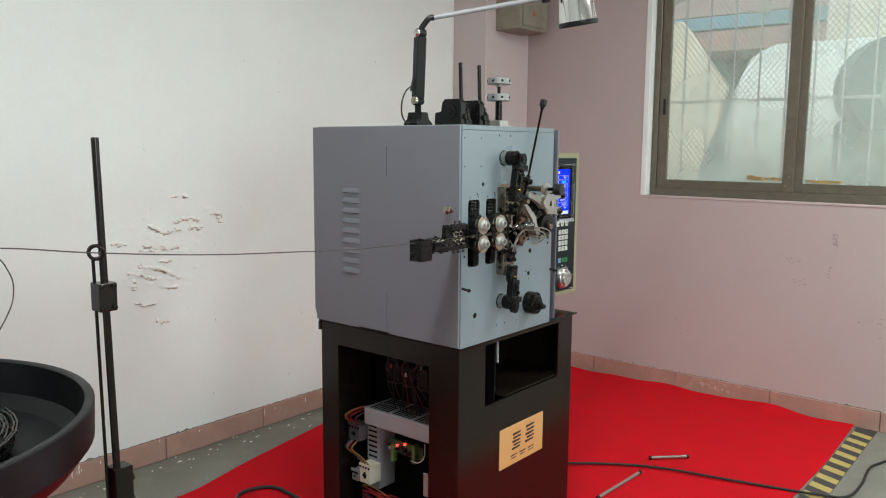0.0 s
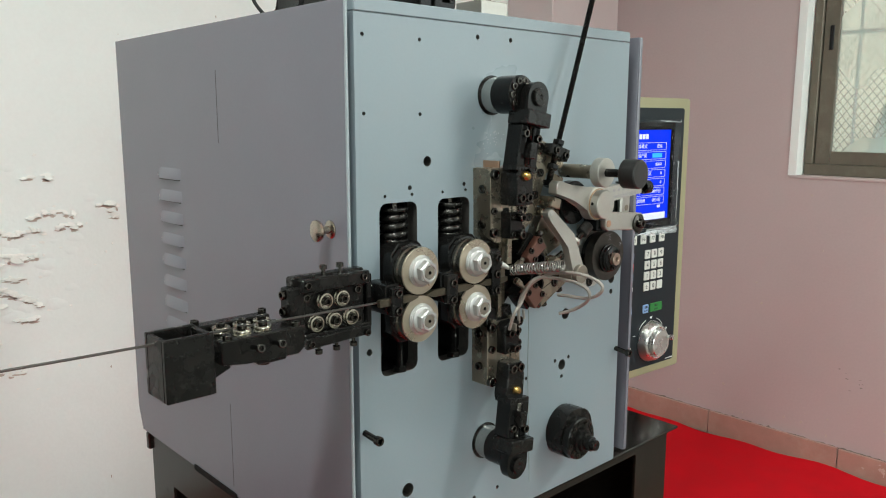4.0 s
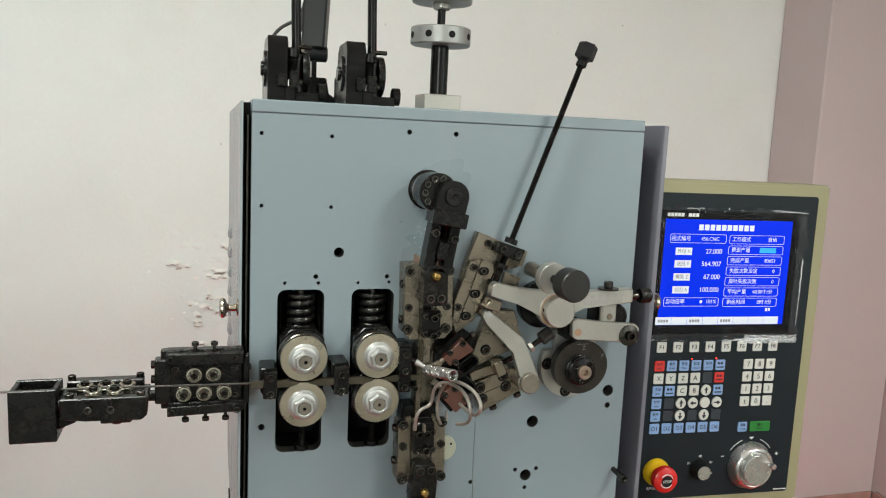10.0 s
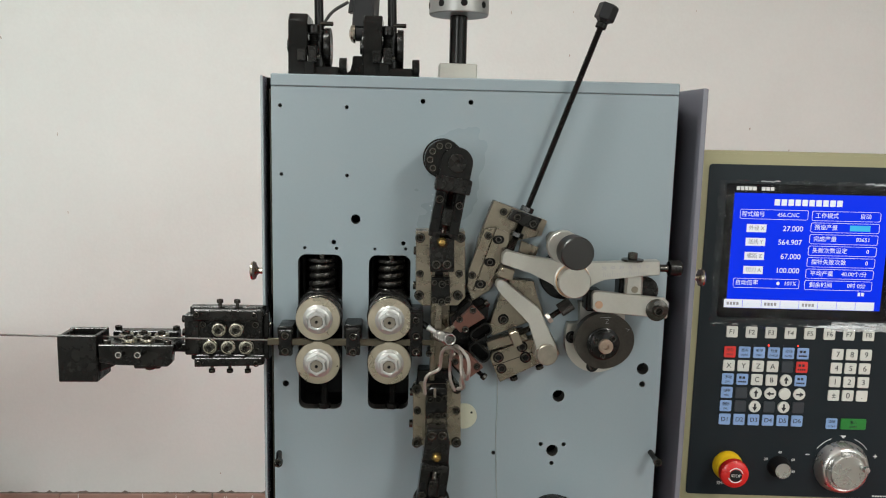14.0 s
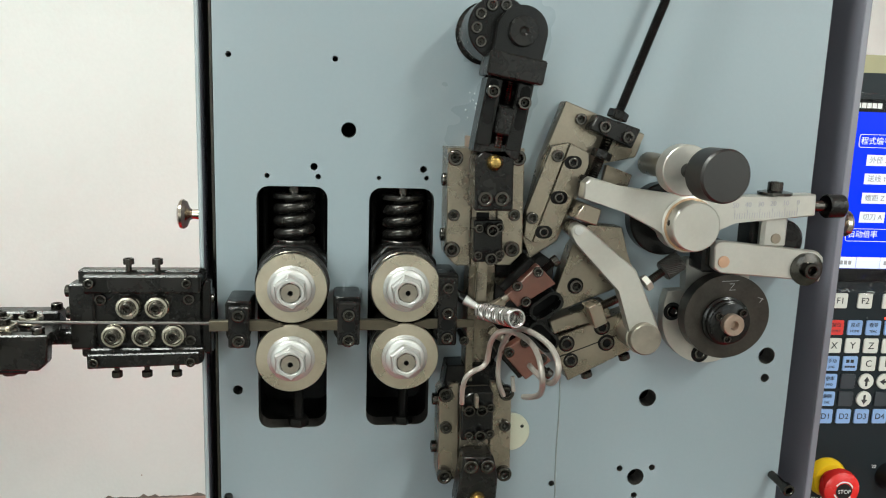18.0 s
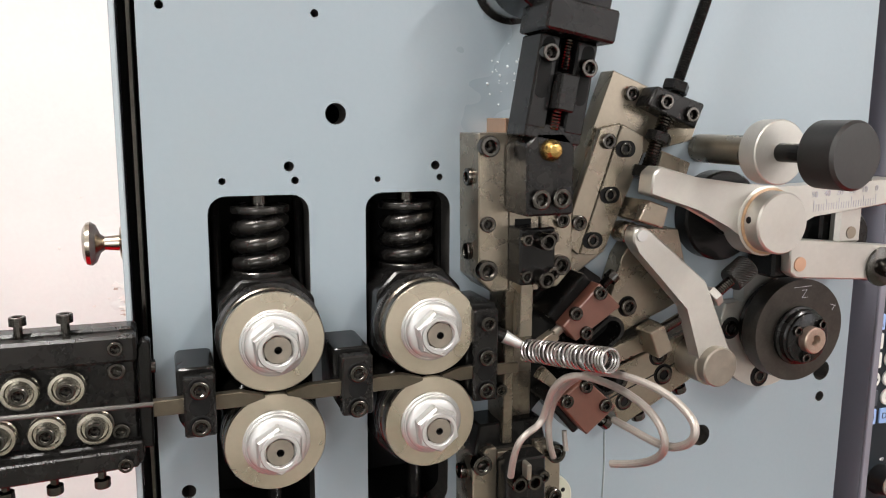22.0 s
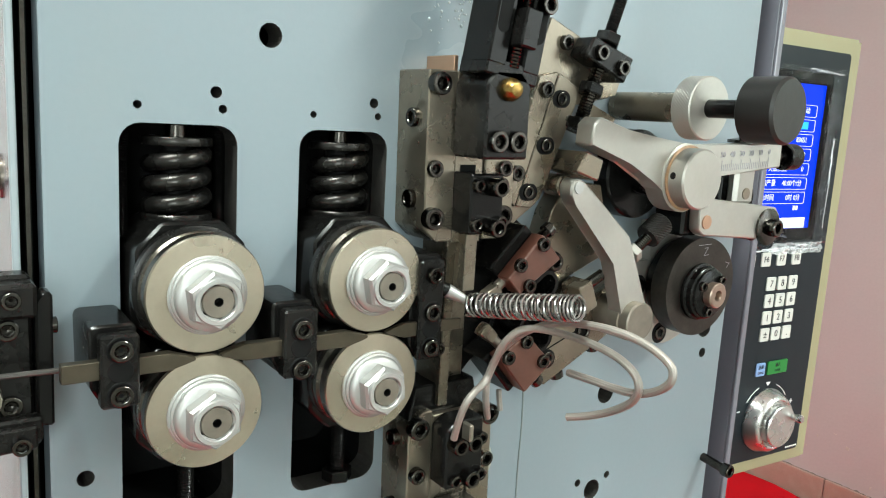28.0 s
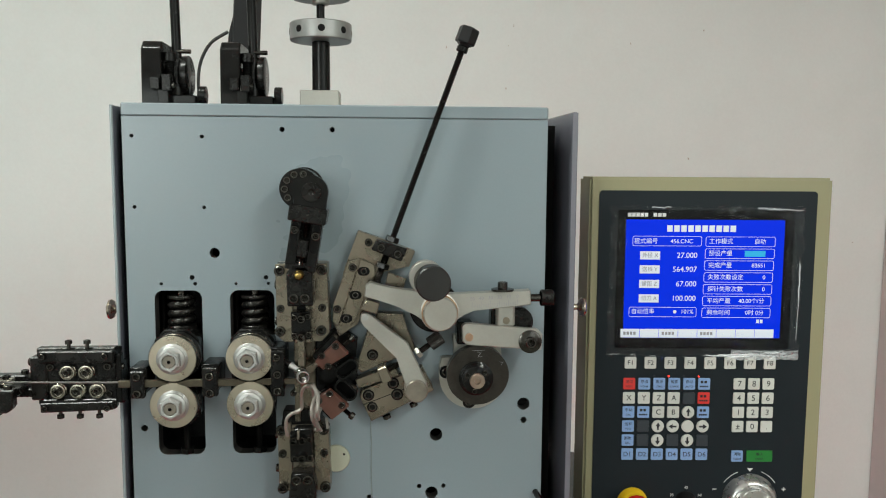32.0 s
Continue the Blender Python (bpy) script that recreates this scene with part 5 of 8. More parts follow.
for a, lab in ((150, "20"), (90, "40"), (30, "60"), (-20, "80")):
    text(lab, 0.0065, flat(KU + 0.0275 * math.cos(radians(a)), KV + 0.026 * math.sin(radians(a)), -0.0017), PALEINK, hmi)
DU, DV = 0.2768, 0.0779
dial = part("hand_wheel", lathe([(0.0465, 0), (0.0470, 0.003), (0.0455, 0.006), (0.0415, 0.017), (0.0385, 0.0205), (0.0360, 0.0215), (0.0335, 0.0205), (0.0335, 0.019), (0, 0.019)], (DU, -0.0012, DV), (0, -1, 0), 56), ALUKNOB, hmi, "satin aluminium pulse hand wheel")
part("cap", lathe([(0.0305, 0), (0.0305, 0.010), (0.0290, 0.0115), (0, 0.0118)], (DU, -0.0206, DV), (0, -1, 0), 48), ALUKNOB, dial)
part("crank_knob", lathe([(0.0042, 0), (0.0048, 0.004), (0.0062, 0.011), (0.0052, 0.0145), (0, 0.015)], (DU + 0.021, -0.0325, DV + 0.012), (0.15, -1, 0.05), 18), ALUKNOB, dial)
part("pointer_mark", prism([(DU - 0.005, DV + 0.056), (DU + 0.005, DV + 0.056), (DU, DV + 0.0505)], -0.0017, -0.0011), PALEINK, hmi, smooth=False)
for s in (-1, 1):
    part("arc_mark", tube([(DU + s * 0.0535 * math.sin(radians(a)), -0.0016, DV + 0.0535 * math.cos(radians(a))) for a in range(22, 56, 4)], 0.0006, 6), PALEINK, hmi)
    part("sign_mark", bx(DU + s * 0.059 - 0.0035, DU + s * 0.059 + 0.0035, -0.0018, -0.0011, DV + 0.019, DV + 0.0204), PALEINK, hmi)
part("sign_mark", bx(DU + 0.0583, DU + 0.0597, -0.0018, -0.0011, DV + 0.0162, DV + 0.0232), PALEINK, hmi)
bars(0.352, 0.0245, 6, 0.028, 0.0022, PALEINK, hmi, -0.0017, 0.2)

post = thing("panel_post", "black round post carrying the operator panel", "post")
part("swivel", rod((0.800, 0.245, 0.880), (0.800, 0.245, 0.9295), 0.045, 30), CAB, post, "black swivel head")
part("column", rod((0.832, 0.245, 0.62), (0.832, 0.245, 0.898), 0.0285, 26), CAB, post)
part("foot_arm", bx(0.745, 0.85, 0.215, 0.275, 0.60, 0.64, 0.004), CAB, post)


# ---- wire feed: four grooved rollers in sprung housings ----

COILBLK = mat("oiled_spring_steel", (0.036, 0.034, 0.032), 0.27, 0.9, var=0.15, scale=60, bump=0.03, dist=0.0002)
ROLLSIDE = mat("oiled_wheel_rim", (0.10, 0.09, 0.075), 0.26, 0.9, var=0.2, scale=60, fine=400, bump=0.05, dist=0.0003)
STUD = mat("dull_stud", (0.235, 0.21, 0.175), 0.42, 0.8, var=0.15, scale=80)


def feed_roller(x, z, upper):
    t = thing("feed_roller", "grooved steel wire feed roller with zinc hex nut", "roller", "feed rollers")
    hw = 0.0288
    pts = [(x - hw, z - 0.020), (x - hw, z + 0.020), (x - 0.016, z + 0.0335), (x + 0.016, z + 0.0335), (x + hw, z + 0.020), (x + hw, z - 0.020), (x + 0.016, z - 0.030), (x - 0.016, z - 0.030)]
    if not upper:
        pts = [(a, 2 * z - b) for a, b in pts][::-1]
    part("bearing_housing", prism(pts, -0.0185, 0.030, 0.0015), OXIDE_DARK, t, "black bearing housing")
    part("flange", lathe([(0, 0), (0.0312, 0), (0.0322 if upper else 0.0306, 0.001), (0.0322 if upper else 0.0306, 0.005), (0.0296, 0.006), (0, 0.006)], (x, -0.0187, z), (0, -1, 0), 48), OXIDE, t)
    wheel = part("wheel", lathe([(0, 0), (0.0297, 0), (0.0305, 0.001), (0.0305, 0.0045), (0.0286, 0.0064), (0.0286, 0.0074), (0.0304, 0.0092), (0.0304, 0.0148), (0.0, 0.0148)], (x, -0.0250, z), (0, -1, 0), 64), ROLLSIDE, t, "dark oiled wheel with wire groove")
    part("wheel_face", lathe([(0.0303, 0.0149), (0.0303, 0.0156), (0.0297, 0.0165), (0.0182, 0.0168), (0, 0.0168)], (x, -0.0250, z), (0, -1, 0), 64), ROLLER, wheel, "ground steel face")
    part("washer", lathe([(0.0200, 0), (0.0202, 0.0014), (0.0195, 0.0020), (0.0191, 0.0020), (0.0191, 0.0034), (0.0184, 0.0040), (0.0180, 0.0040), (0.0178, 0.0054), (0.0170, 0.0064), (0.0150, 0.0076), (0, 0.0076)], (x, -0.0419, z), (0, -1, 0), 44), ZINC, t)
    ph = random.uniform(0, 1)
    part("nut", lathe([(0.0146, 0), (0.0149, 0.001), (0.0149, 0.0068), (0.0136, 0.0086), (0.0098, 0.0086), (0.0090, 0.0080)], (x, -0.0496, z), (0, -1, 0), 6, phase=ph), ZINC, t, smooth=False)
    part("rim", lathe([(0.0119, 0), (0.0119, 0.0089), (0.0113, 0.0098), (0.0094, 0.0098), (0.0089, 0.0092), (0.0089, 0.0060)], (x, -0.0496, z), (0, -1, 0), 32), ZINC, t)
    part("stud", lathe([(0.0081, 0), (0.0081, 0.0086), (0.0076, 0.0091), (0.0022, 0.0091)], (x, -0.0496, z), (0, -1, 0), 28), STUD, t)
    part("centre_hole", lathe([(0.0023, 0.0093), (0.0019, 0.004), (0, 0.004)], (x, -0.0496, z), (0, -1, 0), 14), BLACK_IN, t)
    # blackened ring for the shade between nut and stud
    part("seat_ring", lathe([(0.0092, 0.0070), (0.0080, 0.0070)], (x, -0.0496, z), (0, -1, 0), 28), BLACK_IN, t)
    if upper:
        part("pressure_spring", coil((x, 0.012, z + 0.0345), (0, 0, 1), 0.0139, 3.1, 0.0350, 0.0050, 14, 24), COILBLK, t, "black oiled compression spring")
        part("spring_stud", rod((x, 0.012, z + 0.0725), (x, 0.012, 1.4024), 0.0058, 18), SCREW, t)
        # black core added for the shade between the coils
        part("spring_core_shade", rod((x, 0.012, z + 0.030), (x, 0.012, z + 0.0724), 0.0078, 18), BLACK_IN, t)
        part("spring_seat", lathe([(0.0188, 0), (0.0190, 0.0005), (0.0190, 0.0042), (0.0184, 0.0050), (0.008, 0.0050), (0, 0.0050)], (x, 0.012, z + 0.0300), (0, 0, 1), 28), COILBLK, t)
        part("end_coil", lathe([(0.0080, 0), (0.0186, 0), (0.0190, 0.0008), (0.0190, 0.0036), (0.0186, 0.0042), (0.0080, 0.0042)], (x, 0.012, z + 0.0715), (0, 0, 1), 32), COILBLK, t, "ground flat spring end")
        for s in (-1, 1):
            bolt_thread((x + s * 0.0262, 0.020, z + 0.02), (x + s * 0.0262, 0.020, 1.4022), 0.0032, OXIDE_DARK, t, "guide_thread")
    else:
        bolt_thread((x + 0.004, 0.006, 1.1775), (x + 0.004, 0.006, z - 0.030), 0.0050, OXIDE_DARK, t, "jack_screw")
        hexnut((x + 0.004, 0.006, 1.1772), (0, 0, 1), 0.0098, 0.008, OXIDE_DARK, t)
    return t


for rx, rz, up in ((0.0672, 1.3197, True), (0.1650, 1.3196, True), (0.0669, 1.2580, False), (0.1649, 1.2581, False)):
    feed_roller(rx, rz, up)

# guide blocks between the rollers, each holding a blade that tapers into the roller gaps
ZW = 1.2882
for i, (a, b, zt, zb, yf, x0, x1) in enumerate(((0.0128, 0.0338, 1.3085, 1.2700, -0.0495, -0.0008, 0.0605), (0.1035, 0.1262, 1.3120, 1.2715, -0.0495, 0.0735, 0.1585), (0.1905, 0.2110, 1.3330, 1.2690, -0.0455, 0.1720, 0.2260))):
    g = thing("wire_guide_block", "black steel wire guide block with two cap screws", "guide block", "wire guides")
    part("body", prism([(a - 0.001, zt - 0.002), (a + 0.001, zt), (b - 0.002, zt), (b, zt - 0.002), (b - 0.0008, zb + 0.010), (b - 0.005, zb), (a + 0.004, zb), (a - 0.0005, zb + 0.008)], -0.0400, 0.0, 0.0012), OXIDE_DARK, g)
    part("clamp", bx(a + 0.0025, b - 0.001, yf, -0.0405, zb, zt - 0.003, 0.0012), OXIDE, g)
    blade = [(x0, ZW - 0.0045), (x0, ZW + 0.0045)] if i < 1 else [(x0, ZW - 0.0008), (x0, ZW + 0.0008), (x0 + 0.006, ZW + 0.0024), (x0 + 0.0125, ZW + 0.0045)]
    blade += [(x1 - 0.0125, ZW + 0.0045), (x1 - 0.006, ZW + 0.0024), (x1, ZW + 0.0008), (x1, ZW - 0.0008), (x1 - 0.006, ZW - 0.0024), (x1 - 0.0125, ZW - 0.0045)] if i < 2 else [(x1, ZW + 0.0033), (x1, ZW - 0.0033)]
    blade += [] if i < 1 else [(x0 + 0.0125, ZW - 0.0045), (x0 + 0.006, ZW - 0.0024)]
    part("guide_blade", prism(blade, -0.0455 if i < 2 else -0.0430, -0.0395, 0.0004), BLADE, g, "tapered oily steel guide blade")
    xc = (a + 0.0025 + b - 0.001) / 2
    for zz in (1.2985, 1.2765):
        # black discs on the face give the shade of seat and recess
        part("screw_seat", lathe([(0.0066, 0), (0.0062, 0.0004), (0, 0.0005)], (xc, yf, zz), (0, -1, 0), 22), BLACK_IN, g)
        screw(xc, yf + 0.0008, zz, 0.0054, g, h=0.75)
    part("recess_shade", lathe([(0.0060, 0), (0.0056, 0.0003), (0, 0.0004)], (xc, yf, 1.2885), (0, -1, 0), 22), BLACK_IN, g)
    if i == 2:
        screw(0.2010, yf, 1.3215, 0.0050, g)

# ---- wire straightener: two sets of small rollers and an inlet box ----
WYR = -0.037
SMALLR = mat("oiled_roller_steel", (0.40, 0.37, 0.31), 0.24, 0.95, var=0.1, scale=60, bump=0.03, dist=0.0002, rvar=0.3)
st = thing("wire_straightener", "black two-plane wire straightener with grooved steel rollers", "straightener")


def small_roller(x, y, z, d, parent, r=0.0098):
    w = part("straightening_roller", lathe([(0.0045, 0), (r * 0.93, 0), (r, 0.0008), (r, 0.0020), (r * 0.84, 0.0034), (r, 0.0048), (r, 0.0062), (r * 0.94, 0.0072), (r * 0.76, 0.0074), (r * 0.70, 0.0058), (0.0045, 0.0056)], (x, y, z), d, 30), SMALLR, parent, "small grooved steel roller")
    v = Vector((x, y, z)) + Vector(d) * 0.0072
    screw(v.x, v.y, v.z, 0.0050, w, d, 0.9)
    return w


mb = part("mount_block", prism([(-0.0090, 1.2600), (-0.0015, 1.2590), (-0.0010, 1.3235), (-0.0050, 1.3250), (-0.0085, 1.3200)], -0.0300, -0.0190, 0.0012), OXIDE_DARK, st)
part("mount_foot", bx(-0.0068, -0.0020, -0.0188, 0.0, 1.2560, 1.3120, 0.001), OXIDE_DARK, st)
screw(-0.0012, -0.0245, 1.3070, 0.0040, mb, (1, 0, 0), 0.6)
vp = part("upright_plate", bx(-0.1090, -0.0095, -0.0255, -0.0120, 1.2560, 1.3320, 0.0015), OXIDE, st, "black upright roller plate")
part("neck", bx(-0.1160, -0.0960, -0.0300, -0.0110, 1.2640, 1.3210, 0.0015), OXIDE, st)
top = part("top_bar", bx(-0.1027, -0.0083, -0.0370, -0.0020, 1.3140, 1.3300, 0.0018), OXIDE, st)
low = part("bottom_bar", prism([(-0.1000, 1.2520), (-0.0090, 1.2520), (-0.0070, 1.2560), (-0.0070, 1.2660), (-0.1000, 1.2660)], -0.0345, -0.0258, 0.0012), OXIDE, st)
part("bottom_lip", prism([(-0.1010, 1.2500), (-0.0100, 1.2530), (-0.0100, 1.2640), (-0.1010, 1.2625)], -0.0400, -0.0347, 0.001), OXIDE, st)
for sx, sz in ((0.0, 0.0), (1.0, 0.0)):
    screw(-0.0965 + sx * 0.0775, -0.0370, 1.3235, 0.0042, top)
    screw(-0.0950 + sx * 0.078, -0.0395, 1.2560, 0.0042, low)
    screw(-0.0915 + sx * 0.0718, -0.0255, 1.3070, 0.0050, vp, h=0.6)
screw(-0.0192, -0.0255, 1.2704, 0.0050, vp, h=0.6)
for px in (-0.0688, -0.0455):
    small_roller(px, -0.0258, 1.3008, (0, -1, 0), st)
    part("shank", rod((px + 0.001, -0.026, 1.3295), (px + 0.001, -0.026, 1.3380), 0.0023, 10), SCREW, top)
    screw(px + 0.001, -0.026, 1.3375, 0.0044, top, (0, 0, 1), 1.1)
for px in (-0.0815, -0.0570, -0.0325):
    small_roller(px, -0.0258, 1.2760, (0, -1, 0), st)
    part("shank", rod((px + 0.002, -0.031, 1.2440), (px + 0.002, -0.031, 1.2525), 0.0023, 10), SCREW, low)
    screw(px + 0.002, -0.031, 1.2450, 0.0044, low, (0, 0, -1), 1.1)
screw(-0.1160, -0.0200, 1.3130, 0.0052, st, (-1, 0, 0), 0.9)
screw(-0.1160, -0.0200, 1.2940, 0.0052, st, (-1, 0, 0), 0.9)
part("link_bar", bx(-0.1420, -0.1150, -0.0280, -0.0160, 1.2680, 1.2790, 0.001), OXIDE, st)
hp = part("flat_plate", bx(-0.2219, -0.1220, -0.0600, -0.0080, 1.2760, 1.2850, 0.0015), OXIDE, st, "black flat roller plate")
fr = part("front_bar", prism([(-0.2176, 1.2640), (-0.1900, 1.2610), (-0.1290, 1.2590), (-0.1220, 1.2650), (-0.1200, 1.2885), (-0.2176, 1.2885)], -0.0690, -0.0570, 0.0012), OXIDE, st)
part("rear_bar", bx(-0.2190, -0.1300, -0.0120, 0.0060, 1.2740, 1.2925, 0.0015), OXIDE, st)
part("lower_plate", bx(-0.1750, -0.1400, -0.0620, -0.0150, 1.2540, 1.2755, 0.0015), OXIDE, st)
screw(-0.1585, -0.0450, 1.2540, 0.0065, st, (0, 0, -1), 0.8)
for i, xx in enumerate((-0.1960, -0.1720, -0.1480)):
    small_roller(xx, -0.0250, 1.2852, (0, 0, 1), st)
for i, xx in enumerate((-0.1840, -0.1600)):
    small_roller(xx, -0.0480, 1.2852, (0, 0, 1), st)
for xx, yy, zz in ((-0.2144, -0.002, 1.2925), (-0.1347, -0.002, 1.2925), (-0.2080, -0.063, 1.2885), (-0.1290, -0.063, 1.2885)):
    screw(xx, yy, zz, 0.0048, st, (0, 0, 1), 1.1)
for xx in (-0.1845, -0.1600):
    part("shank", rod((xx, -0.0690, 1.2775), (xx, -0.0850, 1.2800), 0.0025, 10), SCREW, fr)
    screw(xx, -0.0845, 1.2800, 0.0045, fr, (0, -1, 0.15))
BX0, BX1, BY0, BY1, BZ0, BZ1 = -0.2730, -0.2220, -0.0630, -0.0160, 1.2355, 1.2990
box = part("inlet_box", bx(BX0, BX1, BY0, BY0 + 0.006, BZ0, BZ1, 0.001), OXIDE, st, "black open-topped inlet box")
part("box_wall", bx(BX0, BX1, BY1 - 0.006, BY1, BZ0, BZ1, 0.001), OXIDE, box)
part("box_wall", bx(BX0, BX0 + 0.006, BY0 + 0.0061, BY1 - 0.0061, BZ0, BZ1 - 0.001, 0.001), OXIDE, box)
part("box_wall", bx(BX1 - 0.006, BX1, BY0 + 0.0061, BY1 - 0.0061, BZ0, BZ1 - 0.001, 0.001), OXIDE, box)
part("box_floor", bx(BX0 + 0.006, BX1 - 0.006, BY0 + 0.006, BY1 - 0.006, BZ0 + 0.001, BZ0 + 0.012), OXIDE, box)
part("box_foot", prism([(-0.2218, 1.2480), (-0.2218, 1.2755), (-0.2020, 1.2755), (-0.2020, 1.2560)], -0.0560, -0.0240, 0.001), OXIDE, st)

# ---- upper and lower slides with their cranks ----


up = thing("upper_slide", "ground steel upper tool slide with black clamp blocks", "tool slide", "tool slides")
pl = part("base_plate", prism([(0.1987, 1.4413), (0.2196, 1.4417), (0.2216, 1.3387), (0.2092, 1.3385), (0.2002, 1.3474)], -0.0340, 0.0, 0.0008), NICKEL, up, "ground steel rail")
pr = part("base_plate", prism([(0.2427, 1.4421), (0.2658, 1.4424), (0.2684, 1.3506), (0.2576, 1.3391), (0.2451, 1.3390)], -0.0340, 0.0, 0.0008), NICKEL, up, "ground steel rail")
part("gib", bx(0.2185, 0.2215, -0.0300, 0.0, 1.3460, 1.4510, 0.0004), COPPER, up, "copper gib strip")
sl = part("slider", prism([(0.2203, 1.4417), (0.2420, 1.4420), (0.2444, 1.3374), (0.2224, 1.3372)], -0.0325, -0.0020, 0.0006), NICKEL, up)
part("tool_bar", bx(0.2275, 0.2362, -0.0410, -0.0270, 1.3080, 1.3440, 0.0006), NICKEL, up, "slim steel cutting tool")
part("shank", rod((0.2198, 0.0, 1.2687), (0.2198, -0.0262, 1.2687), 0.0026, 12), SCREW, up)
screw(0.2198, -0.0260, 1.2687, 0.0044, up, h=1.1)
part("tool_bar", bx(0.2215, 0.2285, -0.0300, -0.0060, 1.2300, 1.3440, 0.0006), SEAT, up)
part("tool_bed", prism([(0.2485, 1.3450), (0.2830, 1.3520), (0.3040, 1.3380), (0.3000, 1.3000), (0.3050, 1.2760), (0.2640, 1.2620), (0.2485, 1.2420)], -0.0150, 0.0, 0.001), OXIDE_DARK, up, "black oily tool bed")
part("tool_seat", bx(0.2225, 0.2480, -0.0180, 0.0, 1.2280, 1.3450, 0.001), SEAT, up, "oily ground steel tool seat")
for q in ((0.2046, 1.4333), (0.2593, 1.4342), (0.2045, 1.3537), (0.2577, 1.3544)):
    screw(q[0], -0.0340, q[1], 0.0068, up, h=0.9)
for q in ((0.2054, 1.3834), (0.2591, 1.3842)):
    screw(q[0], -0.0335, q[1], 0.0052, up, h=0.7)
for zz in (1.4130, 1.3640):
    screw(0.2010 + 0.0005, -0.0190, zz, 0.0058, up, (-1, 0, 0), 0.9)
    hexnut((0.2045, -0.0190, zz), (-1, 0, 0), 0.0075, 0.004, SCREW, up)
cl = part("clamp_block", prism([(0.2179, 1.3914), (0.2170, 1.4344), (0.2232, 1.4423), (0.2421, 1.4426), (0.2494, 1.4349), (0.2504, 1.3919)], -0.0660, -0.0345, 0.0014), OXIDE, up, "black clamp block with a brass oil cap")
gx, gz = 0.2328, 1.4317
part("oil_cap", lathe([(0.0068, 0), (0.0068, 0.002), (0.0062, 0.0045), (0.0040, 0.0075), (0, 0.0088)], (gx, -0.0658, gz), (0, -1, 0), 24), BRASS, cl, "oily brass dome")
for q in ((0.2261, 1.4020), (0.2402, 1.4022)):
    screw(q[0], -0.0655, q[1], 0.0064, cl, h=0.7)
tb = part("tool_holder", prism([(0.2211, 1.3454), (0.2204, 1.3821), (0.2454, 1.3825), (0.2463, 1.3457)], -0.0520, -0.0328, 0.0012), OXIDE_DARK, up, "black tool holder block")
for q, rr in (((0.2248, 1.3751), 0.0040), ((0.2346, 1.3746), 0.0056), ((0.2420, 1.3761), 0.0042), ((0.2246, 1.3516), 0.0040), ((0.2344, 1.3505), 0.0056), ((0.2432, 1.3526), 0.0042)):
    screw(q[0], -0.0518, q[1], rr, tb, h=2.2 if rr > 0.005 else 1.0)
part("key_slot", bx(0.2258, 0.2372, -0.0332, -0.0322, 1.3800, 1.3860), BLACK_IN, up)

# crank and connecting rod above


RINGST = mat("polished_ring_steel", (0.46, 0.45, 0.43), 0.22, 1.0, var=0.08, scale=40, bump=0.02, dist=0.0002)


def crank(cx, cz, px, pz, label, flip):
    t = thing("crank_drive", label, "crank", "crank drives")
    part("flange_ring", lathe([(0.0272, 0), (0.0272, 0.0012), (0.0240, 0.0014)], (cx, 0.0, cz), (0, -1, 0), 48), OXIDE, t)
    part("bearing_ring", lathe([(0.0244, 0.0008), (0.0243, 0.021), (0, 0.021)], (cx, 0.0, cz), (0, -1, 0), 48), RINGST, t, "bright steel bearing ring")
    disc = part("crank_disc", lathe([(0.0248, 0), (0.0256, 0.001), (0.0256, 0.0340), (0.0246, 0.0352), (0, 0.0352)], (cx, -0.0212, cz), (0, -1, 0), 48), OXIDE_DARK, t, "black crank disc with cap screws")
    base = math.degrees(math.atan2(pz - cz, px - cx))
    for k in range(6):
        a = radians(base + 50 + k * 36) if flip > 0 else radians(base - 50 - k * 36)
        screw(cx + 0.0185 * math.cos(a), -0.0560, cz + 0.0185 * math.sin(a), 0.0048, disc, h=0.6)
    return t


ct = crank(0.2340, 1.5399, 0.2514, 1.5362, "upper crank drive with black disc and connecting rod", 1)
CPX, CPZ = 0.2502, 1.5363
ax = Vector((0.2353, 1.4464)) - Vector((CPX, CPZ))
LA = Matrix.Translation((CPX, 0, CPZ)) @ Matrix.Rotation(-math.atan2(ax.x, -ax.y), 4, "Y")


def arm(bm, name, mt, label="", m=LA, parent=ct):
    bm.transform(m)
    return part(name, bm, mt, parent, label)


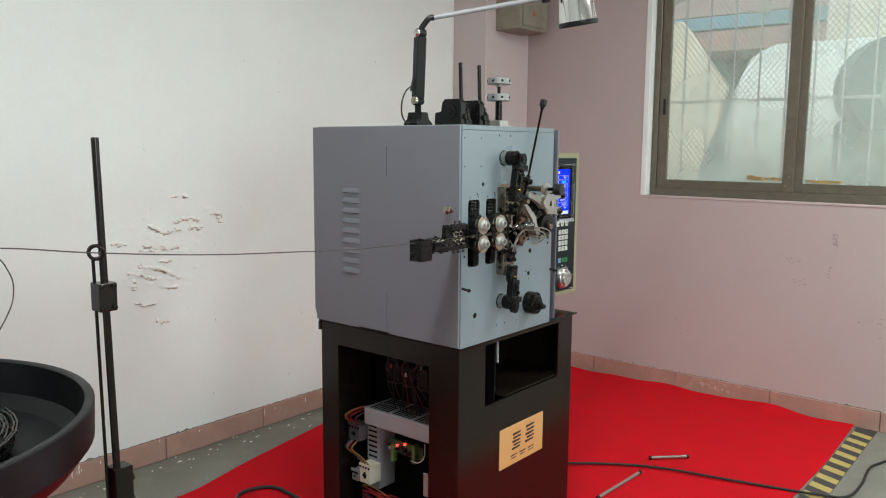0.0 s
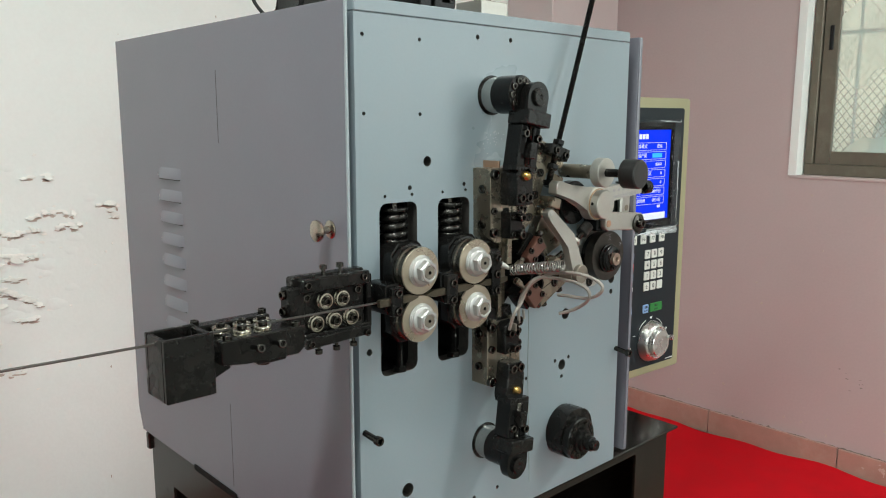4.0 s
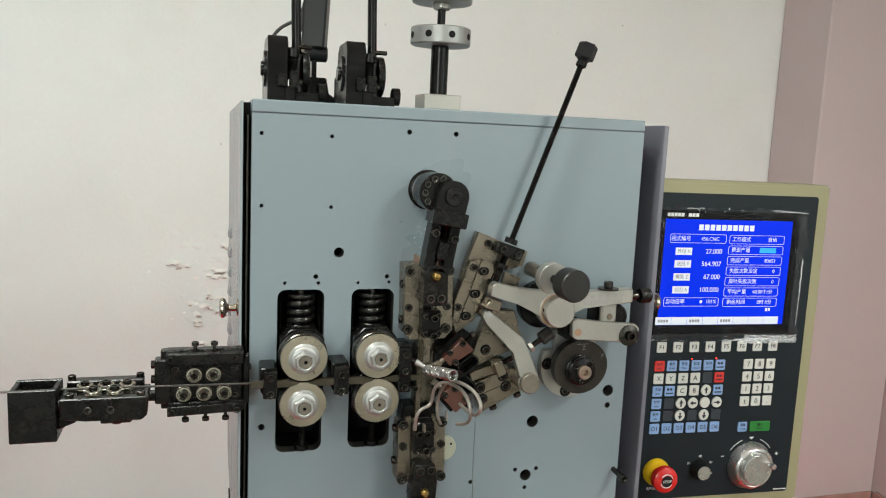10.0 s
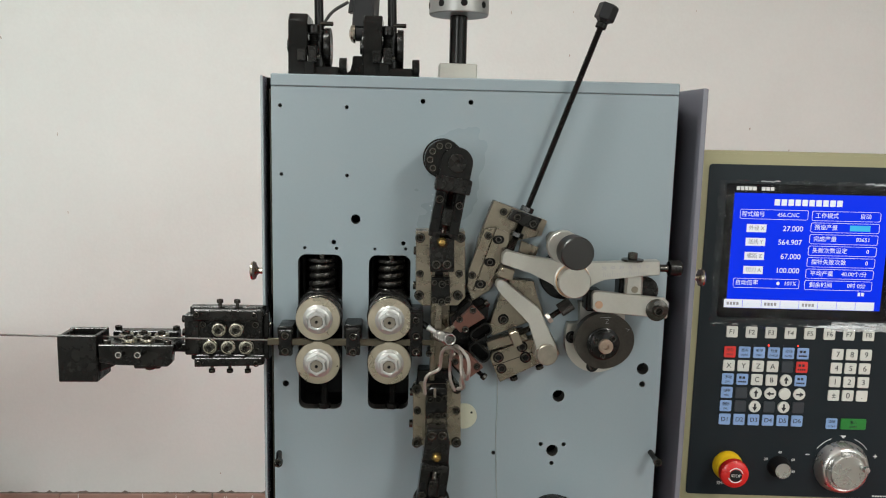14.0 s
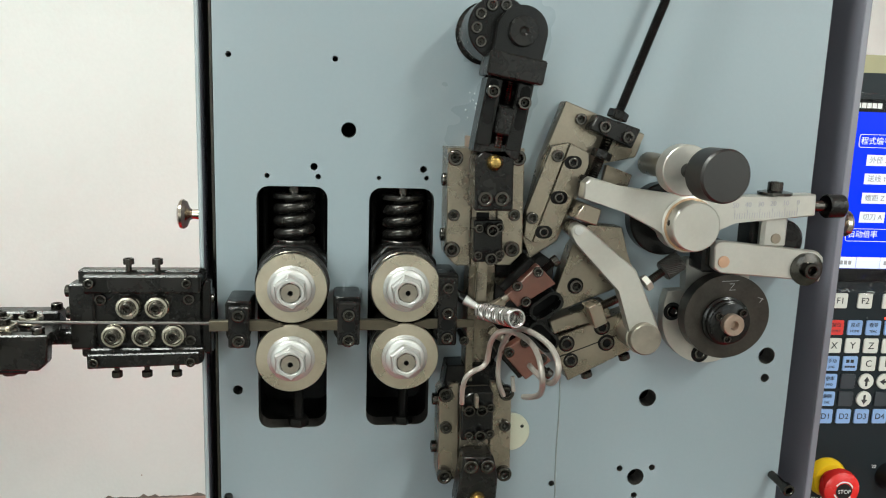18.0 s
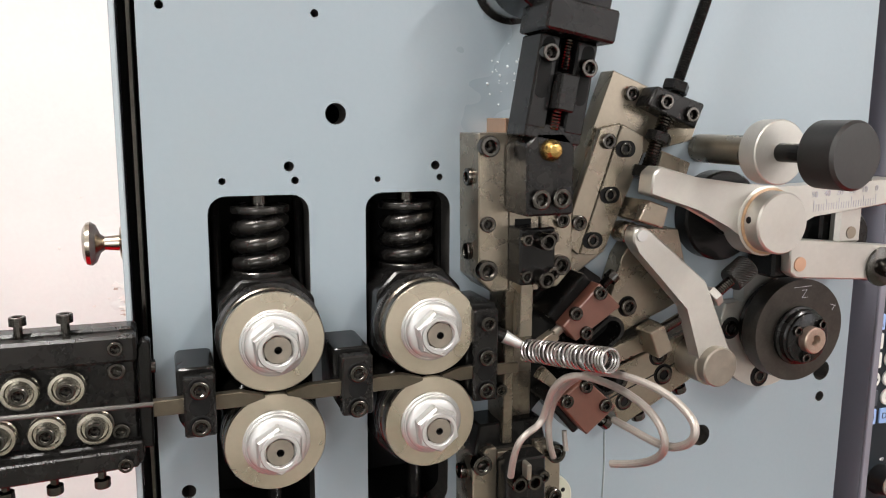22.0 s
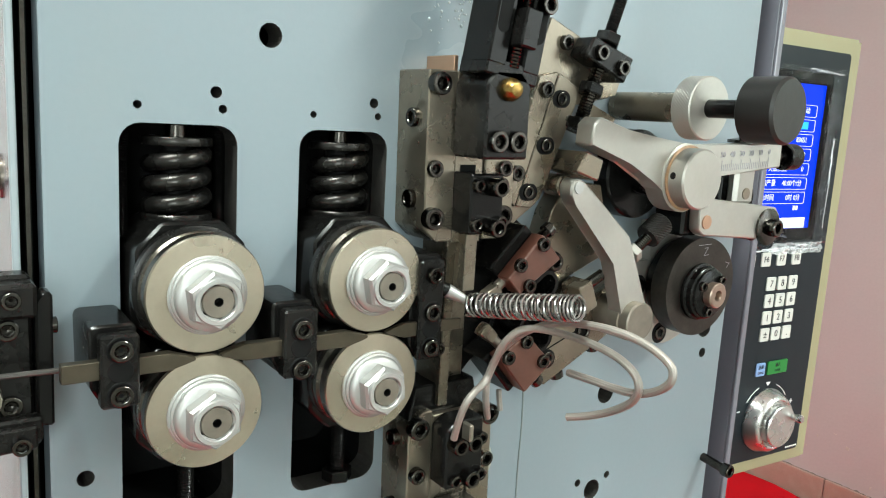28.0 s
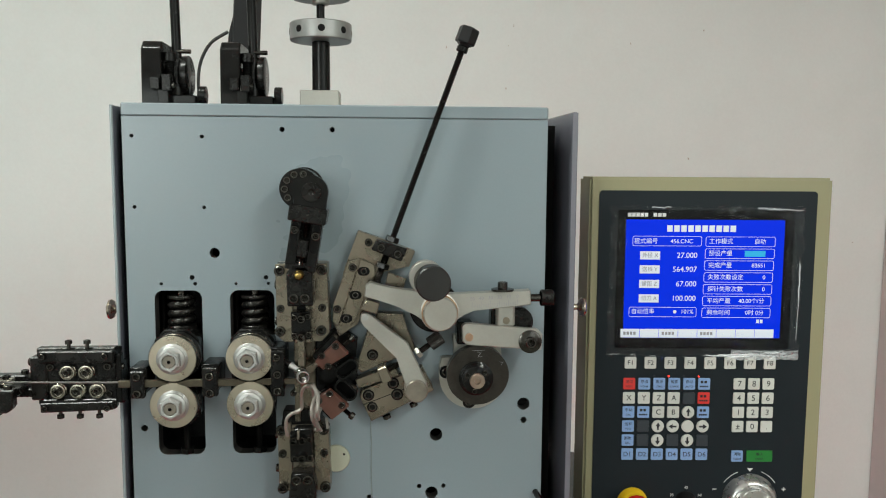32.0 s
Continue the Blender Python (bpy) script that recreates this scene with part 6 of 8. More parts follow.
def conrod(m, parent, length):
    """A connecting rod hanging down -z from its eye at the origin."""
    w = 0.0205
    eye = ring(0, 0, w, 22, 0, 180) + [(-w, -0.022), (w, -0.022)]
    arm(prism(eye, -0.0720, -0.0580, 0.0012), "rod_eye", OXIDE_DARK, "black rounded rod eye", m, parent)
    arm(lathe([(0.0120, 0), (0.0120, 0.0035), (0.0112, 0.0045), (0.0040, 0.0045), (0.0018, 0.003), (0, 0.003)], (0, -0.0721, 0), (0, -1, 0), 30), "pin_cap", OXIDE, "", m, parent)
    arm(bx(-w - 0.003, w + 0.003, -0.0790, -0.0420, -0.0385, -0.0190, 0.0014), "cross_piece", OXIDE, "", m, parent)
    arm(bx(-w + 0.001, -0.006, -0.0665, -0.0400, -length, -0.0386, 0.0012), "rod_cheek", OXIDE_DARK, "", m, parent)
    arm(bx(0.006, w - 0.001, -0.0665, -0.0400, -length, -0.0386, 0.0012), "rod_cheek", OXIDE_DARK, "", m, parent)
    arm(bx(-0.0059, 0.0059, -0.0560, -0.0400, -length, -0.0386), "rod_web", OXIDE_DARK, "", m, parent)
    arm(bx(-w + 0.0012, w - 0.0012, -0.0660, -0.0395, -length - 0.006, -length + 0.004, 0.001), "rod_foot", OXIDE, "", m, parent)
    arm(bx(-0.0060, 0.0060, -0.0760, -0.0610, -length + 0.012, -length + 0.034, 0.0010), "jack_nut", OXIDE, "", m, parent)
    arm(thread((0, -0.064, -length + 0.036), (0, -0.064, -0.0388), 0.0040), "jack_rod", SCREW, "", m, parent)
    arm(thread((0, -0.064, -length + 0.001), (0, -0.064, -length + 0.013), 0.0044), "jack_rod", SCREW, "", m, parent)
    for sx in (-0.0135, 0.0135):
        p = m @ Vector((sx, -0.0665, -0.0500 - 0.004 * (sx > 0)))
        screw(p.x, p.y, p.z, 0.0056, parent)
        # slot not cut: a black plate shows its shade
        arm(prism(rrect(sx - 0.0040, sx + 0.0040, -length + 0.018, -0.0405, 0.0039, 6), -0.0668, -0.0660), "slot", BLACK_IN, "", m, parent)


conrod(LA, ct, 0.0945)

# lower slide
lo = thing("lower_slide", "ground steel lower tool slide with black clamp blocks", "tool slide", "tool slides")
part("base_plate", prism([(0.1998, 1.1348), (0.1986, 1.2169), (0.2089, 1.2287), (0.2163, 1.2288), (0.2181, 1.1349)], -0.0320, 0.0, 0.0008), NICKEL, lo, "ground steel rail")
part("base_plate", prism([(0.2477, 1.1351), (0.2456, 1.2291), (0.2553, 1.2292), (0.2654, 1.2174), (0.2676, 1.1352)], -0.0320, 0.0, 0.0008), NICKEL, lo, "ground steel rail")
part("slider", prism([(0.2188, 1.1349), (0.2172, 1.2249), (0.2449, 1.2251), (0.2470, 1.1351)], -0.0310, -0.002, 0.0006), NICKEL, lo)
part("head_block", prism([(0.2023, 1.2204), (0.2057, 1.2441), (0.2525, 1.2446), (0.2577, 1.2209)], -0.0260, 0.0, 0.0012), OXIDE_DARK, lo)
for q, rr in (((0.2037, 1.2199), 0.0070), ((0.2597, 1.2204), 0.0070), ((0.2050, 1.1877), 0.0054), ((0.2599, 1.1881), 0.0054), ((0.2050, 1.1408), 0.0070), ((0.2610, 1.1411), 0.0070)):
    screw(q[0], -0.0320, q[1], rr, lo, h=0.9)
for zz in (1.2090, 1.1620):
    screw(0.1990, -0.0170, zz, 0.0056, lo, (-1, 0, 0), 0.9)
tb2 = part("tool_holder", prism([(0.2170, 1.1810), (0.2162, 1.2207), (0.2242, 1.2261), (0.2449, 1.2263), (0.2459, 1.1812)], -0.0490, -0.0312, 0.0012), OXIDE_DARK, lo, "black tool holder block")
for q, rr in (((0.2222, 1.2122), 0.0056), ((0.2332, 1.2123), 0.0056), ((0.2422, 1.2127), 0.0042), ((0.2235, 1.1869), 0.0042), ((0.2329, 1.1883), 0.0056), ((0.2427, 1.1878), 0.0042)):
    screw(q[0], -0.0488, q[1], rr, tb2, h=1.6 if rr > 0.005 else 1.0)
cl2 = part("clamp_block", prism([(0.2186, 1.1679), (0.2460, 1.1680), (0.2509, 1.1484), (0.2494, 1.1183), (0.2436, 1.1103), (0.2152, 1.1102), (0.2128, 1.1205)], -0.0560, -0.0315, 0.0014), OXIDE, lo, "black clamp block with a brass oil cap")
for q in ((0.2253, 1.1602), (0.2401, 1.1603)):
    screw(q[0], -0.0555, q[1], 0.0066, cl2, h=0.7)
gx, gz = 0.2326, 1.1281
part("oil_cap", lathe([(0.0066, 0), (0.0066, 0.002), (0.0058, 0.0045), (0.0036, 0.0072), (0, 0.0082)], (gx, -0.0558, gz), (0, -1, 0), 24), BRASS, cl2, "oily brass dome")
CBX, CBZ = 0.2285, 1.0365
QBX, QBZ = 0.2203, 1.0240
cb = crank(CBX, CBZ, QBX, QBZ, "lower crank drive with black disc and connecting rod", -1)
ax = Vector((0.2305, 1.1114)) - Vector((QBX, QBZ))
LB = Matrix.Translation((QBX, 0, QBZ)) @ Matrix.Rotation(-math.atan2(ax.x, -ax.y), 4, "Y")
conrod(LB, cb, 0.0895)

# ---- angled pitch slide with its long lever rod ----
an = thing("angled_slide", "slanted ground steel tool slide with adjusting screw", "tool slide", "tool slides")
part("back_plate", prism([(0.3053, 1.4843), (0.3809, 1.4569), (0.3734, 1.4360), (0.3325, 1.4283), (0.3045, 1.3585), (0.2796, 1.3418), (0.2716, 1.3616), (0.2862, 1.4300)], -0.0165, 0.0, 0.0008), NICKEL, an, "broad slanted steel plate")
part("strip", prism([(0.2928, 1.4448), (0.3090, 1.4483), (0.2790, 1.3577), (0.2718, 1.3633), (0.2726, 1.3870)], -0.0240, -0.0167, 0.0006), NICKEL, an)
part("strip", prism([(0.3098, 1.4477), (0.3274, 1.4392), (0.3281, 1.4296), (0.3009, 1.3631), (0.2927, 1.3570), (0.2799, 1.3583)], -0.0240, -0.0167, 0.0006), NICKEL, an)
for q in ((0.2985, 1.4360), (0.2779, 1.3804)):
    screw(q[0], -0.0238, q[1], 0.0054, an, h=0.6)
for q in ((0.3130, 1.4306), (0.3019, 1.3989), (0.2896, 1.3676)):
    bm = prism([(a + q[0], b + q[1]) for a, b in ring(0.0022, 0.0, 0.0058, 8, -90, 90) + ring(-0.0022, 0.0, 0.0058, 8, 90, 270)], -0.0244, -0.0238)
    # long hole's shade as a black plate on the strip
    part("long_hole", bm, BLACK_IN, an)
    screw(q[0], -0.0235, q[1], 0.0046, an, h=0.5)
tbk = part("screw_block", prism([(0.3300, 1.4735), (0.3700, 1.4616), (0.3627, 1.4443), (0.3231, 1.4603)], -0.0340, -0.0167, 0.0012), OXIDE, an, "dark steel screw block")
for q, rr in (((0.3194, 1.4687), 0.0052), ((0.3361, 1.4629), 0.0054), ((0.3578, 1.4545), 0.0054)):
    screw(q[0], -0.0335 if q[0] > (0.3267, 1.4667)[0] else -0.0163, q[1], rr, an, h=0.8)
RB = Vector((0.3508, 1.4735)).to_3d()
RB = Vector((RB.x, -0.0255, RB.y))
RT = Vector((0.4440, -0.0200, 1.7270))
rd = (RT - RB).normalized()
part("lever_rod", thread(RB, RT, 0.0044), OXIDE_DARK, an, "long black adjusting rod")
part("lever_knob", lathe([(0.0060, -0.004), (0.0095, 0.0), (0.0130, 0.001), (0.0138, 0.003), (0.0138, 0.020), (0.0125, 0.022), (0, 0.022)], RT, rd, 6), BLACKPL, an, "black knob on the adjusting rod", smooth=False)
part("collar", lathe([(0.0075, 0), (0.0075, 0.006), (0.0050, 0.009), (0, 0.009)], RT - rd * 0.010, rd, 18), OXIDE_DARK, an)
hexnut(RB - rd * 0.004, rd, 0.0092, 0.0075, OXIDE, an)
sp = -rd
LN = RB + sp * 0.034
bolt_thread(RB + sp * 0.022, RB + sp * 0.068, 0.0050, SCREW, an, "adjusting_screw")
hexnut(LN, sp, 0.0092, 0.007, OXIDE, an)
hexnut(RB + sp * 0.060, sp, 0.0098, 0.008, OXIDE, an)
part("side_step", prism([(0.3450, 1.4292), (0.3695, 1.4202), (0.3654, 1.4069), (0.3413, 1.4131)], -0.0220, -0.0167, 0.0006), NICKEL, an)

# ---- rocker lever with engraved scale ----
rk = thing("rocker_lever", "pale steel rocker lever with engraved scale", "lever")
LEV = -0.0545
pts = [(0.3157, 1.4152), (0.3217, 1.4202), (0.3491, 1.4127), (0.3838, 1.4081), (0.4188, 1.4044), (0.4421, 1.4049), (0.5309, 1.4091), (0.5319, 1.3895), (0.4554, 1.3834), (0.4423, 1.3776), (0.4277, 1.3643), (0.4146, 1.3590), (0.3999, 1.3630), (0.3809, 1.3780), (0.3548, 1.3909), (0.3144, 1.4012)]
lev = part("arm", prism(pts, -0.0545, -0.0380, 0.0012), ALU, rk, "pale steel arm")
bxx, bzz = 0.4118, 1.3806
boss = part("boss", lathe([(0.0250, -0.016), (0.0250, 0.0), (0.0218, 0.0012), (0.0218, 0.0145), (0.0206, 0.0158), (0, 0.0158)], (bxx, -0.0550, bzz), (0, -1, 0), 48), ALU, rk, "round lever boss")
part("grub_hole", lathe([(0.0028, 0), (0.0024, 0.0006), (0, 0.0007)], (bxx - 0.0212, -0.0615, bzz + 0.002), (-1, 0, 0.1), 14), BLACK_IN, boss)
part("oil_ring", lathe([(0.0219, 0), (0.0236, 0.0003), (0.0238, 0.0010), (0.0219, 0.0016)], (bxx, -0.0561, bzz), (0, -1, 0), 48), mat("oily_rust_ring", (0.30, 0.19, 0.11), 0.4, 0.4, var=0.3, scale=90), boss)
part("rear_disc", lathe([(0.0330, 0), (0.0340, 0.001), (0.0340, 0.014), (0.0325, 0.0155), (0, 0.0155)], (bxx - 0.004, 0.0, bzz - 0.001), (0, -1, 0), 48), OXIDE_DARK, rk, "black bearing disc")
part("spindle", rod((bxx, 0.0, bzz), (bxx, -0.0382, bzz), 0.016, 24), OXIDE, rk)
sx0, sz0 = 0.4542, 1.3865
sx1, sz1 = 0.5135, 1.3900
for i in range(26):
    f = i / 25
    u, w = sx0 + (sx1 - sx0) * f, sz0 + (sz1 - sz0) * f
    part("tick", bx(u - 0.00022, u + 0.00022, -0.0548, -0.0543, w - 0.0008, w + (0.0072 if i % 5 == 0 else 0.0042)), GREYPL, lev, smooth=False)
for k in range(6):
    f = k / 5
    text("%d" % (50 - 10 * k), 0.0062, flat(sx0 + (sx1 - sx0) * f, sz0 + (sz1 - sz0) * f + 0.0115, -0.0549), GREYPL, lev)
ex, ez = 0.5331, 1.3977
part("end_stud", rod((ex - 0.004, -0.0462, ez), (ex + 0.013, -0.0462, ez), 0.0052, 14), SCREW, rk)
part("end_knob", lathe([(0.0100, 0), (0.0110, 0.001), (0.0110, 0.0155), (0.0098, 0.017), (0, 0.017)], (ex + 0.0125, -0.0462, ez), (1, 0, 0), 24), OXIDE, rk, "black knurled end knob")
tx, tz = 0.4950, 1.4084
part("top_screw_seat", lathe([(0.0150, 0), (0.0150, 0.0025), (0.0080, 0.004), (0, 0.004)], (tx, -0.0462, tz - 0.001), (0, 0, 1), 22), SCREW, rk)
screw(tx, -0.0462, tz + 0.002, 0.0066, rk, (0, 0, 1), 1.3)
part("tip_cube", prism([(0.3179, 1.3972), (0.3341, 1.3917), (0.3306, 1.3773), (0.3101, 1.3837)], -0.0480, -0.0170, 0.0008), NICKEL, rk, "bright steel push block")

# lower bell-crank lever
bc = thing("bell_crank", "pale steel bent lever with round end boss", "lever")
pts = [(0.3084, 1.3731), (0.3106, 1.3777), (0.3157, 1.3791), (0.3218, 1.3763), (0.3711, 1.3374), (0.3964, 1.2837), (0.3972, 1.2724), (0.3814, 1.2670), (0.3691, 1.2770), (0.3570, 1.3190), (0.3142, 1.3607), (0.3089, 1.3676)]
part("arm", prism(pts, -0.0455, -0.0330, 0.0012), ALU, bc)
q = 0.3823, 1.2747
part("boss", lathe([(0.0160, 0), (0.0160, 0.0340), (0.0146, 0.0345), (0.0146, 0.0420), (0.0136, 0.0430), (0, 0.0430)], (q[0], -0.0100, q[1]), (0, -1, 0), 40), STUD, bc, "dull round end boss")
part("pivot_post", rod((q[0], 0.0, q[1]), (q[0], -0.0101, q[1]), 0.0120, 24), OXIDE, bc)
q = 0.3152, 1.3728
part("pin", lathe([(0.0042, 0), (0.0040, 0.0008), (0, 0.0010)], (q[0], -0.0455, q[1]), (0, -1, 0), 18), ZINC, bc)
part("pivot", rod((q[0], -0.0165, q[1]), (q[0], -0.0330, q[1]), 0.0075, 20), NICKEL, bc)
KNURLM = mat("dull_knurled_steel", (0.022, 0.020, 0.018), 0.5, 0.5, var=0.2, scale=60, bump=0.0)
ks, ke = (0.3829, 1.3219), (0.4061, 1.3385)
kd = Vector((ke[0] - ks[0], 0, ke[1] - ks[1])).normalized()
k0 = Vector((ks[0], -0.0360, ks[1]))
hexnut(k0, kd, 0.0078, 0.006, ALU, bc)
bolt_thread(k0 + kd * 0.005, k0 + kd * 0.024, 0.0042, SCREW, bc, "thumb_screw")
part("knurled_head", knurled(0.0096, 0.0170, k0 + kd * 0.022, kd, 44, 14, 0.06), KNURLM, bc, "black knurled thumb screw", smooth=False)

# triangular base plates under the lever
tp = thing("lower_tool_plate", "stepped ground steel tool plates with push block", "tool plate")
part("upper_plate", prism([(0.3183, 1.3532), (0.3322, 1.3742), (0.3653, 1.3720), (0.3708, 1.3486), (0.3791, 1.3329), (0.3819, 1.3215), (0.3096, 1.2923), (0.3019, 1.2995)], -0.0180, 0.0, 0.0008), NICKEL, tp, "triangular steel plate")
part("rail", prism([(0.3008, 1.2833), (0.3541, 1.3021), (0.3601, 1.2883), (0.3054, 1.2712)], -0.0210, 0.0, 0.0008), NICKEL, tp)
part("lower_plate", prism([(0.3066, 1.2600), (0.3109, 1.2691), (0.3916, 1.2991), (0.4070, 1.2674), (0.3222, 1.2252)], -0.0200, 0.0, 0.0008), NICKEL, tp, "stepped steel plate")
part("joint_line", prism([(0.3116, 1.2492), (0.3679, 1.2703), (0.3682, 1.2695), (0.3118, 1.2483)], -0.0204, -0.0199), BLACK_IN, tp, smooth=False)
part("push_block", prism([(0.3302, 1.3014), (0.3419, 1.3061), (0.3500, 1.2872), (0.3382, 1.2817)], -0.0400, -0.0205, 0.0008), NICKEL, tp, "bright steel push block")
a, b = (0.3445, 1.2996), (0.3624, 1.3079)
bolt_thread((a[0], -0.0300, a[1]), (b[0], -0.0300, b[1]), 0.0042, SCREW, tp, "push_screw")
for q, rr in (((0.3242, 1.3166), 0.0062), ((0.3186, 1.2616), 0.0064), ((0.3238, 1.2451), 0.0058), ((0.3520, 1.2775), 0.0064), ((0.3573, 1.2621), 0.0066)):
    # counterbore drawn as a black disc, shade only
    part("counterbore_shade", lathe([(rr * 1.25, 0), (rr * 1.2, 0.0005), (0, 0.0006)], (q[0], -0.0200 if q[1] < 1.3 else -0.0180, q[1]), (0, -1, 0), 20), BLACK_IN, tp)
    screw(q[0], -0.0180, q[1], rr, tp, h=0.6)
for q in ((0.3425, 1.2302), (0.3791, 1.2472)):
    screw(q[0], -0.0100, q[1], 0.0056, tp, (0.35, 0, -0.94), 0.9)

# brown phenolic tool carriers
for i, (poly, scs, tool, cup) in enumerate((
        ([(0.2508, 1.3171), (0.2778, 1.3440), (0.2941, 1.3273), (0.2610, 1.3063)], [(0.2596, 1.3254), (0.2774, 1.3378), (0.2679, 1.3116)], ((0.2567, 1.3152), (0.2410, 1.3032)), (0.2909, 1.3033, 0.62)),
        ([(0.2486, 1.2663), (0.2697, 1.2798), (0.2942, 1.2573), (0.2720, 1.2398)], [(0.2552, 1.2659), (0.2693, 1.2747), (0.2849, 1.2596)], ((0.2552, 1.2717), (0.2400, 1.2844)), (0.2894, 1.2751, -0.75)))):
    t = thing("tool_carrier", "brown phenolic tool carrier on a black holder", "tool carrier", "tool carriers")
    part("holder", prism([(x - (0.0050 if i == 0 else 0.0030), z + (0.0052 if i == 0 else -0.0035)) for x, z in poly], -0.0440, -0.0190, 0.0012), OXIDE_DARK, t, "black steel holder")
    part("body", prism(poly, -0.0560, -0.0442, 0.0008), BAKE, t, "dark red-brown phenolic block")
    c = Vector((sum(p[0] for p in poly) / 4, -0.030, sum(p[1] for p in poly) / 4))
    part("stem", rod((c.x + 0.010, 0.0, c.z + (-0.012 if i == 0 else 0.012)), (c.x + 0.010, -0.0195, c.z + (-0.012 if i == 0 else 0.012)), 0.013, 22), OXIDE_DARK, t)
    for q in scs:
        screw(q[0], -0.0555, q[1], 0.0046, t, h=0.7)
    p0, p1 = [Vector((q[0], -0.0460, q[1])) for q in tool]
    d = (p0 - p1).normalized()
    side = Vector((-d.z, 0, d.x))
    part("forming_pin", rod(p0, p1 + d * 0.0095, 0.0033, 14), STUD, t, "dull round shank")
    tip = [p1 + d * 0.0115 + side * 0.0034, p1 - side * -0.0046, p1 - d * 0.0012 + side * 0.0010, p1 - d * 0.0004 - side * 0.0046, p1 + d * 0.0115 - side * 0.0034]
    part("forming_tip", prism([(v.x, v.z) for v in tip], -0.0500, -0.0425, 0.0005), NICKEL, t, "flat ground forming tip")
    b0 = Vector((c.x, -0.0380, c.z)) + d * 0.020
    bolt_thread(b0, b0 + d * 0.012, 0.0034, SCREW, t, "set_screw")
    screw(*(b0 + d * 0.011), 0.0050, t, d, 1.1)
    ex, ez, ea = cup
    ear = [(ex + p * math.cos(ea) - q * math.sin(ea), ez + p * math.sin(ea) + q * math.cos(ea)) for p, q in rrect(-0.0165, 0.0165, -0.0095, 0.0095, 0.0090, 6)]
    slot = [(ex + p * math.cos(ea) - q * math.sin(ea), ez + p * math.sin(ea) + q * math.cos(ea)) for p, q in rrect(-0.0140, 0.0140, -0.0068, 0.0068, 0.0066, 6)]
    part("cup", plate_holes(ear, [slot], -0.0430, -0.0215), OXIDE_DARK, t, "black slotted cup")
    # cup floor blackened for the shade inside it
    part("cup_floor", prism(slot, -0.0260, -0.0215), BLACK_IN, t)

# ---- cam follower: flanged hub, link and shaft ----
cf = thing("cam_hub", "black cam disc on a pale bolted flange", "cam")
HX_, HZ_ = 0.4631, 1.2829
fl = [(0.4327, 1.3420), (0.4359, 1.3099), (0.4174, 1.3107), (0.4144, 1.2980)] + ring(HX_ - 0.002, HZ_ + 0.002, 0.0465, 26, 180, 395) + [(0.4990, 1.3330), (0.4860, 1.3420)]
part("flange", prism(fl, -0.0120, 0.0, 0.001), ALU, cf, "pale bolted flange")
for a in (172, 262, 20):
    px, pz = HX_ - 0.002 + 0.0375 * math.cos(radians(a)), HZ_ + 0.002 + 0.0375 * math.sin(radians(a))
    # black disc in place of the counterbore's shade
    part("counterbore_shade", lathe([(0.0090, 0), (0.0086, 0.0004), (0, 0.0005)], (px, -0.0120, pz), (0, -1, 0), 24), BLACK_IN, cf)
    screw(px, -0.0112, pz, 0.0058, cf, h=0.4)
CAMST = mat("worn_cam_steel", (0.040, 0.035, 0.030), 0.36, 0.7, var=0.3, scale=70, fine=500, bump=0.1, dist=0.0003, dirt=(0.018, 0.016, 0.014), dirt_amt=0.6, dirt_scale=40)
cam_r = [(0.4635 + 0.0408 * math.cos(radians(a)) * (1 + 0.04 * max(0, math.cos(radians(a - 15)))), 1.2925 + 0.0398 * math.sin(radians(a))) for a in range(0, 360, 6)]
part("cam_spacer", rod((0.4635, -0.0121, 1.2925), (0.4635, -0.0258, 1.2925), 0.034, 40), OXIDE_DARK, cf)
cam = part("cam_plate", prism(cam_r, -0.0410, -0.0259, 0.001), CAMST, cf, "dark steel cam plate")
for (ua, wa), (ub, wb) in (((0.4560, 1.3262), (0.4725, 1.3268)), ((0.4635, 1.3238), (0.4685, 1.3240)), ((0.4685, 1.3240), (0.4640, 1.3178)), ((0.4640, 1.3178), (0.4695, 1.3182)), ((0.4930, 1.3110), (0.4985, 1.3090)), ((0.4950, 1.3060), (0.4980, 1.3105))):
    part("scratch", rod((ua, -0.0411, wa), (ub, -0.0411, wb), 0.00022, 5), GREYPL, cam)
hx2, hz2 = 0.4617, 1.2893
part("hub_ring", lathe([(0.0222, 0), (0.0228, 0.0008), (0.0228, 0.0032), (0.0215, 0.0038), (0.0208, 0.0042), (0.0208, 0.0085), (0.0198, 0.0092), (0.0192, 0.0095), (0.0192, 0.0115), (0.0180, 0.0122), (0, 0.0122)], (hx2, -0.0411, hz2), (0, -1, 0), 44), OXIDE_DARK, cf)
for a in (150, 45, 258):
    screw(hx2 + 0.0146 * math.cos(radians(a)), -0.0528, hz2 + 0.0146 * math.sin(radians(a)), 0.0038, cf, h=0.9)
part("tapped_hole", lathe([(0.0026, 0), (0.0024, 0.0002), (0, 0.0003)], (hx2 + 0.0142, -0.0533, hz2 - 0.0040), (0, -1, 0), 14), BLACK_IN, cf)
part("sleeve", lathe([(0.0100, 0), (0.0100, 0.0060), (0.0092, 0.0068), (0.0044, 0.0068), (0.0038, 0.0052), (0.0034, 0.002), (0, 0.002)], (hx2, -0.0533, hz2), (0, -1, 0), 32), mat("rubbed_bronze", (0.33, 0.25, 0.20), 0.35, 0.85, var=0.2, scale=90, fine=600, bump=0.15, dist=0.0004), cf, "worn bronze sleeve")

lk = thing("follower_link", "pale steel follower link bar with pin and screw", "link bar")
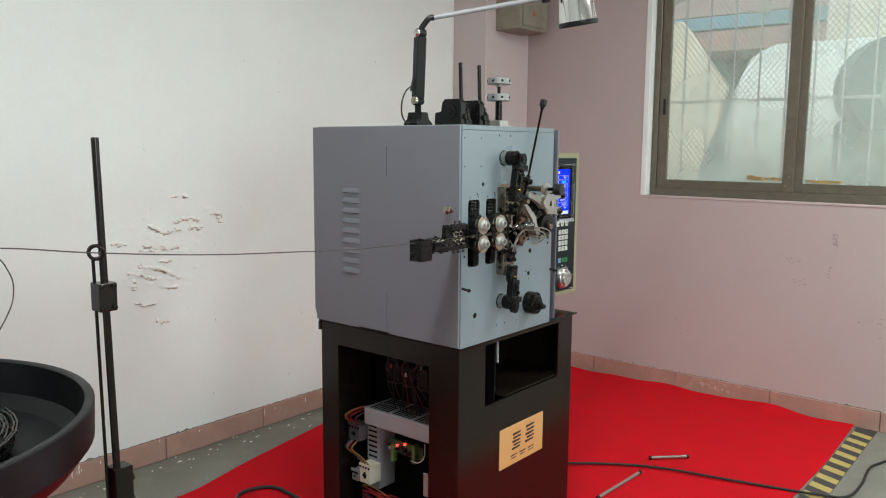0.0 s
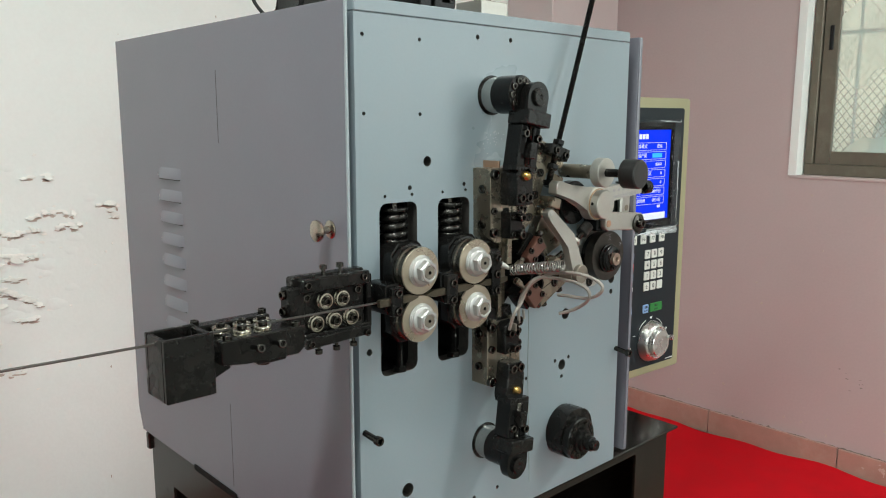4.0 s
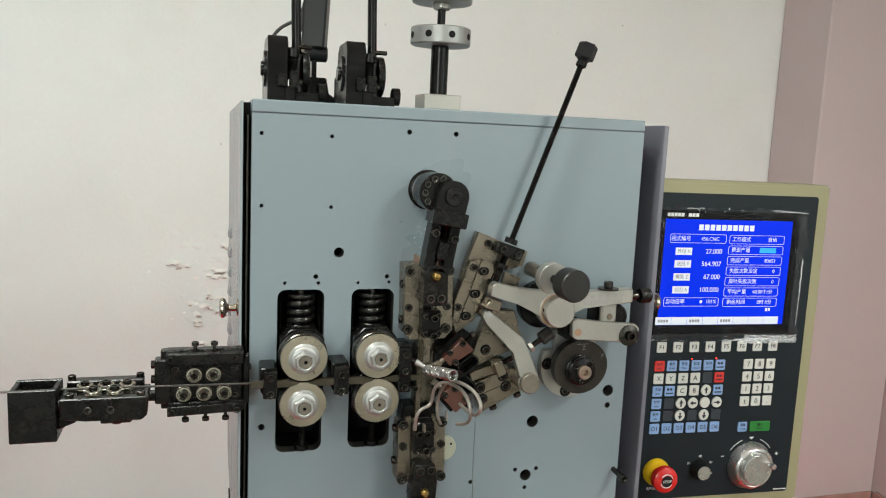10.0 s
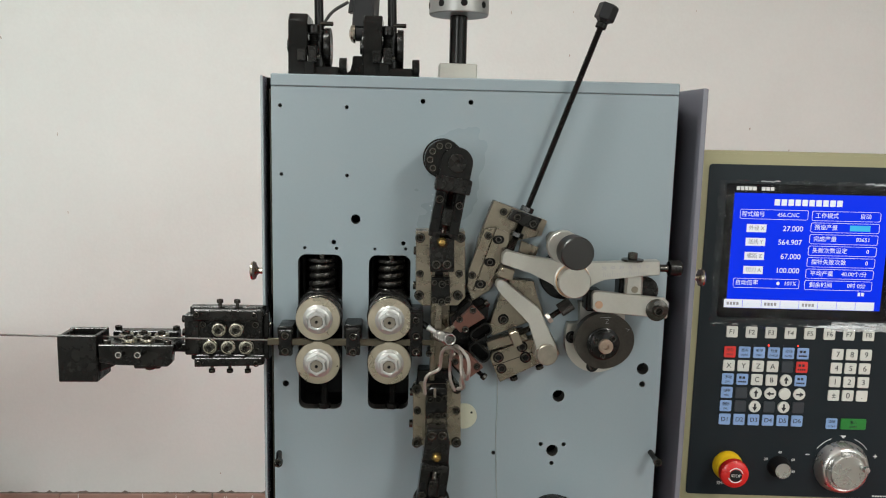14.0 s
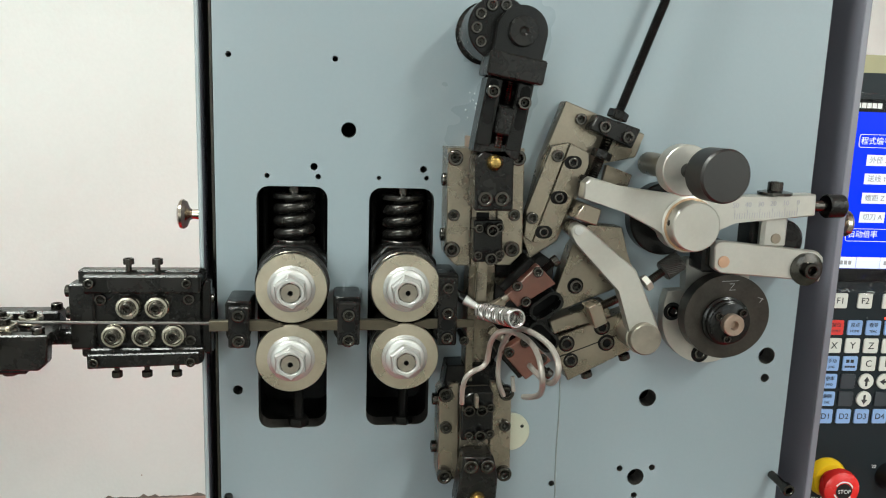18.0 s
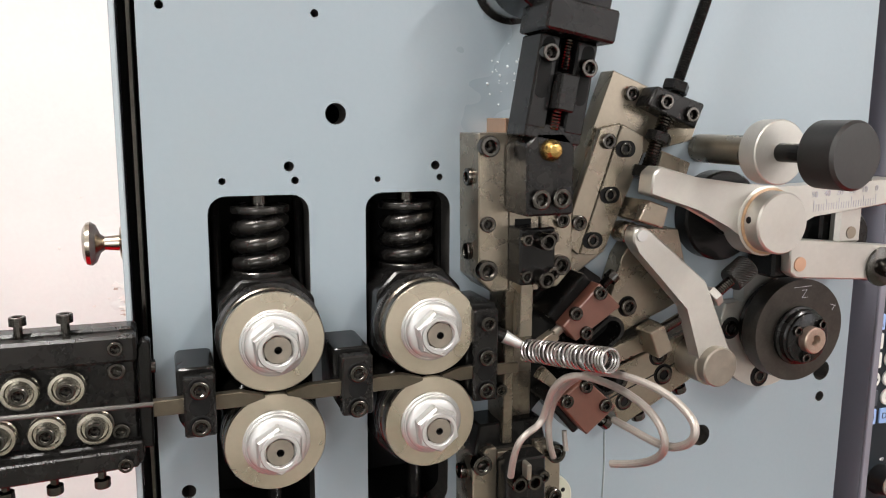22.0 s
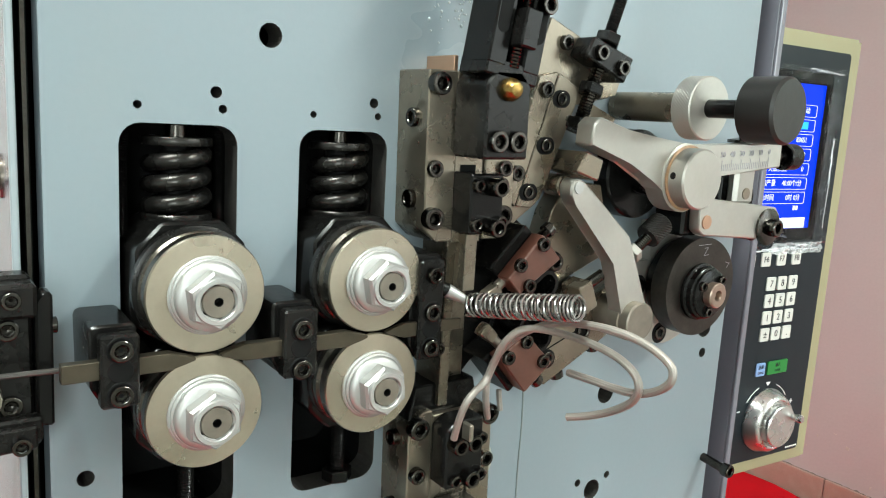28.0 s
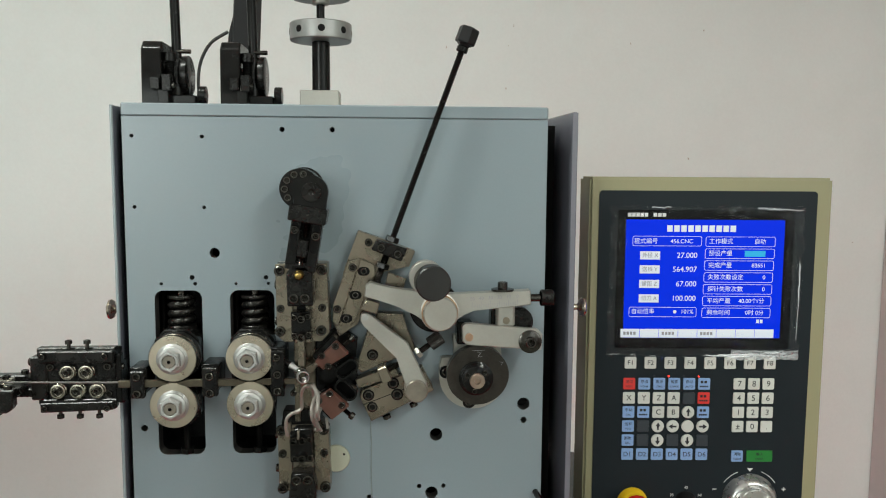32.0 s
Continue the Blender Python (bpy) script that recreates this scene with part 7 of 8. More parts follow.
pts = [(0.4414, 1.3597), (0.4438, 1.3639), (0.4488, 1.3648), (0.5425, 1.3559), (0.5489, 1.3498), (0.5476, 1.3277), (0.4490, 1.3355), (0.4425, 1.3401)]
part("bar", prism(pts, -0.0490, -0.0390, 0.0010), ALU, lk)
q = 0.4512, 1.3460
part("pin", lathe([(0.0056, 0), (0.0054, 0.0009), (0, 0.0011)], (q[0], -0.0489, q[1]), (0, -1, 0), 20), COPPER, lk)
part("pin_block", bx(q[0] - 0.015, q[0] + 0.006, -0.0388, -0.0100, q[1] - 0.012, q[1] + 0.018, 0.002), OXIDE_DARK, lk)
q = 0.5320, 1.3398
part("screw_collar", lathe([(0.0155, 0), (0.0155, 0.0022), (0.0120, 0.0036), (0, 0.0036)], (q[0], -0.0489, q[1]), (0, -1, 0), 28), SCREW, lk)
screw(q[0], -0.0522, q[1], 0.0072, lk, h=1.1)
part("pivot_post", rod((q[0], 0.0, q[1]), (q[0], -0.0389, q[1]), 0.0135, 24), OXIDE, lk)
part("roller", rod((q[0] - 0.012, -0.006, q[1] + 0.022), (q[0] - 0.012, -0.030, q[1] + 0.022), 0.020, 32), OXIDE, lk)
q = 0.4994, 1.3694
part("hanger", bx(q[0] - 0.0125, q[0] + 0.0125, -0.0470, -0.0370, q[1] - 0.011, q[1] + 0.024, 0.003), ALU, rk, "small pale hanger")
part("hanger_pin", lathe([(0.0048, 0), (0.0046, 0.0007), (0, 0.0008)], (q[0] + 0.001, -0.0470, q[1] - 0.002), (0, -1, 0), 18), NICKEL, rk)
part("hanger_block", bx(q[0] - 0.018, q[0] + 0.012, -0.0368, -0.012, q[1] - 0.014, q[1] + 0.012, 0.002), OXIDE_DARK, rk)

# spring-loaded stop: shaft, knurled disc, black knob
sh = thing("stop_shaft", "steel stop shaft with knurled disc and black knob", "stop")
sxx, szz = 0.3926, 1.4300
part("shaft", rod((sxx, 0.0, szz), (sxx, -0.0690, szz), 0.0105, 26), NICKEL, sh, "dull steel shaft")
part("knurled_disc", knurled(0.0215, 0.0140, (sxx, -0.0690, szz), (0, -1, 0), 130, 12, 0.005, 0.96), ALU, sh, "knurled aluminium disc", smooth=False)
part("stem", rod((sxx, -0.0818, szz), (sxx + 0.004, -0.1130, szz), 0.0062, 18), OXIDE_DARK, sh)
part("knob", lathe([(0.0190, 0), (0.0212, 0.0015), (0.0212, 0.0245), (0.0195, 0.0265), (0, 0.0268)], (sxx + 0.0045, -0.1120, szz), (0.06, -1, 0), 40), mat("worn_black_knob", (0.0095, 0.009, 0.0085), 0.40, 0.0, var=0.2, scale=50), sh, "black turned knob")

# lower right shaft hub
lh = thing("spindle_hub", "black multi-ring spindle hub with bolt circle", "hub")
q = 0.4092, 1.0060
blob = [(q[0] + (0.0402 if 56 < a < 215 else 0.0424) * math.cos(radians(a)), q[1] + (0.0402 if 56 < a < 215 else 0.0424) * math.sin(radians(a))) for a in range(0, 360, 6)]
part("cam_disc", prism(blob, -0.0300, 0.0, 0.0012), OXIDE, lh)
q = 0.4060, 1.0005
rg = part("bolt_ring", lathe([(0.0330, 0), (0.0340, 0.001), (0.0340, 0.012), (0.0325, 0.0135), (0, 0.0135)], (q[0], -0.0301, q[1]), (0, -1, 0), 44), OXIDE, lh)
for k in range(12):
    a = radians(30 * k + 10)
    screw(q[0] + 0.0272 * math.cos(a), -0.0432, q[1] + 0.0272 * math.sin(a), 0.0038, rg, h=0.5)
part("nose", lathe([(0.0200, 0), (0.0205, 0.001), (0.0205, 0.004), (0.0165, 0.0045), (0.0160, 0.010), (0.0120, 0.0105), (0.0118, 0.020), (0.0090, 0.021), (0.0088, 0.028), (0.0080, 0.029), (0.0030, 0.029), (0, 0.027)], (q[0] + 0.001, -0.0437, q[1] - 0.003), (0, -1, 0), 36), OXIDE, lh, "stepped black spindle nose")

# small pins, nylon disc and oil run on the front plate
for q in ((0.0104, 1.1063), (0.5565, 1.1088)):
    t = thing("stop_pin", "black cap screw standing out of the front plate", "screw", "stop pins")
    part("shank", rod((q[0] - 0.004, 0.0, q[1] + 0.004), (q[0] - 0.001, -0.0230, q[1]), 0.0042, 14), SCREW, t)
    screw(q[0] - 0.001, -0.0225, q[1], 0.0062, t, h=1.2)
q = 0.2754, 1.1679
dsc = solid("nylon_disc", lathe([(0.0185, 0), (0.0190, 0.0006), (0.0190, 0.0030), (0.0180, 0.0040), (0, 0.0040)], (q[0] - 0.002, 0.0, q[1]), (0, -1, 0), 36), mat("yellowed_nylon", (0.36, 0.365, 0.29), 0.35, var=0.06), "round off-white nylon plug in the front plate", "plug")
part("hole", lathe([(0.0018, 0), (0.0016, 0.0003), (0, 0.0004)], (q[0] + 0.009, -0.0040, q[1] + 0.006), (0, -1, 0), 12), BLACK_IN, dsc)
drops = bmesh.new()
rd2 = random.Random(8)
dx0, dz0 = 0.2356, 1.4790
for i in range(34):
    r = rd2.uniform(0.0004, 0.0011)
    lathe([(r, 0), (r * 0.8, r * 0.35), (r * 0.4, r * 0.55), (0, r * 0.6)], (dx0 + rd2.gauss(0, 0.012), -0.0001, dz0 + rd2.gauss(0, 0.007)), (0, -1, 0), 8, drops)
tagged(part("oil_drops", drops, mat("oil_droplet", (0.42, 0.46, 0.48), 0.08, 0.0, var=0.02, bump=0.0), front, "spattered oil droplets"), kind="stuff")
stain = mat("oil_run", (0.185, 0.215, 0.215), 0.3, var=0.2, scale=60)
solid("oil_streak", tube(smooth_path([(0.3189, 1.2545)[:1] + (-0.0001,) + (0.3189, 1.2545)[1:], (0.3219, 1.1896)[:1] + (-0.0001,) + (0.3219, 1.1896)[1:], (0.3219, 1.1234)[:1] + (-0.0001,) + (0.3219, 1.1234)[1:], (0.3305, 0.9373)[:1] + (-0.0001,) + (0.3305, 0.9373)[1:]], 6), 0.0008, 6), stain, "thin dried oil run down the front plate", "stain", kind="stuff")

# ---- the coil spring, nozzle and bent catch rods ----
S0, SD = Vector((0.2313, -0.0396, 1.2990)), Vector((0.1358, -0.9726, 0.1887)).normalized()
ca, cu, cw = frame_axes(SD)
turns = []
for k in range(22 * 20 + 1):
    n = k / 20
    along = 0.004 + 0.0041 * min(n, 18.5) + 0.0025 * max(0.0, n - 18.5)
    turns.append(S0 + ca * along + (cu * math.cos(2 * math.pi * n) + cw * math.sin(2 * math.pi * n)) * 0.0068)
solid("coil_spring", tube(turns, 0.00115, 8), SPRINGW, "bright half-wound steel coil spring at the tool", "spring")
nz = thing("arbor", "black arbor with bright pointed tip", "arbor")
p0, p1 = Vector((0.2060, -0.0330, 1.3150)), Vector((0.2320, -0.0440, 1.3010))
part("holder", rod(p0, p0.lerp(p1, 0.45), 0.0045, 16), OXIDE_DARK, nz)
part("tip", rod(p0.lerp(p1, 0.42), p1, 0.0046, 16, r1=0.0022), ZINC, nz, "bright tapered tip")
r1 = thing("catch_rod", "bent grey steel rod guiding the finished springs", "bent rod", "catch rods")
part("rod", tube(smooth_path([(0.2148, -0.0580, 1.2201), (0.2138, -0.0636, 1.2350), (0.2157, -0.0672, 1.2466), (0.2216, -0.0672, 1.2525), (0.2293, -0.0644, 1.2548), (0.2340, -0.0634, 1.2594), (0.2347, -0.0674, 1.2690), (0.2353, -0.0738, 1.2816), (0.2396, -0.0796, 1.2906), (0.2469, -0.0860, 1.2938), (0.2539, -0.0992, 1.2941), (0.2576, -0.1188, 1.2937), (0.2572, -0.1404, 1.2922), (0.2561, -0.1558, 1.2877), (0.2564, -0.1610, 1.2797), (0.2584, -0.1554, 1.2700), (0.2609, -0.1404, 1.2591), (0.2599, -0.1248, 1.2510), (0.2555, -0.1120, 1.2463)], 6), 0.0023, 10), BENTW, r1)
r2 = thing("catch_rod", "bent grey steel rod guiding the finished springs", "bent rod", "catch rods")
part("rod", tube(smooth_path([(0.2566, -0.0380, 1.2189), (0.2520, -0.0416, 1.2289), (0.2494, -0.0436, 1.2393), (0.2488, -0.0452, 1.2507), (0.2487, -0.0508, 1.2635), (0.2490, -0.0612, 1.2765), (0.2504, -0.0772, 1.2894), (0.2524, -0.0988, 1.2996), (0.2547, -0.1224, 1.3045), (0.2591, -0.1412, 1.3048), (0.2631, -0.1560, 1.3019), (0.2643, -0.1684, 1.2975), (0.2640, -0.1750, 1.2927), (0.2634, -0.1746, 1.2858), (0.2637, -0.1656, 1.2783), (0.2633, -0.1534, 1.2733), (0.2618, -0.1406, 1.2720), (0.2610, -0.1236, 1.2715), (0.2615, -0.1040, 1.2700)], 6), 0.0023, 10), BENTW, r2)

part("rod_end", tube([(0.2638, -0.0393, 1.2376), (0.2642, -0.0400, 1.2310), (0.2652, -0.0405, 1.2235)], 0.0019, 8), BENTW, r2)
part("stop_tab", bx(0.2268, 0.2300, -0.0585, -0.0495, 1.2150, 1.2262, 0.0008), STUD, tb2, "small pale stop tab")

# ---- gear on top of the head ----
TZ = 1.649
for dx in (0.0, 0.1025):
    t = thing("tension_lever", "black lever bracket with upright rod on the machine top", "lever bracket", "top brackets")
    bm = bmesh.new()
    prof = [(0.022, TZ), (0.024, 1.722), (0.034, 1.733), (0.092, 1.733), (0.104, 1.722), (0.106, 1.692), (0.134, 1.690), (0.136, TZ)]
    f, k = [bm.verts.new((0.020 + dx, yy, zz)) for yy, zz in prof], [bm.verts.new((0.046 + dx, yy, zz)) for yy, zz in prof]
    bm.faces.new(f), bm.faces.new(list(reversed(k)))
    for i in range(8):
        bm.faces.new((f[i], k[i], k[(i + 1) % 8], f[(i + 1) % 8]))
    bmesh.ops.bevel(bm, geom=list(bm.edges), offset=0.0015, segments=1, affect="EDGES")
    part("bracket", bm, OXIDE_DARK, t, "black bracket plate")
    part("bearing_cap", lathe([(0.0240, 0), (0.0235, 0.003), (0.010, 0.0035), (0.009, 0.0065), (0, 0.0068)], (0.020 + dx, 0.066, 1.692), (-1, 0, 0), 30), OXIDE_DARK, t)
    part("cam_disc", lathe([(0.0270, 0), (0.0275, 0.001), (0.0275, 0.008), (0.0260, 0.009), (0, 0.009)], (0.0665 + dx, 0.060, 1.690), (1, 0, 0), 32), OXIDE, t)
    part("spindle", rod((0.0455 + dx, 0.062, 1.690), (0.0670 + dx, 0.062, 1.690), 0.011, 20), OXIDE, t)
    part("upright_rod", rod((0.0605 + dx, 0.052, 1.665), (0.0560 + dx, 0.056, 1.852), 0.0064, 16), OXIDE_DARK, t, "black upright rod")
    part("rod_socket", rod((0.0600 + dx, 0.046, 1.652), (0.0590 + dx, 0.048, 1.712), 0.0085, 18), OXIDE, t)
    part("collar", rod((0.0530 + dx, 0.040, 1.706), (0.0530 + dx, 0.040, 1.719), 0.0088, 18), OXIDE, t)
    bolt_thread((0.0530 + dx, 0.040, 1.680), (0.0530 + dx, 0.040, 1.707), 0.0068, OXIDE_DARK, t, "adjusting_screw")
    part("cross_pin", rod((0.0600 + dx, 0.050, 1.722), (0.0790 + dx, 0.050, 1.722), 0.0030, 12), SCREW, t)
    part("clevis", bx(0.0330 + dx, 0.0450 + dx, 0.0150, 0.0300, 1.668, 1.684, 0.001), OXIDE, t)
    part("clevis", bx(0.0480 + dx, 0.0600 + dx, 0.0150, 0.0300, 1.666, 1.688, 0.001), OXIDE, t)
    part("clevis_base", bx(0.0420 + dx, 0.0560 + dx, 0.0180, 0.0400, TZ, 1.668, 0.001), OXIDE_DARK, t)
    screw(0.0600 + dx, 0.0220, 1.674, 0.0044, t, (1, 0, 0), 0.9)
    part("base_rail", bx(0.0465 + dx, 0.0880 + dx, 0.0300, 0.1000, TZ, 1.662, 0.001), OXIDE_DARK, t)
    part("end_knob", lathe([(0.0110, 0), (0.0120, 0.001), (0.0120, 0.010), (0, 0.011)], (0.0880 + dx, 0.050, 1.664), (1, 0, 0), 24), OXIDE, t)

DULLALU = mat("dull_aluminium", (0.30, 0.30, 0.295), 0.42, 0.7, var=0.05, scale=40)
js = thing("jack_screw_unit", "black jack screw with two drilled aluminium discs", "jack screw")
part("base_block", bx(0.228, 0.280, 0.015, 0.066, TZ, 1.6695, 0.001), ALU, js, "pale aluminium base block")
part("jack_screw", rod((0.2545, 0.04, 1.6690), (0.2545, 0.04, 1.7370), 0.0122, 24), OXIDE_DARK, js)
for za, zb in ((1.7365, 1.7605), (1.7935, 1.8155)):
    d = part("drilled_disc", lathe([(0.010, 0), (0.0400, 0), (0.0415, 0.0015), (0.0415, zb - za - 0.0015), (0.0400, zb - za), (0.010, zb - za)], (0.2545, 0.04, za), (0, 0, 1), 56), DULLALU, js, "satin aluminium disc with radial holes")
    for k in range(8):
        a = radians(45 * k + 6)
        # radial hole shown by a black disc, its shade as colour
        part("hole", lathe([(0.0048, 0), (0.0042, 0.0006), (0, 0.0007)], (0.2545 + 0.0413 * math.cos(a), 0.04 + 0.0413 * math.sin(a), (za + zb) / 2), (math.cos(a), math.sin(a), 0), 16), BLACK_IN, d)
part("stem", rod((0.2545, 0.04, 1.7600), (0.2545, 0.04, 1.7940), 0.0055, 18), OXIDE_DARK, js)
part("hub", rod((0.2545, 0.04, 1.7850), (0.2545, 0.04, 1.7938), 0.0120, 22), ALU, js)

# ---- jointed work lamp ----
DX = Matrix.Translation((0.022, 0.021, 0))
lp = thing("work_lamp", "jointed black work lamp with chrome shade on the machine top", "lamp")
part("base", prism([(0.045, TZ), (0.050, 1.664), (0.068, 1.672), (0.070, 1.698), (0.106, 1.698), (0.108, 1.672), (0.130, 1.662), (0.134, TZ)], 0.235, 0.300, 0.002), OXIDE_DARK, lp, "black stepped lamp foot")
part("fork", bx(0.084, 0.092, 0.255, 0.280, 1.698, 1.728, 0.001), OXIDE_DARK, lp)
part("joint", rod((0.072, 0.268, 1.7380), (0.110, 0.268, 1.7380), 0.0130, 26), BLACKPL, lp)
part("joint_cap", lathe([(0.0165, 0), (0.0165, 0.002), (0.0130, 0.007), (0.0050, 0.0100), (0, 0.0105)], (0.0718, 0.268, 1.7380), (-1, 0, 0), 24), KNOBN, lp, "chrome joint cap")
LM = Matrix.Translation((0.088, 0.268, 1.7380)) @ Matrix.Rotation(radians(3), 4, "Y") @ Matrix.Rotation(radians(-18), 4, "Z")
bm = bx(-0.0190, 0.0190, -0.0150, 0.0150, 0.008, 0.222, 0.003)
bm.transform(LM)
part("lower_arm", bm, BLACKPL, lp, "black square lower arm")
bm = prism([(-0.0190, 0.035), (-0.0300, 0.032), (-0.0280, 0.050), (-0.0190, 0.090)], -0.008, 0.008, 0.001)
bm.transform(LM)
part("arm_fin", bm, BLACKPL, lp)
J2 = LM @ Vector((0.0, 0.0, 0.236))
part("elbow", rod(J2 + Vector((-0.018, 0, 0)), J2 + Vector((0.018, 0, 0)), 0.0160, 26), BLACKPL, lp)
part("joint_cap", lathe([(0.0140, 0), (0.0140, 0.002), (0.0105, 0.007), (0.0040, 0.0095), (0, 0.010)], J2 + Vector((-0.018, 0, 0)), (-1, 0, 0), 24), CHROME, lp, "chrome joint cap")
T0, T1 = Vector((0.112, 0.250, 2.022)), Vector((0.440, -0.030, 2.112))
SHC = Vector((0.500, -0.120, 2.090))
part("elbow_bracket", tube(smooth_path([J2, J2 + Vector((0.004, -0.004, 0.020)), T0 + (T1 - T0) * 0.02, T0 + (T1 - T0) * 0.06], 5), 0.0105, 10), BLACKPL, lp)
part("upper_arm", rod(T0, T1, 0.0085, 18), GREYPL, lp, "grey tubular upper arm")
part("end_joint", lathe([(0, -0.018), (0.014, -0.016), (0.019, 0), (0.014, 0.016), (0, 0.018)], T1, (0, 0.2, 1), 24), BLACKPL, lp)
part("shade_stem", rod(T1, SHC + Vector((-0.03, 0.03, 0.035)), 0.007, 14), BLACKPL, lp)
SC = Matrix.Translation(SHC + Vector((0, 0, 0.012))) @ Matrix.Scale(1.5, 4) @ Matrix.Translation(-SHC)
bm = lathe([(0.0, 0.060), (0.018, 0.060), (0.030, 0.052), (0.034, 0.040), (0.040, 0.0), (0.046, -0.055), (0.0445, -0.055), (0.038, 0.0), (0.030, 0.038), (0.0, 0.046)], SHC, (-0.20, 0.06, 1), 40)
bm.transform(SC)
part("shade", bm, CHROME, lp, "polished chrome lamp shade")
bm = lathe([(0.0462, -0.060), (0.0478, -0.056), (0.0472, -0.048), (0.0455, -0.0485), (0.0450, -0.0595), (0.0462, -0.060)], SHC, (-0.20, 0.06, 1), 40)
bm.transform(SC)
part("shade_rim", bm, BLACKPL, lp)
bm = lathe([(0, 0.036), (0.013, 0.034), (0.020, 0.0), (0.026, -0.030), (0.018, -0.046), (0, -0.050)], SHC, (-0.20, 0.06, 1), 24)
bm.transform(SC)
part("bulb", bm, OFFWHITE, lp, "unlit lamp bulb")
lp.matrix_basis = DX
part("cable", tube(smooth_path([(0.060, 0.270, 1.790), (0.030, 0.272, 1.770), (0.012, 0.274, 1.735), (0.010, 0.274, 1.690), (0.028, 0.272, 1.662), (0.050, 0.270, 1.658)], 6), 0.0027, 8), RUBBER, lp, "thin black cable loop")

# ---- wire reel, guide stand and wire ----
DISHM = mat("dusty_black_dish", (0.008, 0.008, 0.0095), 0.40, var=0.3, scale=3, fine=90, bump=0.1, dist=0.001, rvar=0.35, dirt=(0.036, 0.037, 0.043), dirt_amt=0.5, dirt_scale=3, spec=0.22)
reel = thing("wire_reel", "large black pay-off dish holding a coil of wire", "wire reel")
RC, RR, RZ = Vector((-1.585, 0.74, 0)), 0.631, 0.90
part("dish", lathe([(0, 0.760), (0.50, 0.760), (0.560, 0.765), (0.598, 0.800), (0.606, RZ - 0.004), (0.612, RZ), (RR - 0.003, RZ), (RR, RZ - 0.004), (RR - 0.004, 0.800), (0.585, 0.745), (0.520, 0.735), (0, 0.735)], RC, (0, 0, 1), 72), DISHM, reel, "dusty black dish with flat rim")
part("hub", lathe([(0.15, 0), (0.14, 0.16), (0.12, 0.20), (0, 0.20)], RC + Vector((0, 0, 0.7605)), (0, 0, 1), 40), OXIDE_DARK, reel)
part("pedestal", lathe([(0.30, 0), (0.30, 0.03), (0.10, 0.06), (0.09, 0.66), (0.24, 0.7348), (0, 0.7348)], RC, (0, 0, 1), 40), CAB, reel)
coilw = thing("wire_coil", "coil of dark grey steel wire lying in the dish", "wire coil")
for i in range(34):
    rr = 0.36 + 0.085 * ((i * 7) % 11) / 11 + rnd.uniform(-0.006, 0.006)
    zz = 0.772 + 0.075 * ((i * 5) % 9) / 9
    part("turn", tube([RC + Vector((rr * math.cos(radians(a)), rr * math.sin(radians(a)), zz + 0.006 * math.sin(radians(a * 2 + i * 40)))) for a in range(0, 361, 10)], 0.0040, 5), OXIDE, coilw)

sd = thing("guide_stand", "black steel wire guide stand with eye loop", "stand")
part("pole", rod((-1.1935, 0.0, 0.42), (-1.2145, 0.0, 1.590), 0.0078, 18), CAB, sd, "black round pole")
part("socket", bx(-1.2150, -1.1750, -0.020, 0.020, 0.02, 0.885, 0.002), CAB, sd, "black square socket tube")
part("foot", bx(-1.36, -1.04, -0.16, 0.16, 0.0, 0.020, 0.003), CAB, sd)
for zz in (0.85, 0.80):
    screw(-1.1750, 0.0, zz, 0.0075, sd, (1, 0, 0), 1.3)
ck = part("clamp", bx(-1.2300, -1.1910, -0.018, 0.020, 1.230, 1.290, 0.002), CAB, sd, "black clamp block")
for zz in (1.283, 1.238):
    for xx in (-1.223, -1.198):
        screw(xx, -0.018, zz, 0.0050, ck)
bm = tube([(-1.2190, 0.010, 0.80), (-1.2260, 0.008, 1.29), (-1.2290, 0.004, 1.342)], 0.0036, 8)
part("eye_rod", bm, CAB, sd)
part("eye_loop", coil((-1.2330, -0.020, 1.3560), (0.35, 1, 0), 0.0135, 2.2, 0.020, 0.0036, 8, 20), CAB, sd, "coiled wire eye")
solid("feed_wire", tube(smooth_path([(-1.75, 0.55, 0.93), (-2.05, 0.35, 1.12), (-2.2, 0.05, 1.33), (-1.9, -0.02, 1.385), (-1.6, -0.018, 1.392), (-1.4145, -0.018, 1.3826), (-1.2566, -0.016, 1.3590), (-1.0688, -0.018, 1.3355), (-0.91, -0.022, 1.3205), (-0.74, -0.025, 1.3090), (-0.53, -0.030, 1.2952), (-0.38, -0.035, 1.2922), (-0.273, -0.040, 1.2918), (-0.20, WYR, 1.2912), (-0.05, WYR, 1.2890), (0.02, WYR, 1.2882)], 8), 0.0014, 8), LINEWIRE, "thin steel wire running to the straightener", "wire")
solid("loose_wire", tube(smooth_path([(-1.45, 0.30, 1.36), (-1.32, 0.30, 1.335), (-1.278, 0.30, 1.285), (-1.272, 0.30, 1.235), (-1.290, 0.30, 1.185), (-1.34, 0.31, 1.10), (-1.40, 0.36, 0.98), (-1.45, 0.42, 0.86)], 8), 0.0016, 8), LINEWIRE, "loose curved end of steel wire above the reel", "wire")

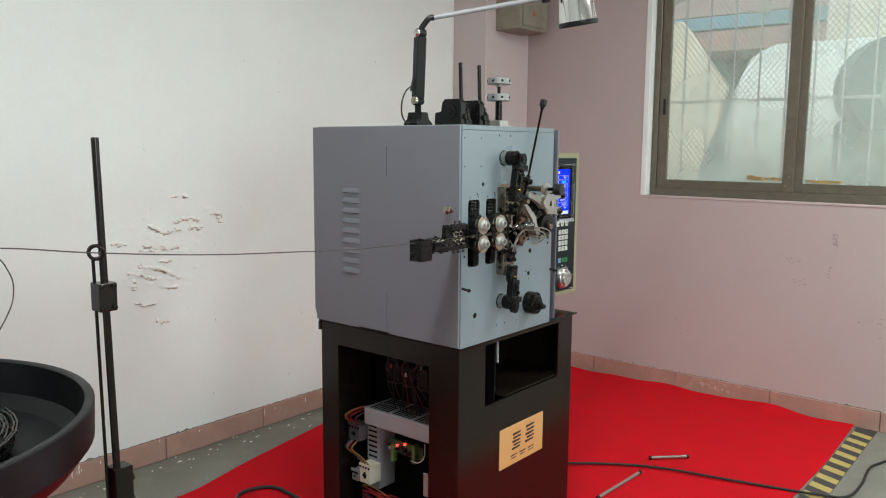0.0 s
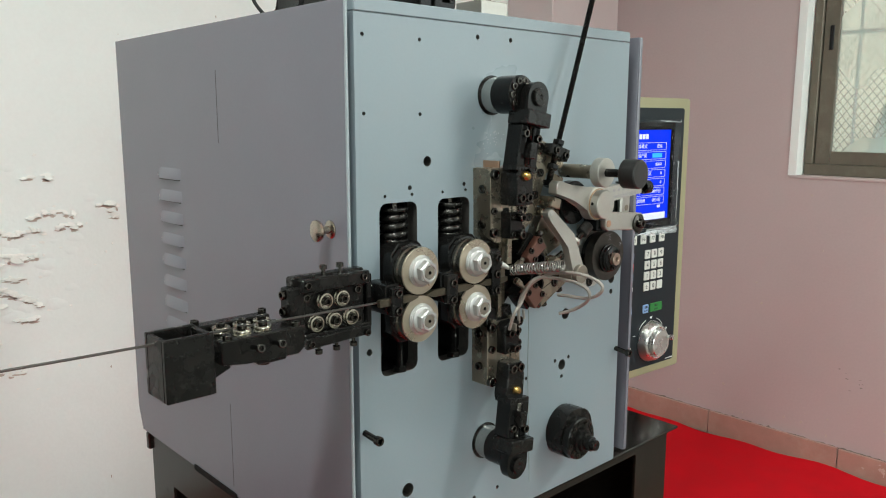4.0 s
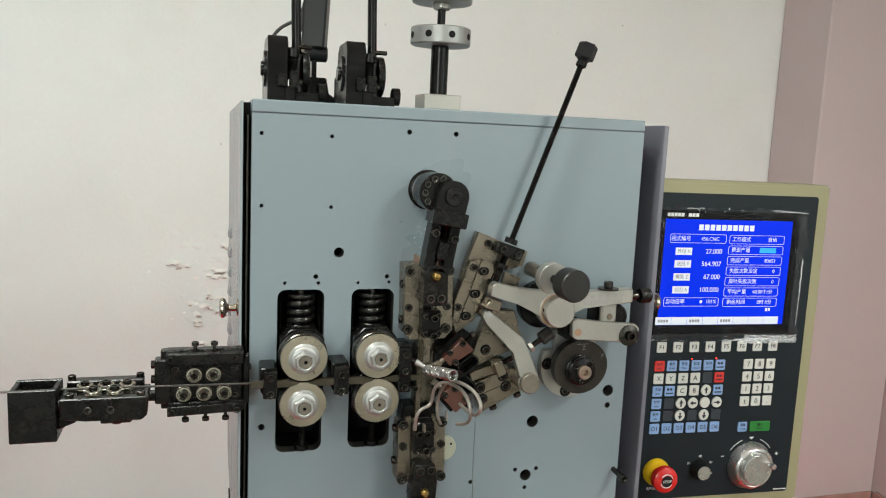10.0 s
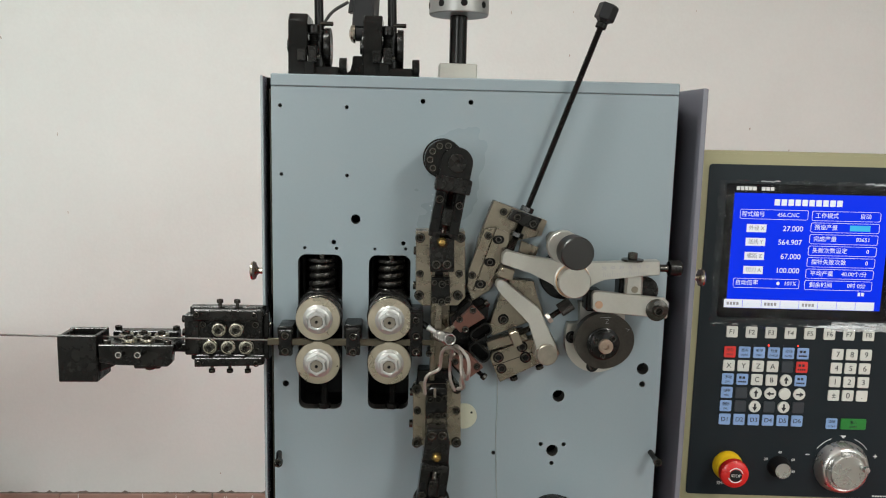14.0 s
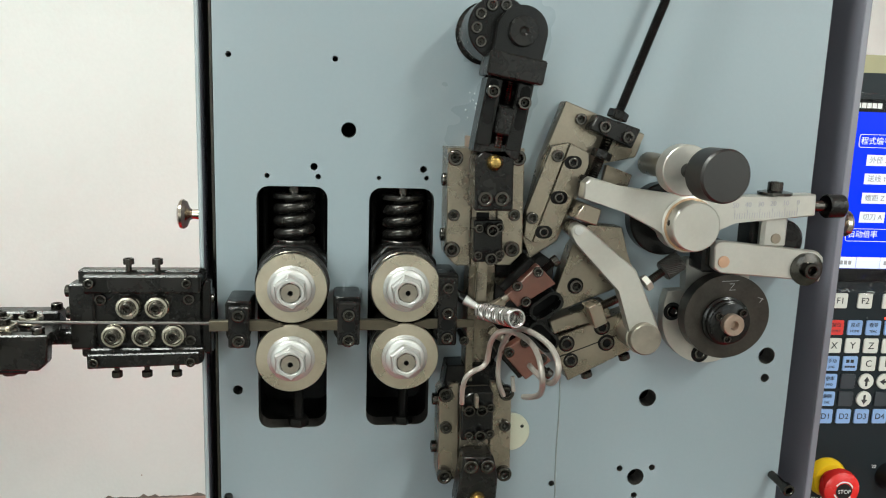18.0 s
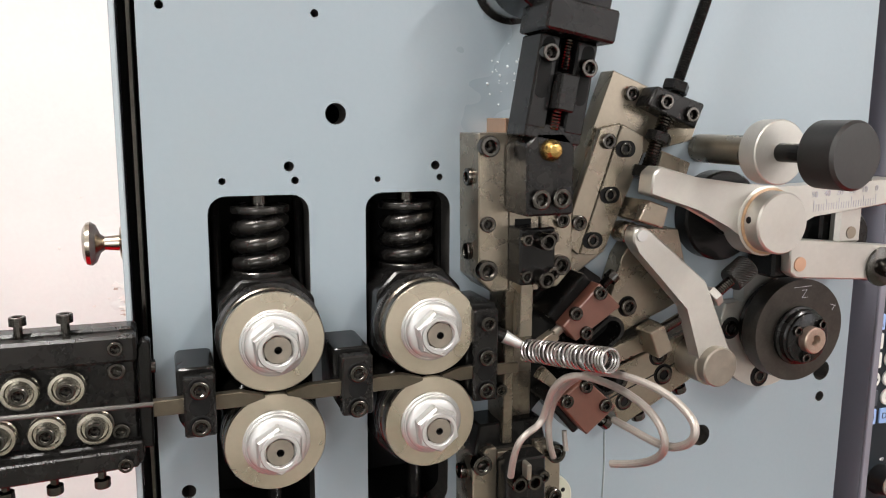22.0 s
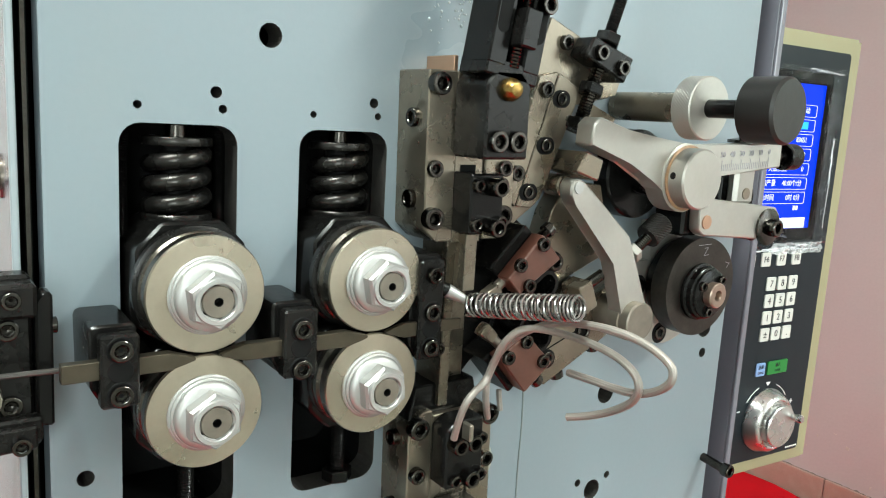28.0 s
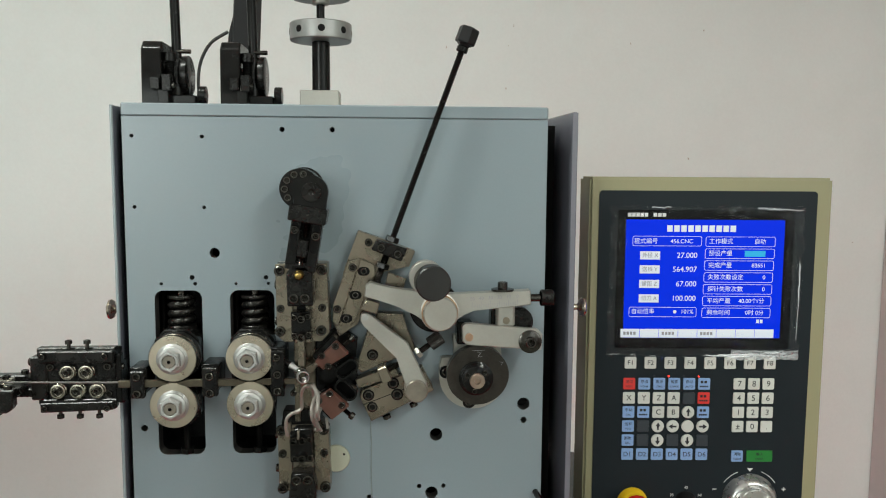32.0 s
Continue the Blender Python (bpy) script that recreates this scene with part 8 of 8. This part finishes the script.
# ---- floor clutter ----
for a, b in (((1.6046, 0.0141), (1.7354, -0.1164)), ((1.0241, 0.0), (1.3885, -0.0208))):
    t = thing("steel_bar", "short dark steel bar lying on the red carpet", "bar", "loose bars")
    d = Vector((b[0] - a[0], b[1] - a[1], 0)).normalized()
    p, q = Vector((*a, 0.0185)), Vector((*b, 0.0185))
    part("bar", rod(p, q, 0.0075, 16), BENTW, t)
    part("end", rod(p - d * 0.012, p, 0.0100, 16), SCREW, t)
    part("end", rod(q, q + d * 0.012, 0.0100, 16), SCREW, t)
solid("power_cable", tube(smooth_path([(0.72, 0.72, 0.016), (1.0, 0.56, 0.016), (1.2829, 0.2898, 0.016), (1.4979, -0.0259, 0.016), (1.6052, -0.4051, 0.016), (1.7136, -0.7526, 0.012), (1.7789, -0.856, 0.012), (1.9689, -0.8757, 0.012), (2.2093, -0.8653, 0.012), (2.3573, -0.9087, 0.012), (2.75, -1.02, 0.012)], 10), 0.0060, 10), RUBBER, "black rubber power cable across the carpet", "cable")
solid("power_cable", tube(smooth_path([(0.06, 0.72, 0.016), (-0.04, 0.85, 0.020), (-0.08, 1.05, 0.016), (-0.0244, 1.2394, 0.016), (0.08, 1.25, 0.017), (0.1492, 1.1794, 0.016), (0.14, 0.98, 0.016)], 8), 0.008, 10), RUBBER, "black cable loop on the carpet behind the cabinet", "cable")

# ---- junction box on the pillar ----
jb = thing("junction_box", "grimy grey-green electrical box on the pillar", "junction box")
part("case", bx(2.432, 2.755, 1.425, 1.6298, 2.368, 2.810, 0.004), BOXMETAL, jb)
part("door", bx(2.450, 2.747, 1.412, 1.4245, 2.390, 2.800, 0.003), BOXMETAL, jb, "grimy box door")
part("warning_mark", prism([(2.556, 2.460), (2.598, 2.460), (2.577, 2.500)], 1.4095, 1.4118), mat("faded_red", (0.45, 0.12, 0.08), 0.6), jb, "faded red triangle")
part("cable", tube(smooth_path([(2.765, 1.50, 2.67), (2.787, 1.48, 2.51), (2.775, 1.48, 2.40), (2.735, 1.50, 2.366)], 6), 0.004, 8), RUBBER, jb)

# ---- unseen ceiling tubes, rear and side windows, added for light ----
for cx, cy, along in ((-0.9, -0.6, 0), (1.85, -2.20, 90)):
    t = thing("ceiling_light", "assumed unseen white ceiling batten with fluorescent tube", "ceiling light", "ceiling lights")
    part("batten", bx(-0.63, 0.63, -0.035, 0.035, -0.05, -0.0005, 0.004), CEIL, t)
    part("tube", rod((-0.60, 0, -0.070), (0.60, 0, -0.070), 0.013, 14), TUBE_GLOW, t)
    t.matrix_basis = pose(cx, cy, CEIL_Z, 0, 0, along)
w2 = tagged(new("added_window_2"), "assumed wide aluminium window in the unseen wall behind", "window", kind="structure")
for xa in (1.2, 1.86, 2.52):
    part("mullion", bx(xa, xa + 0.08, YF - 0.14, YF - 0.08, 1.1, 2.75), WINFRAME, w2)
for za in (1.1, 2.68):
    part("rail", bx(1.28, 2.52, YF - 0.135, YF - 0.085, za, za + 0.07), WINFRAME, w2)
w4 = tagged(new("added_window_4"), "second aluminium window added in the unseen wall for fill", "window", kind="structure")
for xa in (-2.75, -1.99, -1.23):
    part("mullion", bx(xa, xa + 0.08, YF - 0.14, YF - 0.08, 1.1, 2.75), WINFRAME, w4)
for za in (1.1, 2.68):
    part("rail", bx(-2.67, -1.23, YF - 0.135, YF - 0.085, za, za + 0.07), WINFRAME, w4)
w3 = tagged(new("window_3"), "assumed unseen aluminium window further along the side wall", "window", kind="structure")
for ya in (-3.52, -2.76, -2.00):
    part("mullion", bx(WX + 0.10, WX + 0.16, ya, ya + 0.08, 1.272, 2.97), WINFRAME, w3)
for za in (1.272, 2.90):
    part("rail", bx(WX + 0.105, WX + 0.155, -3.44, -2.00, za, za + 0.07), WINFRAME, w3)
